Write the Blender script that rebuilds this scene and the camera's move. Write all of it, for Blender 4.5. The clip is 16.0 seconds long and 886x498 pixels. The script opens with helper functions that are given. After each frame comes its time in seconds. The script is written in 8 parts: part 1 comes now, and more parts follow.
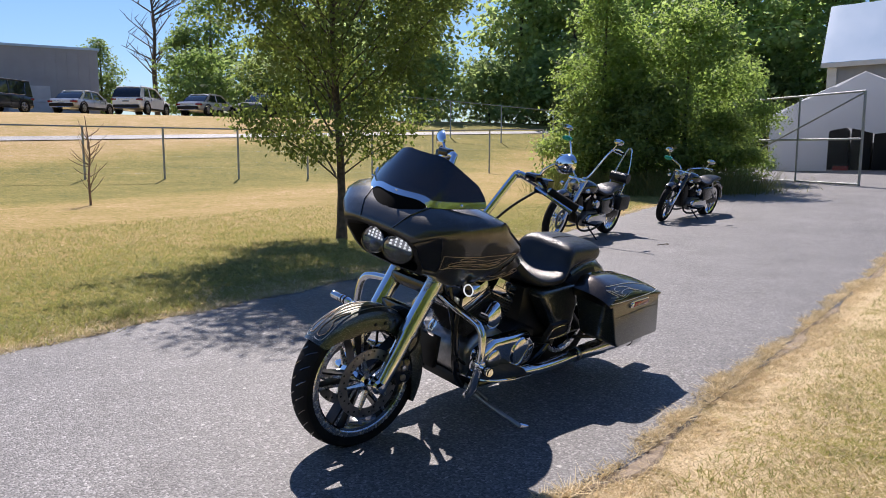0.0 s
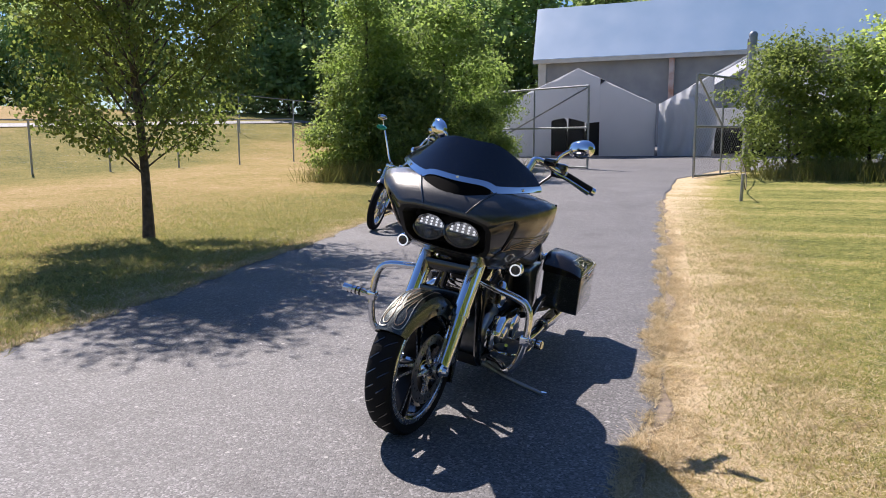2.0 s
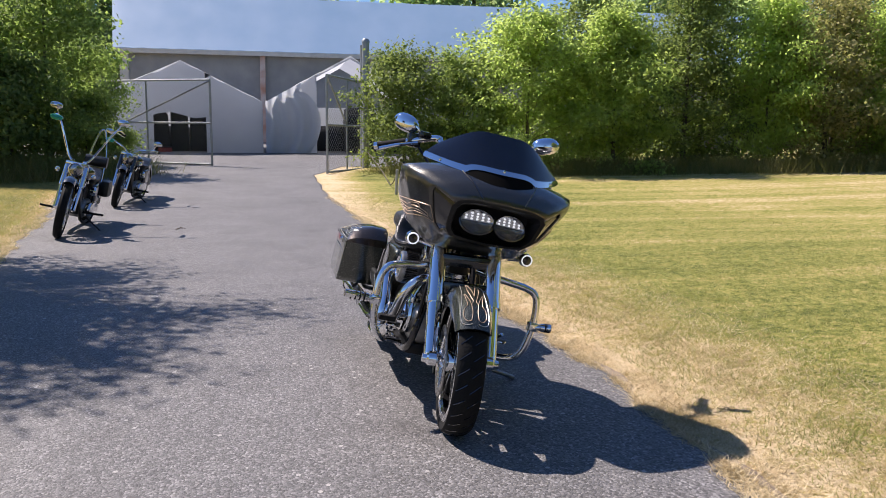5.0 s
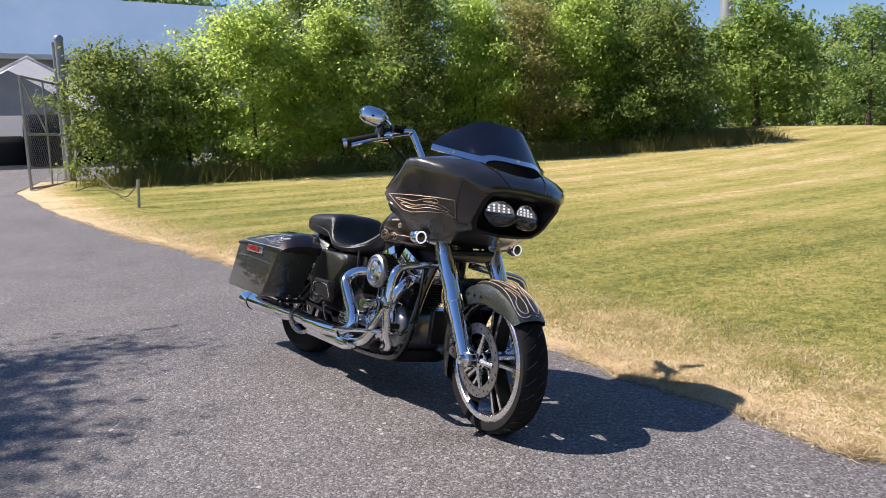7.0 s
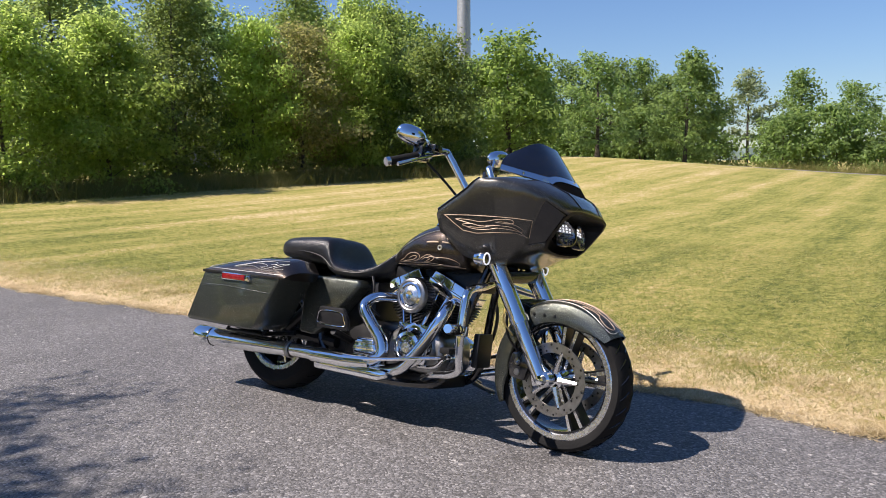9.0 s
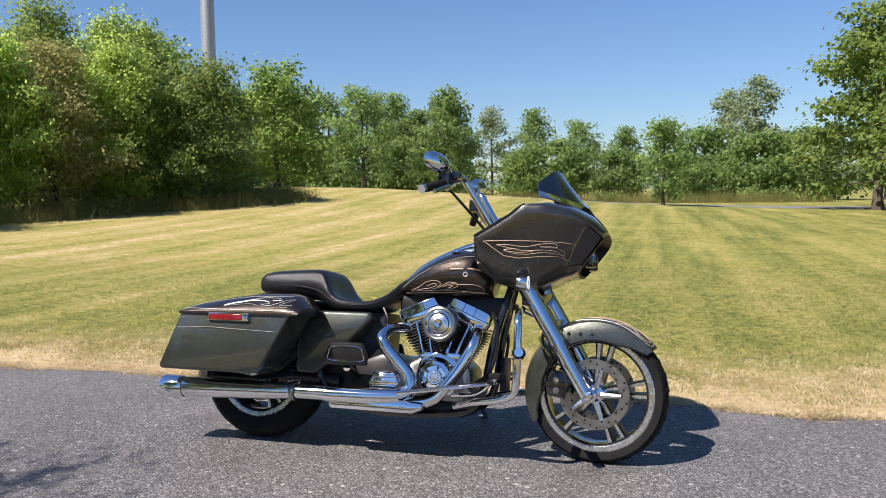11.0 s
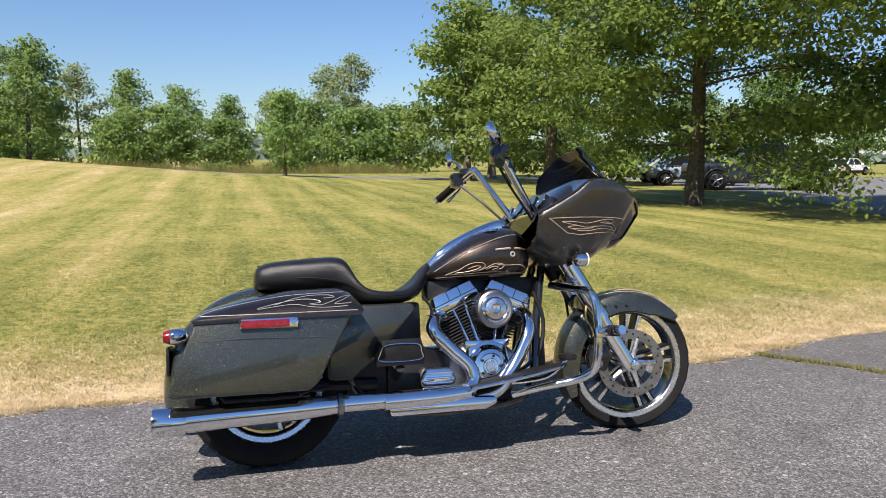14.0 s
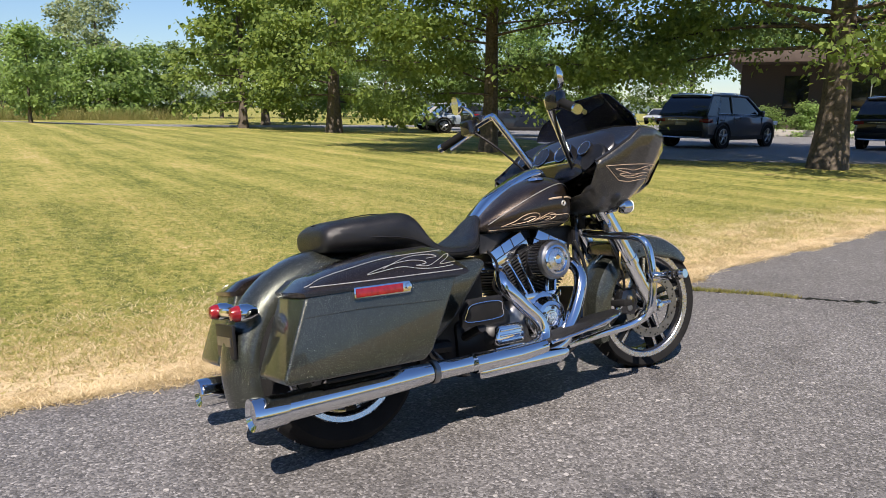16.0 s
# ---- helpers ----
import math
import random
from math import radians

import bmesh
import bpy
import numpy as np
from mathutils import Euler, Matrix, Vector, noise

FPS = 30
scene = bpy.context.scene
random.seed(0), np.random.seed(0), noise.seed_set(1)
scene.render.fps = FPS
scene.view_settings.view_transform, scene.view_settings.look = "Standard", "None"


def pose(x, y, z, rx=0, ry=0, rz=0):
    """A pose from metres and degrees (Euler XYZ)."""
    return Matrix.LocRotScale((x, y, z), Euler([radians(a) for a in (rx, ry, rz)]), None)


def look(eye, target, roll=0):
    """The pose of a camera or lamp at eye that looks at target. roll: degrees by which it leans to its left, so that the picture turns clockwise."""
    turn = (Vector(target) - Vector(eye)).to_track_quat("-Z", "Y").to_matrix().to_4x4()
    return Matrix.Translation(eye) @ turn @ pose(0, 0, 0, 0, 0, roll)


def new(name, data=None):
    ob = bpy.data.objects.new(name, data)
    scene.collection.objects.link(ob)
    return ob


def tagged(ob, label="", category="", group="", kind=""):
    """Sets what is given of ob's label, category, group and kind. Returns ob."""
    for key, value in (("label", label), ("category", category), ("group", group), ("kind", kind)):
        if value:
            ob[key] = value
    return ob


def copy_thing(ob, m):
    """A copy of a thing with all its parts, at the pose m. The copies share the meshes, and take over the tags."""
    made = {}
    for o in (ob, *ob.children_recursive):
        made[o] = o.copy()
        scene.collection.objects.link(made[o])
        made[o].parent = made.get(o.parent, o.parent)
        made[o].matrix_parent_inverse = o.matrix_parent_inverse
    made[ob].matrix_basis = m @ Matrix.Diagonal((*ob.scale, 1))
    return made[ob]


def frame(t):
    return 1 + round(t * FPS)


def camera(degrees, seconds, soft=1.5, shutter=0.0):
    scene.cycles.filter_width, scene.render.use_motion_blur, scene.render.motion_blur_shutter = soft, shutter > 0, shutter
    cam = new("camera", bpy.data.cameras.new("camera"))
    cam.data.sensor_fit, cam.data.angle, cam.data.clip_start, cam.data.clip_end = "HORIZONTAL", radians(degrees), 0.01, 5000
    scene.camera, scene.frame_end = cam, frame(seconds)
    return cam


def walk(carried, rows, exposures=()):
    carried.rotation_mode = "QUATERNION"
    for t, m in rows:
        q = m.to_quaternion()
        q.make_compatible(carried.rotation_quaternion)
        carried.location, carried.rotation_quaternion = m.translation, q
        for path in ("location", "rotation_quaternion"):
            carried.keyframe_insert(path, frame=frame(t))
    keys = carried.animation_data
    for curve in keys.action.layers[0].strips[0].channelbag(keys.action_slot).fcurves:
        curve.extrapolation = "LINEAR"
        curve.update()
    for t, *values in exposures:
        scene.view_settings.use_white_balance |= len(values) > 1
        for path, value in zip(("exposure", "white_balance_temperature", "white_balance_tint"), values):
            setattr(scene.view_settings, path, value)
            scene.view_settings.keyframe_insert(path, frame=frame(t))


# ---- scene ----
cam = camera(61.0, 16.0, soft=0.9)
PATH = [
    (0, (2.812, 2.395, 1.244), (1.336, 1.072, 0.982), 0.2),
    (0.5, (3.09, 2.174, 1.24), (1.505, 0.984, 0.975), -0.3),
    (1, (3.305, 1.931, 1.22), (1.619, 0.89, 0.953), -0.6),
    (1.5, (3.444, 1.61, 1.223), (1.666, 0.735, 0.946), -0.5),
    (2, (3.609, 1.297, 1.238), (1.76, 0.592, 0.949), -0.3),
    (2.5, (3.71, 1.003, 1.249), (1.808, 0.466, 0.948), 0.2),
    (3, (3.753, 0.683, 1.27), (1.812, 0.313, 0.96), 0.5),
    (3.5, (3.818, 0.355, 1.265), (1.852, 0.161, 0.952), 0.8),
    (4, (3.845, 0.03, 1.264), (1.869, 0.028, 0.956), 1.0),
    (4.5, (3.782, -0.3, 1.244), (1.815, -0.103, 0.945), 1.1),
    (5, (3.738, -0.629, 1.223), (1.801, -0.23, 0.931), 0.8),
    (5.2, (3.716, -0.763, 1.239), (1.797, -0.28, 0.947), 0.6),
    (7.3, (2.958, -1.961, 1.189), (1.398, -0.742, 0.899), -1.3),
    (7.5, (2.874, -2.074, 1.199), (1.36, -0.798, 0.913), -1.0),
    (8, (2.65, -2.332, 1.203), (1.25, -0.929, 0.933), -0.7),
    (8.5, (2.41, -2.522, 1.191), (1.128, -1.007, 0.941), -0.6),
    (8.7, (2.29, -2.59, 1.192), (1.058, -1.034, 0.945), -0.4),
    (10.8, (1.156, -3.161, 1.169), (0.515, -1.274, 1.008), -0.7),
    (11, (1.032, -3.21, 1.182), (0.465, -1.299, 1.021), -0.5),
    (11.5, (0.718, -3.196, 1.155), (0.339, -1.239, 0.993), -0.3),
    (12, (0.382, -3.167, 1.149), (0.196, -1.183, 0.978), -0.0),
    (12.5, (0.04, -3.155, 1.169), (0.044, -1.164, 0.983), 0.3),
    (13, (-0.258, -3.089, 1.157), (-0.076, -1.108, 0.955), 0.4),
    (13.5, (-0.547, -3.007, 1.177), (-0.2, -1.049, 0.958), 0.4),
    (14, (-0.873, -2.954, 1.197), (-0.377, -1.031, 0.957), 0.4),
    (14.5, (-1.157, -2.807, 1.18), (-0.516, -0.931, 0.914), 0.4),
    (15, (-1.4, -2.606, 1.19), (-0.612, -0.792, 0.895), 0.6),
    (15.5, (-1.666, -2.487, 1.193), (-0.737, -0.748, 0.861), 0.7),
    (16, (-1.881, -2.321, 1.177), (-0.817, -0.667, 0.808), 0.9),
]
walk(cam, [(t, look(eye, target, roll)) for t, eye, target, roll in PATH], [(0.0, 0.68, 6300, 17), (3.5, 0.72, 6350, 18), (7.5, 0.76, 6550, 17), (12.5, 0.72, 6400, 14), (16.0, 0.79, 6700, 14)])


# ---- world and sun ----
SUN_WAY = Vector((0.52, 0.63, -1.0)).normalized()
world = bpy.data.worlds.new("sky")
scene.world = world
world.use_nodes = True
wn = world.node_tree.nodes
sky = wn.new("ShaderNodeTexSky")
sky.sky_type = "NISHITA"
sky.sun_disc = False
sky.sun_elevation = radians(50.7)
sky.sun_rotation = math.atan2(-0.52, -0.63)
sky.air_density, sky.dust_density, sky.ozone_density = 1.25, 0.03, 4.0
wn["Background"].inputs[1].default_value = 0.056
tone = wn.new("ShaderNodeMix")
tone.data_type, tone.blend_type = "RGBA", "MULTIPLY"
tone.inputs[0].default_value = 1.0
tone.inputs[7].default_value = (0.87, 1.04, 1.31, 1)
world.node_tree.links.new(sky.outputs[0], tone.inputs[6])
world.node_tree.links.new(tone.outputs[2], wn["Background"].inputs[0])
sun_data = bpy.data.lights.new("sun", "SUN")
sun_data.energy, sun_data.angle, sun_data.color = 5.0, radians(0.53), (1.0, 0.925, 0.83)
sun = new("sun", sun_data)
sun.matrix_world = look((-20, -25, 40), Vector((-20, -25, 40)) + SUN_WAY)
scene.view_settings.exposure = 0.75


# ---- materials ----
def pbr(name, c1, c2=None, scale=8.0, rough=0.6, metal=0.0, bump=0.0, bump_scale=60.0, coat=0.0, detail=6.0, spec=0.5, island=0.0, objrand=0.0, rvar=0.1):
    m = bpy.data.materials.new(name)
    m.use_nodes = True
    n, l = m.node_tree.nodes, m.node_tree.links
    b = n["Principled BSDF"]
    tc = n.new("ShaderNodeTexCoord")
    t = n.new("ShaderNodeTexNoise")
    t.inputs["Scale"].default_value, t.inputs["Detail"].default_value = scale, detail
    l.new(tc.outputs["Object"], t.inputs["Vector"])
    fac = t.outputs["Fac"]
    if island or objrand:
        g = n.new("ShaderNodeNewGeometry") if island else n.new("ShaderNodeObjectInfo")
        ma = n.new("ShaderNodeMath")
        ma.operation = "MULTIPLY_ADD"
        l.new(g.outputs["Random Per Island" if island else "Random"], ma.inputs[0])
        ma.inputs[1].default_value = island or objrand
        l.new(fac, ma.inputs[2])
        mb = n.new("ShaderNodeMath")
        mb.operation = "SUBTRACT"
        l.new(ma.outputs[0], mb.inputs[0])
        mb.inputs[1].default_value = (island or objrand) / 2
        fac = mb.outputs[0]
    r = n.new("ShaderNodeValToRGB")
    r.color_ramp.elements[0].position, r.color_ramp.elements[1].position = 0.3, 0.7
    r.color_ramp.elements[0].color = (*c1, 1)
    r.color_ramp.elements[1].color = (*(c2 or c1), 1)
    l.new(fac, r.inputs[0])
    l.new(r.outputs[0], b.inputs["Base Color"])
    b.inputs["Roughness"].default_value = rough
    b.inputs["Metallic"].default_value = metal
    b.inputs["Specular IOR Level"].default_value = spec
    b.inputs["Coat Weight"].default_value = coat
    b.inputs["Coat Roughness"].default_value = 0.03
    if rvar and rough > 0.12:
        mr = n.new("ShaderNodeMapRange")
        mr.inputs["To Min"].default_value, mr.inputs["To Max"].default_value = max(0, rough - rvar), min(1, rough + rvar)
        l.new(t.outputs["Fac"], mr.inputs["Value"])
        l.new(mr.outputs[0], b.inputs["Roughness"])
    if bump:
        t2 = n.new("ShaderNodeTexNoise")
        t2.inputs["Scale"].default_value, t2.inputs["Detail"].default_value = bump_scale, 5
        l.new(tc.outputs["Object"], t2.inputs["Vector"])
        bp = n.new("ShaderNodeBump")
        bp.inputs["Strength"].default_value, bp.inputs["Distance"].default_value = bump, 0.01
        l.new(t2.outputs["Fac"], bp.inputs["Height"])
        l.new(bp.outputs[0], b.inputs["Normal"])
    return m


def flake_paint(name, base, glint, spread=0.22):
    """Metal-flake lacquer: dark base, small flakes that catch the sun, clear coat over it."""
    m = pbr(name, base, tuple(c * 1.35 for c in base), scale=3, rough=0.38, metal=0.75, coat=1.0, rvar=0.05)
    n, l = m.node_tree.nodes, m.node_tree.links
    b = n["Principled BSDF"]
    tc = n.new("ShaderNodeTexCoord")
    v = n.new("ShaderNodeTexVoronoi")
    v.inputs["Scale"].default_value = 950
    l.new(tc.outputs["Object"], v.inputs["Vector"])
    sep = n.new("ShaderNodeSeparateColor")
    l.new(v.outputs["Color"], sep.inputs[0])
    r = n.new("ShaderNodeValToRGB")
    r.color_ramp.elements[0].position, r.color_ramp.elements[1].position = 0.84, 1.0
    r.color_ramp.elements[0].color, r.color_ramp.elements[1].color = (0, 0, 0, 1), (1, 1, 1, 1)
    l.new(sep.outputs[0], r.inputs[0])
    old = b.inputs["Base Color"].links[0].from_socket
    mx = n.new("ShaderNodeMix")
    mx.data_type = "RGBA"
    l.new(r.outputs[0], mx.inputs[0])
    l.new(old, mx.inputs[6])
    mx.inputs[7].default_value = (*glint, 1)
    l.new(mx.outputs[2], b.inputs["Base Color"])
    big = n.new("ShaderNodeTexVoronoi")
    big.inputs["Scale"].default_value = 300
    l.new(tc.outputs["Object"], big.inputs["Vector"])
    bs = n.new("ShaderNodeSeparateColor")
    l.new(big.outputs["Color"], bs.inputs[0])
    few = n.new("ShaderNodeMath")
    few.operation = "GREATER_THAN"
    few.inputs[1].default_value = 0.95
    l.new(bs.outputs[2], few.inputs[0])
    core = n.new("ShaderNodeMath")
    core.operation = "LESS_THAN"
    core.inputs[1].default_value = 0.22
    l.new(big.outputs["Distance"], core.inputs[0])
    spark = n.new("ShaderNodeMath")
    spark.operation = "MULTIPLY"
    l.new(few.outputs[0], spark.inputs[0])
    l.new(core.outputs[0], spark.inputs[1])
    mx2 = n.new("ShaderNodeMix")
    mx2.data_type = "RGBA"
    l.new(spark.outputs[0], mx2.inputs[0])
    l.new(mx.outputs[2], mx2.inputs[6])
    mx2.inputs[7].default_value = (*(min(0.7, g * 2.4) for g in glint), 1)
    l.new(mx2.outputs[2], b.inputs["Base Color"])
    nm = n.new("ShaderNodeVectorMath")
    nm.operation = "SUBTRACT"
    l.new(v.outputs["Color"], nm.inputs[0])
    nm.inputs[1].default_value = (0.5, 0.5, 0.5)
    sc = n.new("ShaderNodeVectorMath")
    sc.operation = "SCALE"
    l.new(nm.outputs[0], sc.inputs[0])
    sc.inputs[3].default_value = spread
    g = n.new("ShaderNodeNewGeometry")
    ad = n.new("ShaderNodeVectorMath")
    l.new(g.outputs["Normal"], ad.inputs[0])
    l.new(sc.outputs[0], ad.inputs[1])
    no = n.new("ShaderNodeVectorMath")
    no.operation = "NORMALIZE"
    l.new(ad.outputs[0], no.inputs[0])
    l.new(no.outputs[0], b.inputs["Normal"])
    return m


def leaf_mat(name, c1, c2, through_col, weight=0.35, vary_by=(1.0, 1.0), scale=0.6, bump=0.0):
    m = pbr(name, c1, c2, scale=scale, rough=0.6, island=0.5, spec=0.2, bump=bump, bump_scale=3.0)
    n, l = m.node_tree.nodes, m.node_tree.links
    b = n["Principled BSDF"]
    # each plant a little lighter or darker than its neighbours
    oi = n.new("ShaderNodeObjectInfo")
    mr = n.new("ShaderNodeMapRange")
    mr.inputs["To Min"].default_value, mr.inputs["To Max"].default_value = vary_by
    l.new(oi.outputs["Random"], mr.inputs["Value"])
    vary = n.new("ShaderNodeHueSaturation")
    l.new(mr.outputs[0], vary.inputs["Value"])
    l.new(b.inputs["Base Color"].links[0].from_socket, vary.inputs["Color"])
    l.new(vary.outputs[0], b.inputs["Base Color"])
    tr = n.new("ShaderNodeBsdfTranslucent")
    v2 = n.new("ShaderNodeHueSaturation")
    v2.inputs["Color"].default_value = (*through_col, 1)
    l.new(mr.outputs[0], v2.inputs["Value"])
    l.new(v2.outputs[0], tr.inputs[0])
    mx = n.new("ShaderNodeMixShader")
    mx.inputs[0].default_value = weight
    l.new(b.outputs[0], mx.inputs[1])
    l.new(tr.outputs[0], mx.inputs[2])
    l.new(mx.outputs[0], n["Material Output"].inputs[0])
    return m


def ground_mat():
    """Mown lawn: green to straw by how dry or backlit each spot is, in mowing stripes, with tufts."""
    m = bpy.data.materials.new("lawn")
    m.use_nodes = True
    n, l = m.node_tree.nodes, m.node_tree.links
    b = n["Principled BSDF"]
    b.inputs["Roughness"].default_value = 0.9
    b.inputs["Specular IOR Level"].default_value = 0.15
    tc = n.new("ShaderNodeTexCoord")
    at = n.new("ShaderNodeAttribute")
    at.attribute_name = "dry"
    big, mid, fine, tuft = (n.new("ShaderNodeTexNoise") for _ in range(4))
    for t, s in ((big, 0.45), (mid, 3.2), (fine, 46.0), (tuft, 13.0)):
        t.inputs["Scale"].default_value, t.inputs["Detail"].default_value = s, 8
        t.inputs["Roughness"].default_value = 0.65
        l.new(tc.outputs["Object"], t.inputs["Vector"])
    dot = n.new("ShaderNodeVectorMath")
    dot.operation = "DOT_PRODUCT"
    l.new(tc.outputs["Object"], dot.inputs[0])
    dot.inputs[1].default_value = (5.3, 0.27, 0)
    wob = n.new("ShaderNodeMath")
    wob.operation = "MULTIPLY_ADD"
    l.new(big.outputs["Fac"], wob.inputs[0])
    wob.inputs[1].default_value = 2.2
    l.new(dot.outputs["Value"], wob.inputs[2])
    sn = n.new("ShaderNodeMath")
    sn.operation = "SINE"
    l.new(wob.outputs[0], sn.inputs[0])

    def madd(a, k, c):
        q = n.new("ShaderNodeMath")
        q.operation = "MULTIPLY_ADD"
        l.new(a, q.inputs[0])
        q.inputs[1].default_value = k
        if isinstance(c, float):
            q.inputs[2].default_value = c
        else:
            l.new(c, q.inputs[2])
        return q.outputs[0]

    mow = n.new("ShaderNodeAttribute")
    mow.attribute_name = "mow"
    mp = n.new("ShaderNodeMapping")
    mp.inputs["Rotation"].default_value = (0, 0, radians(-2.8))
    mp.inputs["Scale"].default_value = (2.6, 0.16, 1)
    l.new(tc.outputs["Object"], mp.inputs["Vector"])
    streak = n.new("ShaderNodeTexNoise")
    streak.inputs["Scale"].default_value, streak.inputs["Detail"].default_value = 1.0, 6
    streak.inputs["Roughness"].default_value = 0.7
    l.new(mp.outputs[0], streak.inputs["Vector"])
    half_way = n.new("ShaderNodeMath")
    half_way.operation = "SINE"
    l.new(madd(wob.outputs[0], 0.5, 0.7), half_way.inputs[0])
    st = madd(streak.outputs["Fac"], 1.0, -0.5)
    st = madd(sn.outputs[0], 0.065, st)
    st = madd(half_way.outputs[0], 0.06, st)
    mm = n.new("ShaderNodeMath")
    mm.operation = "MULTIPLY_ADD"
    l.new(st, mm.inputs[0])
    l.new(mow.outputs["Fac"], mm.inputs[1])
    l.new(at.outputs["Fac"], mm.inputs[2])
    s = mm.outputs[0]
    s = madd(big.outputs["Fac"], 0.7, s)
    s = madd(mid.outputs["Fac"], 0.55, s)
    s = madd(fine.outputs["Fac"], 1.7, s)
    s = madd(tuft.outputs["Fac"], 1.6, s)
    s = madd(s, 1.0, -2.3)
    r = n.new("ShaderNodeValToRGB")
    e = r.color_ramp.elements
    e[0].position, e[0].color = 0.0, (0.085, 0.1, 0.024, 1)
    e[1].position, e[1].color = 1.0, (0.62, 0.49, 0.31, 1)
    for p, c in ((0.3, (0.215, 0.225, 0.055, 1)), (0.52, (0.33, 0.285, 0.085, 1)), (0.75, (0.43, 0.335, 0.16, 1))):
        x = e.new(p)
        x.color = c
    l.new(s, r.inputs[0])
    # unmown side: the same grass, browner
    br = n.new("ShaderNodeMix")
    br.data_type, br.blend_type = "RGBA", "MULTIPLY"
    inv = madd(mow.outputs["Fac"], -1.0, 1.0)
    l.new(inv, br.inputs[0])
    l.new(r.outputs[0], br.inputs[6])
    br.inputs[7].default_value = (0.84, 0.75, 0.68, 1)
    l.new(br.outputs[2], b.inputs["Base Color"])
    bp = n.new("ShaderNodeBump")
    bp.inputs["Strength"].default_value, bp.inputs["Distance"].default_value = 0.8, 0.03
    l.new(fine.outputs["Fac"], bp.inputs["Height"])
    l.new(bp.outputs[0], b.inputs["Normal"])
    return m


def asphalt_mat(name, dark, light, specks=0.5):
    m = bpy.data.materials.new(name)
    m.use_nodes = True
    n, l = m.node_tree.nodes, m.node_tree.links
    b = n["Principled BSDF"]
    b.inputs["Roughness"].default_value = 0.62
    b.inputs["Specular IOR Level"].default_value = 0.45
    tc = n.new("ShaderNodeTexCoord")
    big = n.new("ShaderNodeTexNoise")
    big.inputs["Scale"].default_value, big.inputs["Detail"].default_value = 0.8, 9
    big.inputs["Roughness"].default_value = 0.7
    fine = n.new("ShaderNodeTexNoise")
    fine.inputs["Scale"].default_value, fine.inputs["Detail"].default_value = 95, 4
    vor = n.new("ShaderNodeTexVoronoi")
    vor.inputs["Scale"].default_value = 115
    vor2 = n.new("ShaderNodeTexVoronoi")
    vor2.inputs["Scale"].default_value = 21
    for t in (big, fine, vor, vor2):
        l.new(tc.outputs["Object"], t.inputs["Vector"])
    # stones of every grey in a dark binder
    sep = n.new("ShaderNodeSeparateColor")
    l.new(vor.outputs["Color"], sep.inputs[0])
    stone = n.new("ShaderNodeValToRGB")
    e = stone.color_ramp.elements
    mid_c = tuple((a + b) / 2 for a, b in zip(dark, light))
    e[0].position, e[0].color = 0.0, (*(c * 0.62 for c in dark), 1)
    e[1].position, e[1].color = 1.0, (*(min(0.6, c * (1.18 + 1.05 * specks)) for c in light), 1)
    for p, c in ((0.3, tuple(c * 0.92 for c in dark)), (0.6, mid_c), (0.85, light)):
        x = e.new(p)
        x.color = (*c, 1)
    l.new(sep.outputs[0], stone.inputs[0])
    grade = n.new("ShaderNodeMapRange")
    grade.inputs["From Min"].default_value, grade.inputs["From Max"].default_value = 0.3, 0.7
    grade.inputs["To Min"].default_value, grade.inputs["To Max"].default_value = 0.78, 1.22
    mixf = n.new("ShaderNodeMath")
    mixf.operation = "MULTIPLY_ADD"
    l.new(fine.outputs["Fac"], mixf.inputs[0])
    mixf.inputs[1].default_value = 0.5
    sub = n.new("ShaderNodeMath")
    sub.operation = "SUBTRACT"
    l.new(big.outputs["Fac"], sub.inputs[0])
    sub.inputs[1].default_value = 0.25
    l.new(sub.outputs[0], mixf.inputs[2])
    l.new(mixf.outputs[0], grade.inputs["Value"])
    tone_mix = n.new("ShaderNodeVectorMath")
    tone_mix.operation = "SCALE"
    l.new(stone.outputs[0], tone_mix.inputs[0])
    l.new(grade.outputs[0], tone_mix.inputs[3])
    cur = tone_mix.outputs[0]
    # scattered larger pale stones
    sep2 = n.new("ShaderNodeSeparateColor")
    l.new(vor2.outputs["Color"], sep2.inputs[0])
    rare = n.new("ShaderNodeMath")
    rare.operation = "GREATER_THAN"
    rare.inputs[1].default_value = 0.93
    l.new(sep2.outputs[0], rare.inputs[0])
    lt = n.new("ShaderNodeMath")
    lt.operation = "LESS_THAN"
    lt.inputs[1].default_value = 0.2
    l.new(vor2.outputs["Distance"], lt.inputs[0])
    mu = n.new("ShaderNodeMath")
    mu.operation = "MULTIPLY"
    l.new(rare.outputs[0], mu.inputs[0])
    l.new(lt.outputs[0], mu.inputs[1])
    mu2 = n.new("ShaderNodeMath")
    mu2.operation = "MULTIPLY"
    mu2.inputs[1].default_value = 0.75
    l.new(mu.outputs[0], mu2.inputs[0])
    mx = n.new("ShaderNodeMix")
    mx.data_type = "RGBA"
    l.new(mu2.outputs[0], mx.inputs[0])
    l.new(cur, mx.inputs[6])
    mx.inputs[7].default_value = (0.44, 0.42, 0.4, 1)
    cur = mx.outputs[2]
    # oil stains and patched spots
    stain = n.new("ShaderNodeTexNoise")
    stain.inputs["Scale"].default_value, stain.inputs["Detail"].default_value = 1.9, 7
    l.new(tc.outputs["Object"], stain.inputs["Vector"])
    smr = n.new("ShaderNodeMapRange")
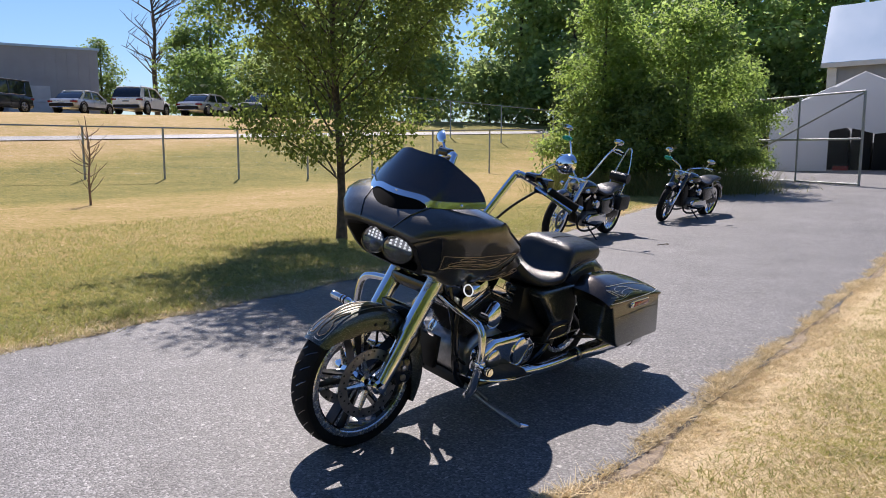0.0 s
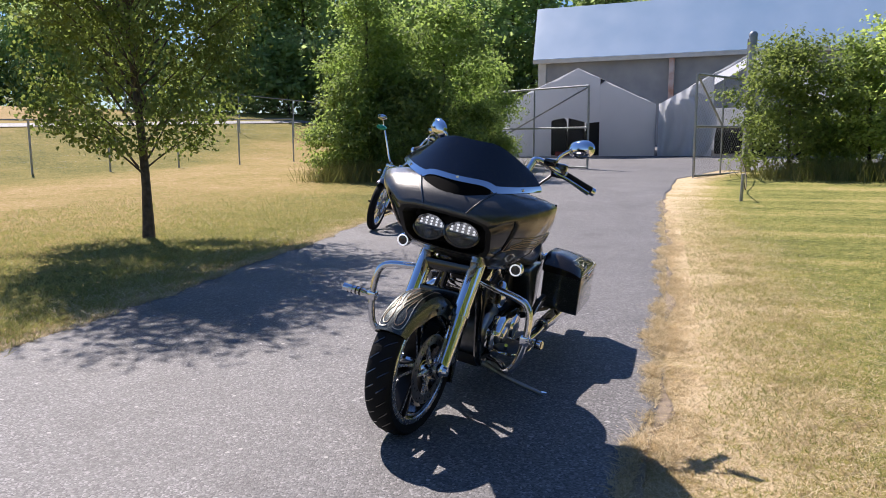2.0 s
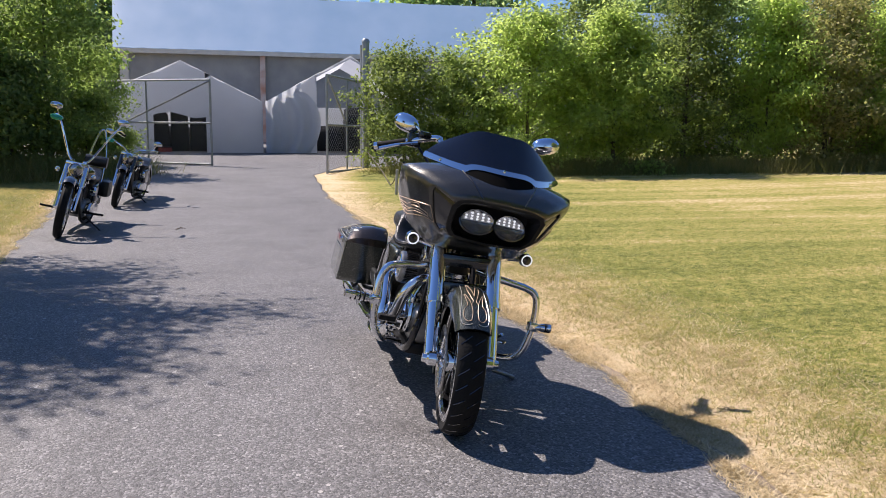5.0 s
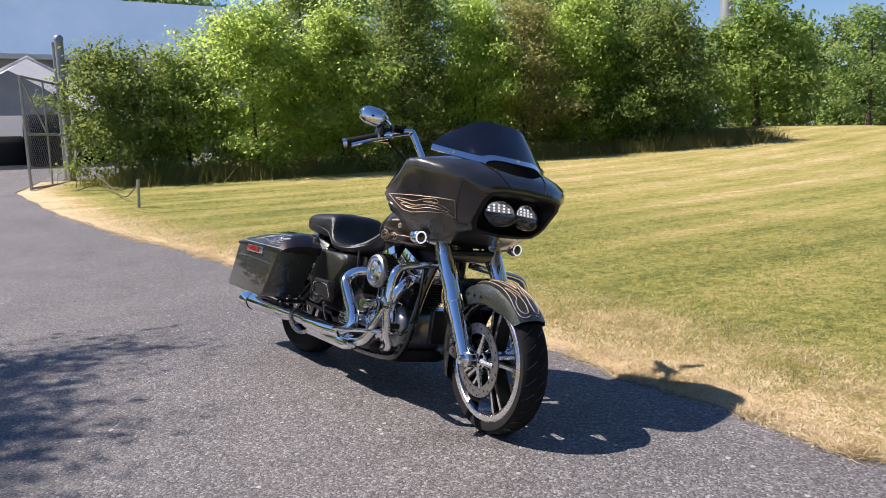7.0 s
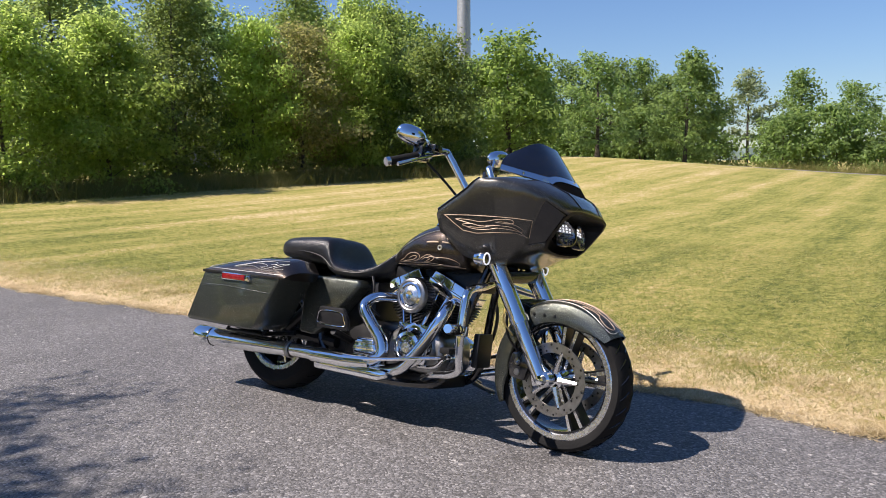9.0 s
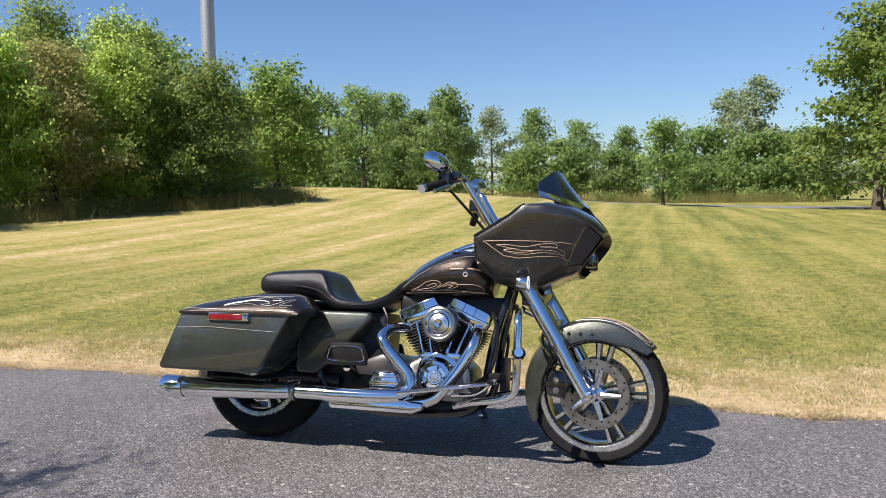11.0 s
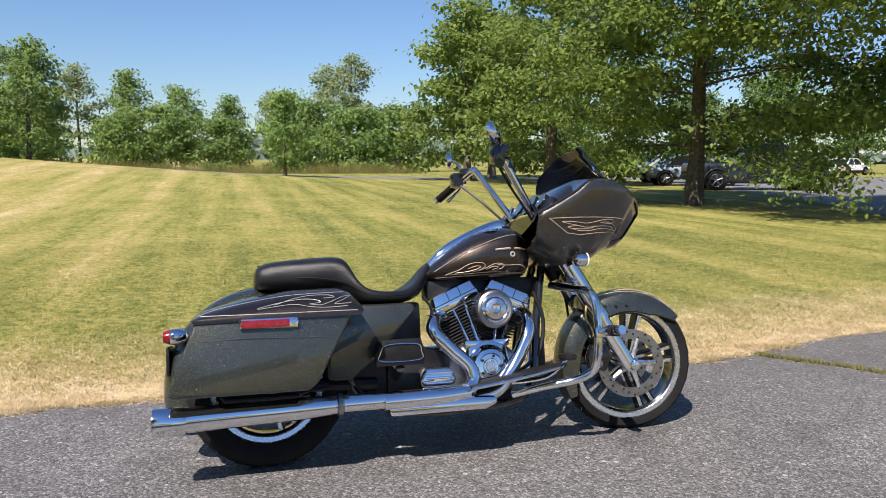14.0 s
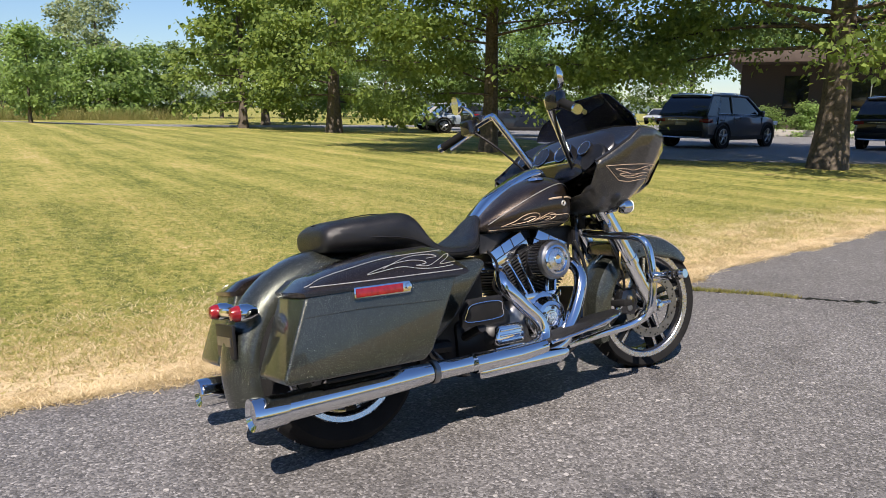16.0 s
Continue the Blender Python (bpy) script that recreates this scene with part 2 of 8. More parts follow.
    smr.inputs["From Min"].default_value, smr.inputs["From Max"].default_value, smr.inputs["To Max"].default_value = 0.57, 0.7, 0.38
    l.new(stain.outputs["Fac"], smr.inputs["Value"])
    smx = n.new("ShaderNodeMix")
    smx.data_type, smx.blend_type = "RGBA", "MULTIPLY"
    l.new(smr.outputs[0], smx.inputs[0])
    l.new(cur, smx.inputs[6])
    smx.inputs[7].default_value = (0.5, 0.48, 0.47, 1)
    l.new(smx.outputs[2], b.inputs["Base Color"])
    ad = n.new("ShaderNodeMath")
    ad.operation = "MULTIPLY_ADD"
    l.new(vor.outputs["Distance"], ad.inputs[0])
    ad.inputs[1].default_value = -0.7
    l.new(sep.outputs[1], ad.inputs[2])
    bp = n.new("ShaderNodeBump")
    bp.inputs["Strength"].default_value, bp.inputs["Distance"].default_value = 0.8, 0.004
    l.new(ad.outputs[0], bp.inputs["Height"])
    l.new(bp.outputs[0], b.inputs["Normal"])
    return m


def glass_mat(name, tint, rough=0.02, alpha=1.0):
    m = pbr(name, tint, rough=rough, spec=0.6, coat=0.3, rvar=0)
    if alpha < 1:
        m.node_tree.nodes["Principled BSDF"].inputs["Alpha"].default_value = alpha
    return m


LAWN = ground_mat()
ASPHALT = asphalt_mat("asphalt", (0.106, 0.102, 0.1), (0.175, 0.168, 0.165), 0.42)
LOT = asphalt_mat("lot_asphalt", (0.13, 0.13, 0.13), (0.24, 0.235, 0.23), 0.2)
CONCRETE = pbr("concrete", (0.28, 0.265, 0.24), (0.4, 0.38, 0.34), 2, 0.85, bump=0.3)
PAINT = flake_paint("flake_paint", (0.032, 0.036, 0.03), (0.3, 0.32, 0.27))
FAIRING_PAINT = flake_paint("fairing_paint", (0.036, 0.035, 0.031), (0.24, 0.23, 0.2), 0.17)
PANEL_PAINT = flake_paint("panel_paint", (0.022, 0.016, 0.012), (0.1, 0.075, 0.055))
PIN = pbr("pinstripe", (0.42, 0.3, 0.2), (0.55, 0.42, 0.3), 20, 0.4, 0.2)
PIN_SILVER = pbr("silver_leaf", (0.6, 0.58, 0.52), (0.75, 0.72, 0.66), 40, 0.3, 0.7)
CHROME = pbr("chrome", (0.72, 0.74, 0.77), (0.8, 0.81, 0.83), 5, 0.06, 1.0, rvar=0.03)
DISC = pbr("disc_steel", (0.26, 0.255, 0.25), (0.4, 0.39, 0.38), 40, 0.3, 1.0)
STEEL = pbr("steel", (0.22, 0.22, 0.22), (0.36, 0.36, 0.36), 30, 0.36, 1.0)
ALU = pbr("machined_aluminium", (0.62, 0.62, 0.62), (0.78, 0.78, 0.78), 60, 0.26, 1.0)
BLACK_METAL = pbr("black_metal", (0.005, 0.005, 0.0055), (0.011, 0.011, 0.012), 12, 0.4, 0.0, spec=0.35)
# near-black that paints the shade inside the vent opening
VENT_SHADE = pbr("vent_shade", (0.002, 0.002, 0.002), (0.004, 0.004, 0.004), 12, 0.9, spec=0.1)
GLOSS_BLACK = pbr("gloss_black", (0.008, 0.008, 0.009), (0.014, 0.014, 0.015), 5, 0.16, coat=0.6, rvar=0.05)
PLASTIC = pbr("black_plastic", (0.006, 0.006, 0.0065), (0.011, 0.011, 0.012), 30, 0.55, spec=0.3, bump=0.1, bump_scale=300)
RUBBER = pbr("tyre_rubber", (0.005, 0.005, 0.0055), (0.012, 0.0118, 0.0115), 9, 0.8, bump=0.2, bump_scale=120, spec=0.2)
LEATHER = pbr("seat_vinyl", (0.006, 0.006, 0.007), (0.013, 0.013, 0.014), 14, 0.33, bump=0.25, bump_scale=420)
SCREEN = glass_mat("smoked_screen", (0.006, 0.008, 0.016), 0.06, 0.93)
LAMP_BOWL = pbr("lamp_bowl", (0.2, 0.2, 0.21), (0.6, 0.6, 0.62), 110, 0.22, 1.0)
CLEAR = glass_mat("clear_lens", (0.9, 0.9, 0.9), 0.03, 0.07)
LENS = pbr("lamp_glass", (0.8, 0.82, 0.84), (0.95, 0.95, 0.96), 160, 0.2, 0.1)
RED_LENS = pbr("red_lens", (0.13, 0.005, 0.008), (0.24, 0.01, 0.014), 60, 0.2, coat=0.6)
WHITE_PLASTIC = pbr("white_ring", (0.8, 0.82, 0.85), rough=0.3)
LED_ON = pbr("lit_led", (0.9, 0.9, 0.92), rough=0.3)
LED_PANEL = pbr("led_panel", (0.12, 0.12, 0.13), (0.5, 0.5, 0.52), 260, 0.25)
for lit, power in ((WHITE_PLASTIC, 0.35), (LED_ON, 0.5), (LED_PANEL, 0.05)):
    lit.node_tree.nodes["Principled BSDF"].inputs["Emission Color"].default_value = (0.95, 0.97, 1, 1)
    lit.node_tree.nodes["Principled BSDF"].inputs["Emission Strength"].default_value = power
GALV = pbr("galvanised", (0.3, 0.31, 0.31), (0.42, 0.43, 0.43), 6, 0.5, 0.7)
BARK = pbr("bark", (0.05, 0.041, 0.032), (0.14, 0.112, 0.085), 14, 0.9, bump=1.0, bump_scale=40)
BARK_DRY = pbr("dead_twig", (0.2, 0.13, 0.09), (0.3, 0.22, 0.16), 14, 0.9)
LEAF_PEAR = leaf_mat("pear_leaf", (0.046, 0.078, 0.034), (0.145, 0.195, 0.062), (0.36, 0.46, 0.1), 0.4)
LEAF_OAK = leaf_mat("oak_leaf", (0.053, 0.092, 0.023), (0.185, 0.246, 0.063), (0.387, 0.493, 0.114), 0.4)
LEAF_BUSH = leaf_mat("bush_leaf", (0.064, 0.106, 0.027), (0.285, 0.372, 0.09), (0.6, 0.75, 0.19), 0.56, (0.8, 1.2))
LEAF_YARD = leaf_mat("yard_leaf", (0.055, 0.092, 0.026), (0.225, 0.305, 0.08), (0.43, 0.585, 0.14), 0.48)
LEAF_HEDGE = leaf_mat("hedge_leaf", (0.055, 0.09, 0.028), (0.19, 0.26, 0.075), (0.42, 0.53, 0.13), 0.42, (0.8, 1.25))
LEAF_BROWNED = leaf_mat("browned_leaf", (0.1, 0.12, 0.04), (0.33, 0.29, 0.14), (0.55, 0.55, 0.18), 0.42)
LEAF_PALE = leaf_mat("pale_leaf", (0.11, 0.15, 0.075), (0.29, 0.33, 0.19), (0.42, 0.5, 0.22), 0.4, (0.85, 1.1))
# pale blue-green: distance haze mixed into the leaf colour itself
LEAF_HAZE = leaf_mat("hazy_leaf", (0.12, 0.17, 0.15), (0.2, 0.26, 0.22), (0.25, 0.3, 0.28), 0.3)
LEAF_DARK = leaf_mat("wood_leaf", (0.09, 0.15, 0.063), (0.25, 0.36, 0.128), (0.56, 0.7, 0.27), 0.52, (0.8, 1.2))
LEAF_FAR = leaf_mat("far_leaf", (0.055, 0.092, 0.037), (0.2, 0.285, 0.088), (0.39, 0.535, 0.15), 0.44, (0.72, 1.15))
BLADE = leaf_mat("grass_blade", (0.14, 0.17, 0.04), (0.5, 0.43, 0.19), (0.42, 0.43, 0.13), 0.4, scale=2.2)
STRAW = leaf_mat("straw_blade", (0.3, 0.23, 0.11), (0.86, 0.72, 0.48), (0.66, 0.54, 0.32), 0.35, scale=3.0)
SOIL = pbr("bare_soil", (0.17, 0.13, 0.095), (0.33, 0.26, 0.18), 16, 0.95, bump=0.8, bump_scale=70)
WEED = leaf_mat("tall_grass", (0.1, 0.12, 0.03), (0.3, 0.26, 0.1), (0.25, 0.26, 0.07), 0.3)
TENT = leaf_mat("tent_cloth", (0.54, 0.56, 0.6), (0.7, 0.71, 0.73), (0.62, 0.64, 0.67), 0.55, bump=0.5)
SHEET = pbr("plastic_sheet", (0.25, 0.25, 0.25), (0.36, 0.35, 0.33), 0.9, 0.5, bump=0.8, bump_scale=2.5)
ROOF_METAL = pbr("roof_metal", (0.325, 0.475, 0.63), (0.4, 0.54, 0.69), 0.5, 0.4, 0.0)
CREAM = pbr("cream_paint", (0.6, 0.57, 0.5), (0.7, 0.67, 0.6), 3, 0.6)
ORANGE_POST = pbr("rusty_post", (0.5, 0.2, 0.1), (0.7, 0.62, 0.55), 1.2, 0.7)
WALL_GREY = pbr("grey_siding", (0.25, 0.26, 0.28), (0.3, 0.31, 0.33), 0.8, 0.7)
DOOR_GREY = pbr("grey_door", (0.4, 0.42, 0.45), (0.45, 0.47, 0.5), 3, 0.5)
# brown brick, darkened so that the wall's shade is in its colour
SHADED_BRICK = pbr("shaded_brown_brick", (0.045, 0.032, 0.026), (0.08, 0.058, 0.046), 20, 0.85, bump=0.4)
CAR_GLASS = glass_mat("car_glass", (0.01, 0.012, 0.015), 0.04)


# ---- mesh helpers ----
def mesh_np(name, verts, faces, mat, smooth=False):
    me = bpy.data.meshes.new(name)
    me.from_pydata([tuple(v) for v in verts], [], [tuple(f) for f in faces])
    me.materials.append(mat)
    if smooth:
        me.polygons.foreach_set("use_smooth", [True] * len(me.polygons))
    me.update()
    return me


def quads_np(name, quad_pts, mat):
    """A mesh of loose quads from an array (n, 4, 3)."""
    q = np.asarray(quad_pts, np.float32)
    n = len(q)
    me = bpy.data.meshes.new(name)
    me.vertices.add(4 * n)
    me.vertices.foreach_set("co", q.reshape(-1))
    me.loops.add(4 * n)
    me.loops.foreach_set("vertex_index", np.arange(4 * n, dtype=np.int32))
    me.polygons.add(n)
    me.polygons.foreach_set("loop_start", np.arange(0, 4 * n, 4, dtype=np.int32))
    me.polygons.foreach_set("loop_total", np.full(n, 4, np.int32))
    me.materials.append(mat)
    me.update(calc_edges=True)
    return me


def tris_np(name, tri_pts, mat):
    q = np.asarray(tri_pts, np.float32)
    n = len(q)
    me = bpy.data.meshes.new(name)
    me.vertices.add(3 * n)
    me.vertices.foreach_set("co", q.reshape(-1))
    me.loops.add(3 * n)
    me.loops.foreach_set("vertex_index", np.arange(3 * n, dtype=np.int32))
    me.polygons.add(n)
    me.polygons.foreach_set("loop_start", np.arange(0, 3 * n, 3, dtype=np.int32))
    me.polygons.foreach_set("loop_total", np.full(n, 3, np.int32))
    me.materials.append(mat)
    me.update(calc_edges=True)
    return me


class Geo:
    """Vertices and faces gathered for one mesh."""

    def __init__(self):
        self.v, self.f = [], []

    def add(self, verts, faces):
        k = len(self.v)
        self.v += [tuple(p) for p in verts]
        self.f += [tuple(i + k for i in f) for f in faces]
        return self

    def tube(self, pts, radii, seg=10, smooth_steps=0, caps=True, closed=False):
        pts = [Vector(p) for p in pts]
        if not hasattr(radii, "__len__"):
            radii = [radii] * len(pts)
        radii = [float(r) for r in radii]
        if smooth_steps:
            pts, radii = spline(pts, radii, smooth_steps, closed)
        n = len(pts)
        verts, faces = [], []
        up = None
        for i, p in enumerate(pts):
            a, b = pts[i - 1] if (i or closed) else p, pts[(i + 1) % n] if (i < n - 1 or closed) else p
            d = (b - a).normalized()
            if up is None:
                up = Vector((0, 0, 1)) if abs(d.z) < 0.9 else Vector((1, 0, 0))
            s = d.cross(up).normalized()
            up = s.cross(d).normalized()
            for k in range(seg):
                w = 2 * math.pi * k / seg
                verts.append(p + radii[i] * (math.cos(w) * s + math.sin(w) * up))
        for i in range(n if closed else n - 1):
            for k in range(seg):
                j, i2 = (k + 1) % seg, (i + 1) % n
                faces.append((i * seg + k, i2 * seg + k, i2 * seg + j, i * seg + j))
        if caps and not closed:
            faces.append(tuple(range(seg))[::1])
            faces.append(tuple((n - 1) * seg + k for k in range(seg))[::-1])
        return self.add(verts, faces)

    def loft(self, rings, caps=True):
        n = len(rings[0])
        verts = [p for r in rings for p in r]
        faces = []
        for i in range(len(rings) - 1):
            for k in range(n):
                j = (k + 1) % n
                faces.append((i * n + k, i * n + j, (i + 1) * n + j, (i + 1) * n + k))
        if caps:
            faces.append(tuple(range(n))[::-1])
            faces.append(tuple((len(rings) - 1) * n + k for k in range(n)))
        return self.add(verts, faces)

    def lathe(self, profile, centre, axis="y", seg=32, ring=False):
        """profile: (distance from the axis, place along it), turned round the axis through centre. ring: the profile closes on itself."""
        c = Vector(centre)
        verts, faces = [], []
        n = len(profile)
        for k in range(seg):
            w = 2 * math.pi * k / seg
            cs, sn = math.cos(w), math.sin(w)
            for r, h in profile:
                verts.append(c + (Vector((r * cs, h, r * sn)) if axis == "y" else Vector((h, r * cs, r * sn)) if axis == "x" else Vector((r * cs, r * sn, h))))
        for k in range(seg):
            j = (k + 1) % seg
            for i in range(n if ring else n - 1):
                i2 = (i + 1) % n
                faces.append((k * n + i, k * n + i2, j * n + i2, j * n + i))
        return self.add(verts, faces)

    def box(self, lo, hi, bevel=0.0, m=None):
        bm = bmesh.new()
        size = [hi[i] - lo[i] for i in range(3)]
        bmesh.ops.create_cube(bm, size=1, matrix=Matrix.Translation([(hi[i] + lo[i]) / 2 for i in range(3)]) @ Matrix.Diagonal((*size, 1)))
        if bevel:
            bmesh.ops.bevel(bm, geom=bm.edges[:], offset=min(bevel, min(size) * 0.45), segments=2, affect="EDGES", profile=0.6)
        if m:
            bm.transform(m)
        bm.verts.index_update()
        self.add([v.co for v in bm.verts], [[v.index for v in f.verts] for f in bm.faces])
        bm.free()
        return self

    def prism(self, outline, lo, hi, axis="y", bevel=0.0, seg=2):
        """A flat outline of (a, b) pulled from lo to hi along the axis, with rounded edges."""
        bm = bmesh.new()
        f = bm.faces.new([bm.verts.new((a, lo, b) if axis == "y" else (lo, a, b) if axis == "x" else (a, b, lo)) for a, b in outline])
        ext = bmesh.ops.extrude_face_region(bm, geom=[f])
        d = {"y": (0, hi - lo, 0), "x": (hi - lo, 0, 0), "z": (0, 0, hi - lo)}[axis]
        bmesh.ops.translate(bm, vec=d, verts=[e for e in ext["geom"] if isinstance(e, bmesh.types.BMVert)])
        bmesh.ops.recalc_face_normals(bm, faces=bm.faces[:])
        if bevel:
            bmesh.ops.bevel(bm, geom=bm.edges[:], offset=bevel, segments=seg, affect="EDGES", profile=0.5, clamp_overlap=True)
        bm.verts.index_update()
        self.add([v.co for v in bm.verts], [[v.index for v in f.verts] for f in bm.faces])
        bm.free()
        return self

    def moved(self, m):
        self.v = [tuple(m @ Vector(p)) for p in self.v]
        return self

    def mesh(self, name, mat, smooth=True, angle=35):
        bm = bmesh.new()
        vs = [bm.verts.new(p) for p in self.v]
        for f in self.f:
            try:
                bm.faces.new([vs[i] for i in f])
            except ValueError:
                pass
        bmesh.ops.recalc_face_normals(bm, faces=bm.faces[:])
        if smooth:
            for f in bm.faces:
                f.smooth = True
            for e in bm.edges:
                if len(e.link_faces) == 2 and e.calc_face_angle(0) > radians(angle):
                    e.smooth = False
        me = bpy.data.meshes.new(name)
        bm.to_mesh(me)
        bm.free()
        me.materials.append(mat)
        return me


def spline(pts, radii, steps, closed=False):
    """Catmull-Rom points between the given ones."""
    out, rad = [], []
    n = len(pts)
    for i in range(n if closed else n - 1):
        idx = [(i + k) % n if closed else min(max(i + k, 0), n - 1) for k in (-1, 0, 1, 2)]
        p0, p1, p2, p3 = (Vector(pts[j]) for j in idx)
        for s in range(steps):
            t = s / steps
            out.append(0.5 * (2 * p1 + (p2 - p0) * t + (2 * p0 - 5 * p1 + 4 * p2 - p3) * t * t + (3 * p1 - p0 - 3 * p2 + p3) * t**3))
            rad.append(radii[idx[1]] * (1 - t) + radii[idx[2]] * t)
    if not closed:
        out.append(Vector(pts[-1]))
        rad.append(radii[-1])
    return out, rad


def part(name, geo, mat, parent, label="", smooth=True, angle=35):
    """One mesh as one part under a thing or under a part."""
    ob = new(name, geo.mesh(name, mat, smooth, angle) if isinstance(geo, Geo) else geo)
    ob.parent = parent
    if label:
        ob["label"] = label
    return ob


def thing(name, label, category, m=None, group="", kind=""):
    ob = new(name)
    ob.empty_display_size = 0.2
    if m is not None:
        ob.matrix_world = m
    return tagged(ob, label, category, group, kind)


def clean(me, dist=0.0008):
    bm = bmesh.new()
    bm.from_mesh(me)
    bmesh.ops.delete(bm, geom=[v for v in bm.verts if not v.link_faces], context="VERTS")
    bmesh.ops.remove_doubles(bm, verts=bm.verts[:], dist=dist)
    bmesh.ops.recalc_face_normals(bm, faces=bm.faces[:])
    bm.to_mesh(me)
    bm.free()
    return me


# ---- ground ----
def sstep(a, b, x):
    t = np.clip((np.asarray(x, float) - a) / (b - a), 0, 1)
    return t * t * (3 - 2 * t)


def height(x, y):
    """The lie of the land: level round the drive, a rise to the yard, a bank on one side, a mound on the other."""
    x, y = np.asarray(x, float), np.asarray(y, float)
    yard = np.interp(-x, [8, 20, 28, 45, 80], [0, 0.3, 0.52, 1.0, 1.5]) * sstep(60, 20, y)
    q = -0.9 * y - 0.35 * x
    bank = 3.4 * sstep(19, 48, q)
    mound = 1.3 * np.exp(-(((x + 17) / 15) ** 2 + ((y - 31) / 13) ** 2))
    return np.where(bank > 0.01, np.maximum(yard * sstep(34, 20, q), bank), yard * (1 - sstep(8, 26, y) * 0.7)) + mound - 0.02


def drive_r(x):
    return np.interp(x, [-30, -22, -16.4, -11, -8, -4, -1.3, 0, 2, 2.8, 6, 12, 60], [3, 1.5, 0.0, 0.1, 0.38, 0.72, 0.92, 1.0, 0.99, 1.25, 1.7, 2.0, 4])


def drive_l(x):
    return np.interp(x, [-30, -21, -16.4, -10.7, -7.3, -3.8, -0.8, 0.07, 1.3, 4, 60], [-9.5, -5.8, -5.2, -4.65, -4.0, -3.4, -2.95, -2.8, -2.63, -2.6, -3.2])


def dry_and_backlit(x, y):
    """How burnt the grass is: straw along the drive, patchy on the sunny side; also carries backlight."""
    r, lft = y - drive_r(x), drive_l(x) - y
    near = np.where(r > 0, r, np.where(lft > 0, lft, 0))
    edge = np.where(r > 0, 0.66 * sstep(1.4, 0.25, near), 0.5 * sstep(0.6, 0.1, near))
    # towards the yard, extra straw tone stands in for backlit grass
    base = np.where(y > drive_r(x) - 0.2, 0.34 + 0.24 * sstep(1.5, 9, y - drive_r(x)) * sstep(2, -9, x), 0.36 + 0.3 * sstep(1.0, 5.0, lft) - 0.32 * sstep(11, 14, lft) + 0.42 * sstep(22, 25, lft))
    return base + edge


gx = np.concatenate([np.arange(-900, -80, 60), np.arange(-80, -24, 3), np.arange(-24, -12, 0.6), np.arange(-12, 9, 0.16), np.arange(9, 32, 1.0), np.arange(32, 80, 4), np.arange(80, 901, 60)])
gy = np.concatenate([np.arange(-900, -80, 60), np.arange(-80, -30, 2.5), np.arange(-30, -8, 1.0), np.arange(-8, 6, 0.16), np.arange(6, 50, 1.0), np.arange(50, 90, 4), np.arange(90, 901, 60)])
GX, GY = np.meshgrid(gx, gy, indexing="ij")
GZ = height(GX, GY)
nx, ny = GX.shape
gi = np.arange(nx * ny).reshape(nx, ny)
gf = np.stack([gi[:-1, :-1], gi[1:, :-1], gi[1:, 1:], gi[:-1, 1:]], -1).reshape(-1, 4)
ground_me = mesh_np("ground", np.stack([GX, GY, GZ], -1).reshape(-1, 3), gf, LAWN, True)
ground_me.attributes.new("dry", "FLOAT", "POINT").data.foreach_set("value", dry_and_backlit(GX, GY).reshape(-1).astype(np.float32))
ground_me.attributes.new("mow", "FLOAT", "POINT").data.foreach_set("value", sstep(-0.6, -0.3, GY - drive_r(GX)).reshape(-1).astype(np.float32))
ground = tagged(new("ground", ground_me), "mown lawn, green with straw-dry patches beside the drive", "lawn", kind="structure")


def strip(name, xs, lo, hi, lift, mat, across=10, ragged=0.012, rim=0.09):
    """A paved strip that follows the ground between two edge lines."""
    rng = np.random.default_rng(len(name))
    verts, faces = [], []
    for x in xs:
        a = lo(x) + ragged * (math.sin(4.1 * x) + 0.6 * math.sin(11.3 * x + 1)) + rng.normal(0, ragged * 0.3)
        b = hi(x) + ragged * (math.sin(3.3 * x + 2) + 0.6 * math.sin(9.7 * x)) + rng.normal(0, ragged * 0.3)
        for k in range(across + 1):
            t = min(max((k - 0.985) / (across - 1.97) if 0 < k < across else k / across, 0), 1)
            y = a + (b - a) * t + (-rim if k == 0 else rim if k == across else 0)
            edge = min(0.03, rim * 0.5) if k in (0, across) else 0
            verts.append((x, y, float(height(x, y)) + lift - edge))
    w = across + 1
    for i in range(len(xs) - 1):
        for k in range(across):
            faces.append((i * w + k, (i + 1) * w + k, (i + 1) * w + k + 1, i * w + k + 1))
    return new(name, mesh_np(name, verts, faces, mat))


drive_x = np.concatenate([np.arange(-32, -10, 0.5), np.arange(-10, 8, 0.12), np.arange(8, 60, 1.0)])
drive = tagged(strip("driveway", drive_x, drive_l, drive_r, 0.018, ASPHALT, ragged=0.017, rim=0.03), "worn grey asphalt driveway with pale stone specks", "driveway", kind="structure")
for edge, way in ((drive_r, 1), (drive_l, -1)):
    near, out = (lambda x, edge=edge, way=way: edge(x) - 0.04 * way), (lambda x, edge=edge, way=way: edge(x) + way * (0.035 + 0.03 * math.sin(1.7 * x) + 0.025 * math.sin(5.3 * x + 1)))
    tagged(strip("soil_edge", np.arange(-12, 8, 0.12), *((near, out) if way > 0 else (out, near)), 0.009, SOIL, 4, 0.02, 0.03), "strip of bare brown soil along the asphalt", "soil", kind="structure")
yard_x = np.arange(-44, -19, 1.0)
tagged(strip("yard", yard_x, lambda x: np.interp(x, [-44, -24, -19], [-16, -11, -5]), lambda x: np.interp(x, [-44, -26, -19], [22, 8, 1.2]), 0.012, LOT), "pale gravel yard behind the gate", "yard", kind="structure")
road_x = np.arange(-60, 90, 3.0)
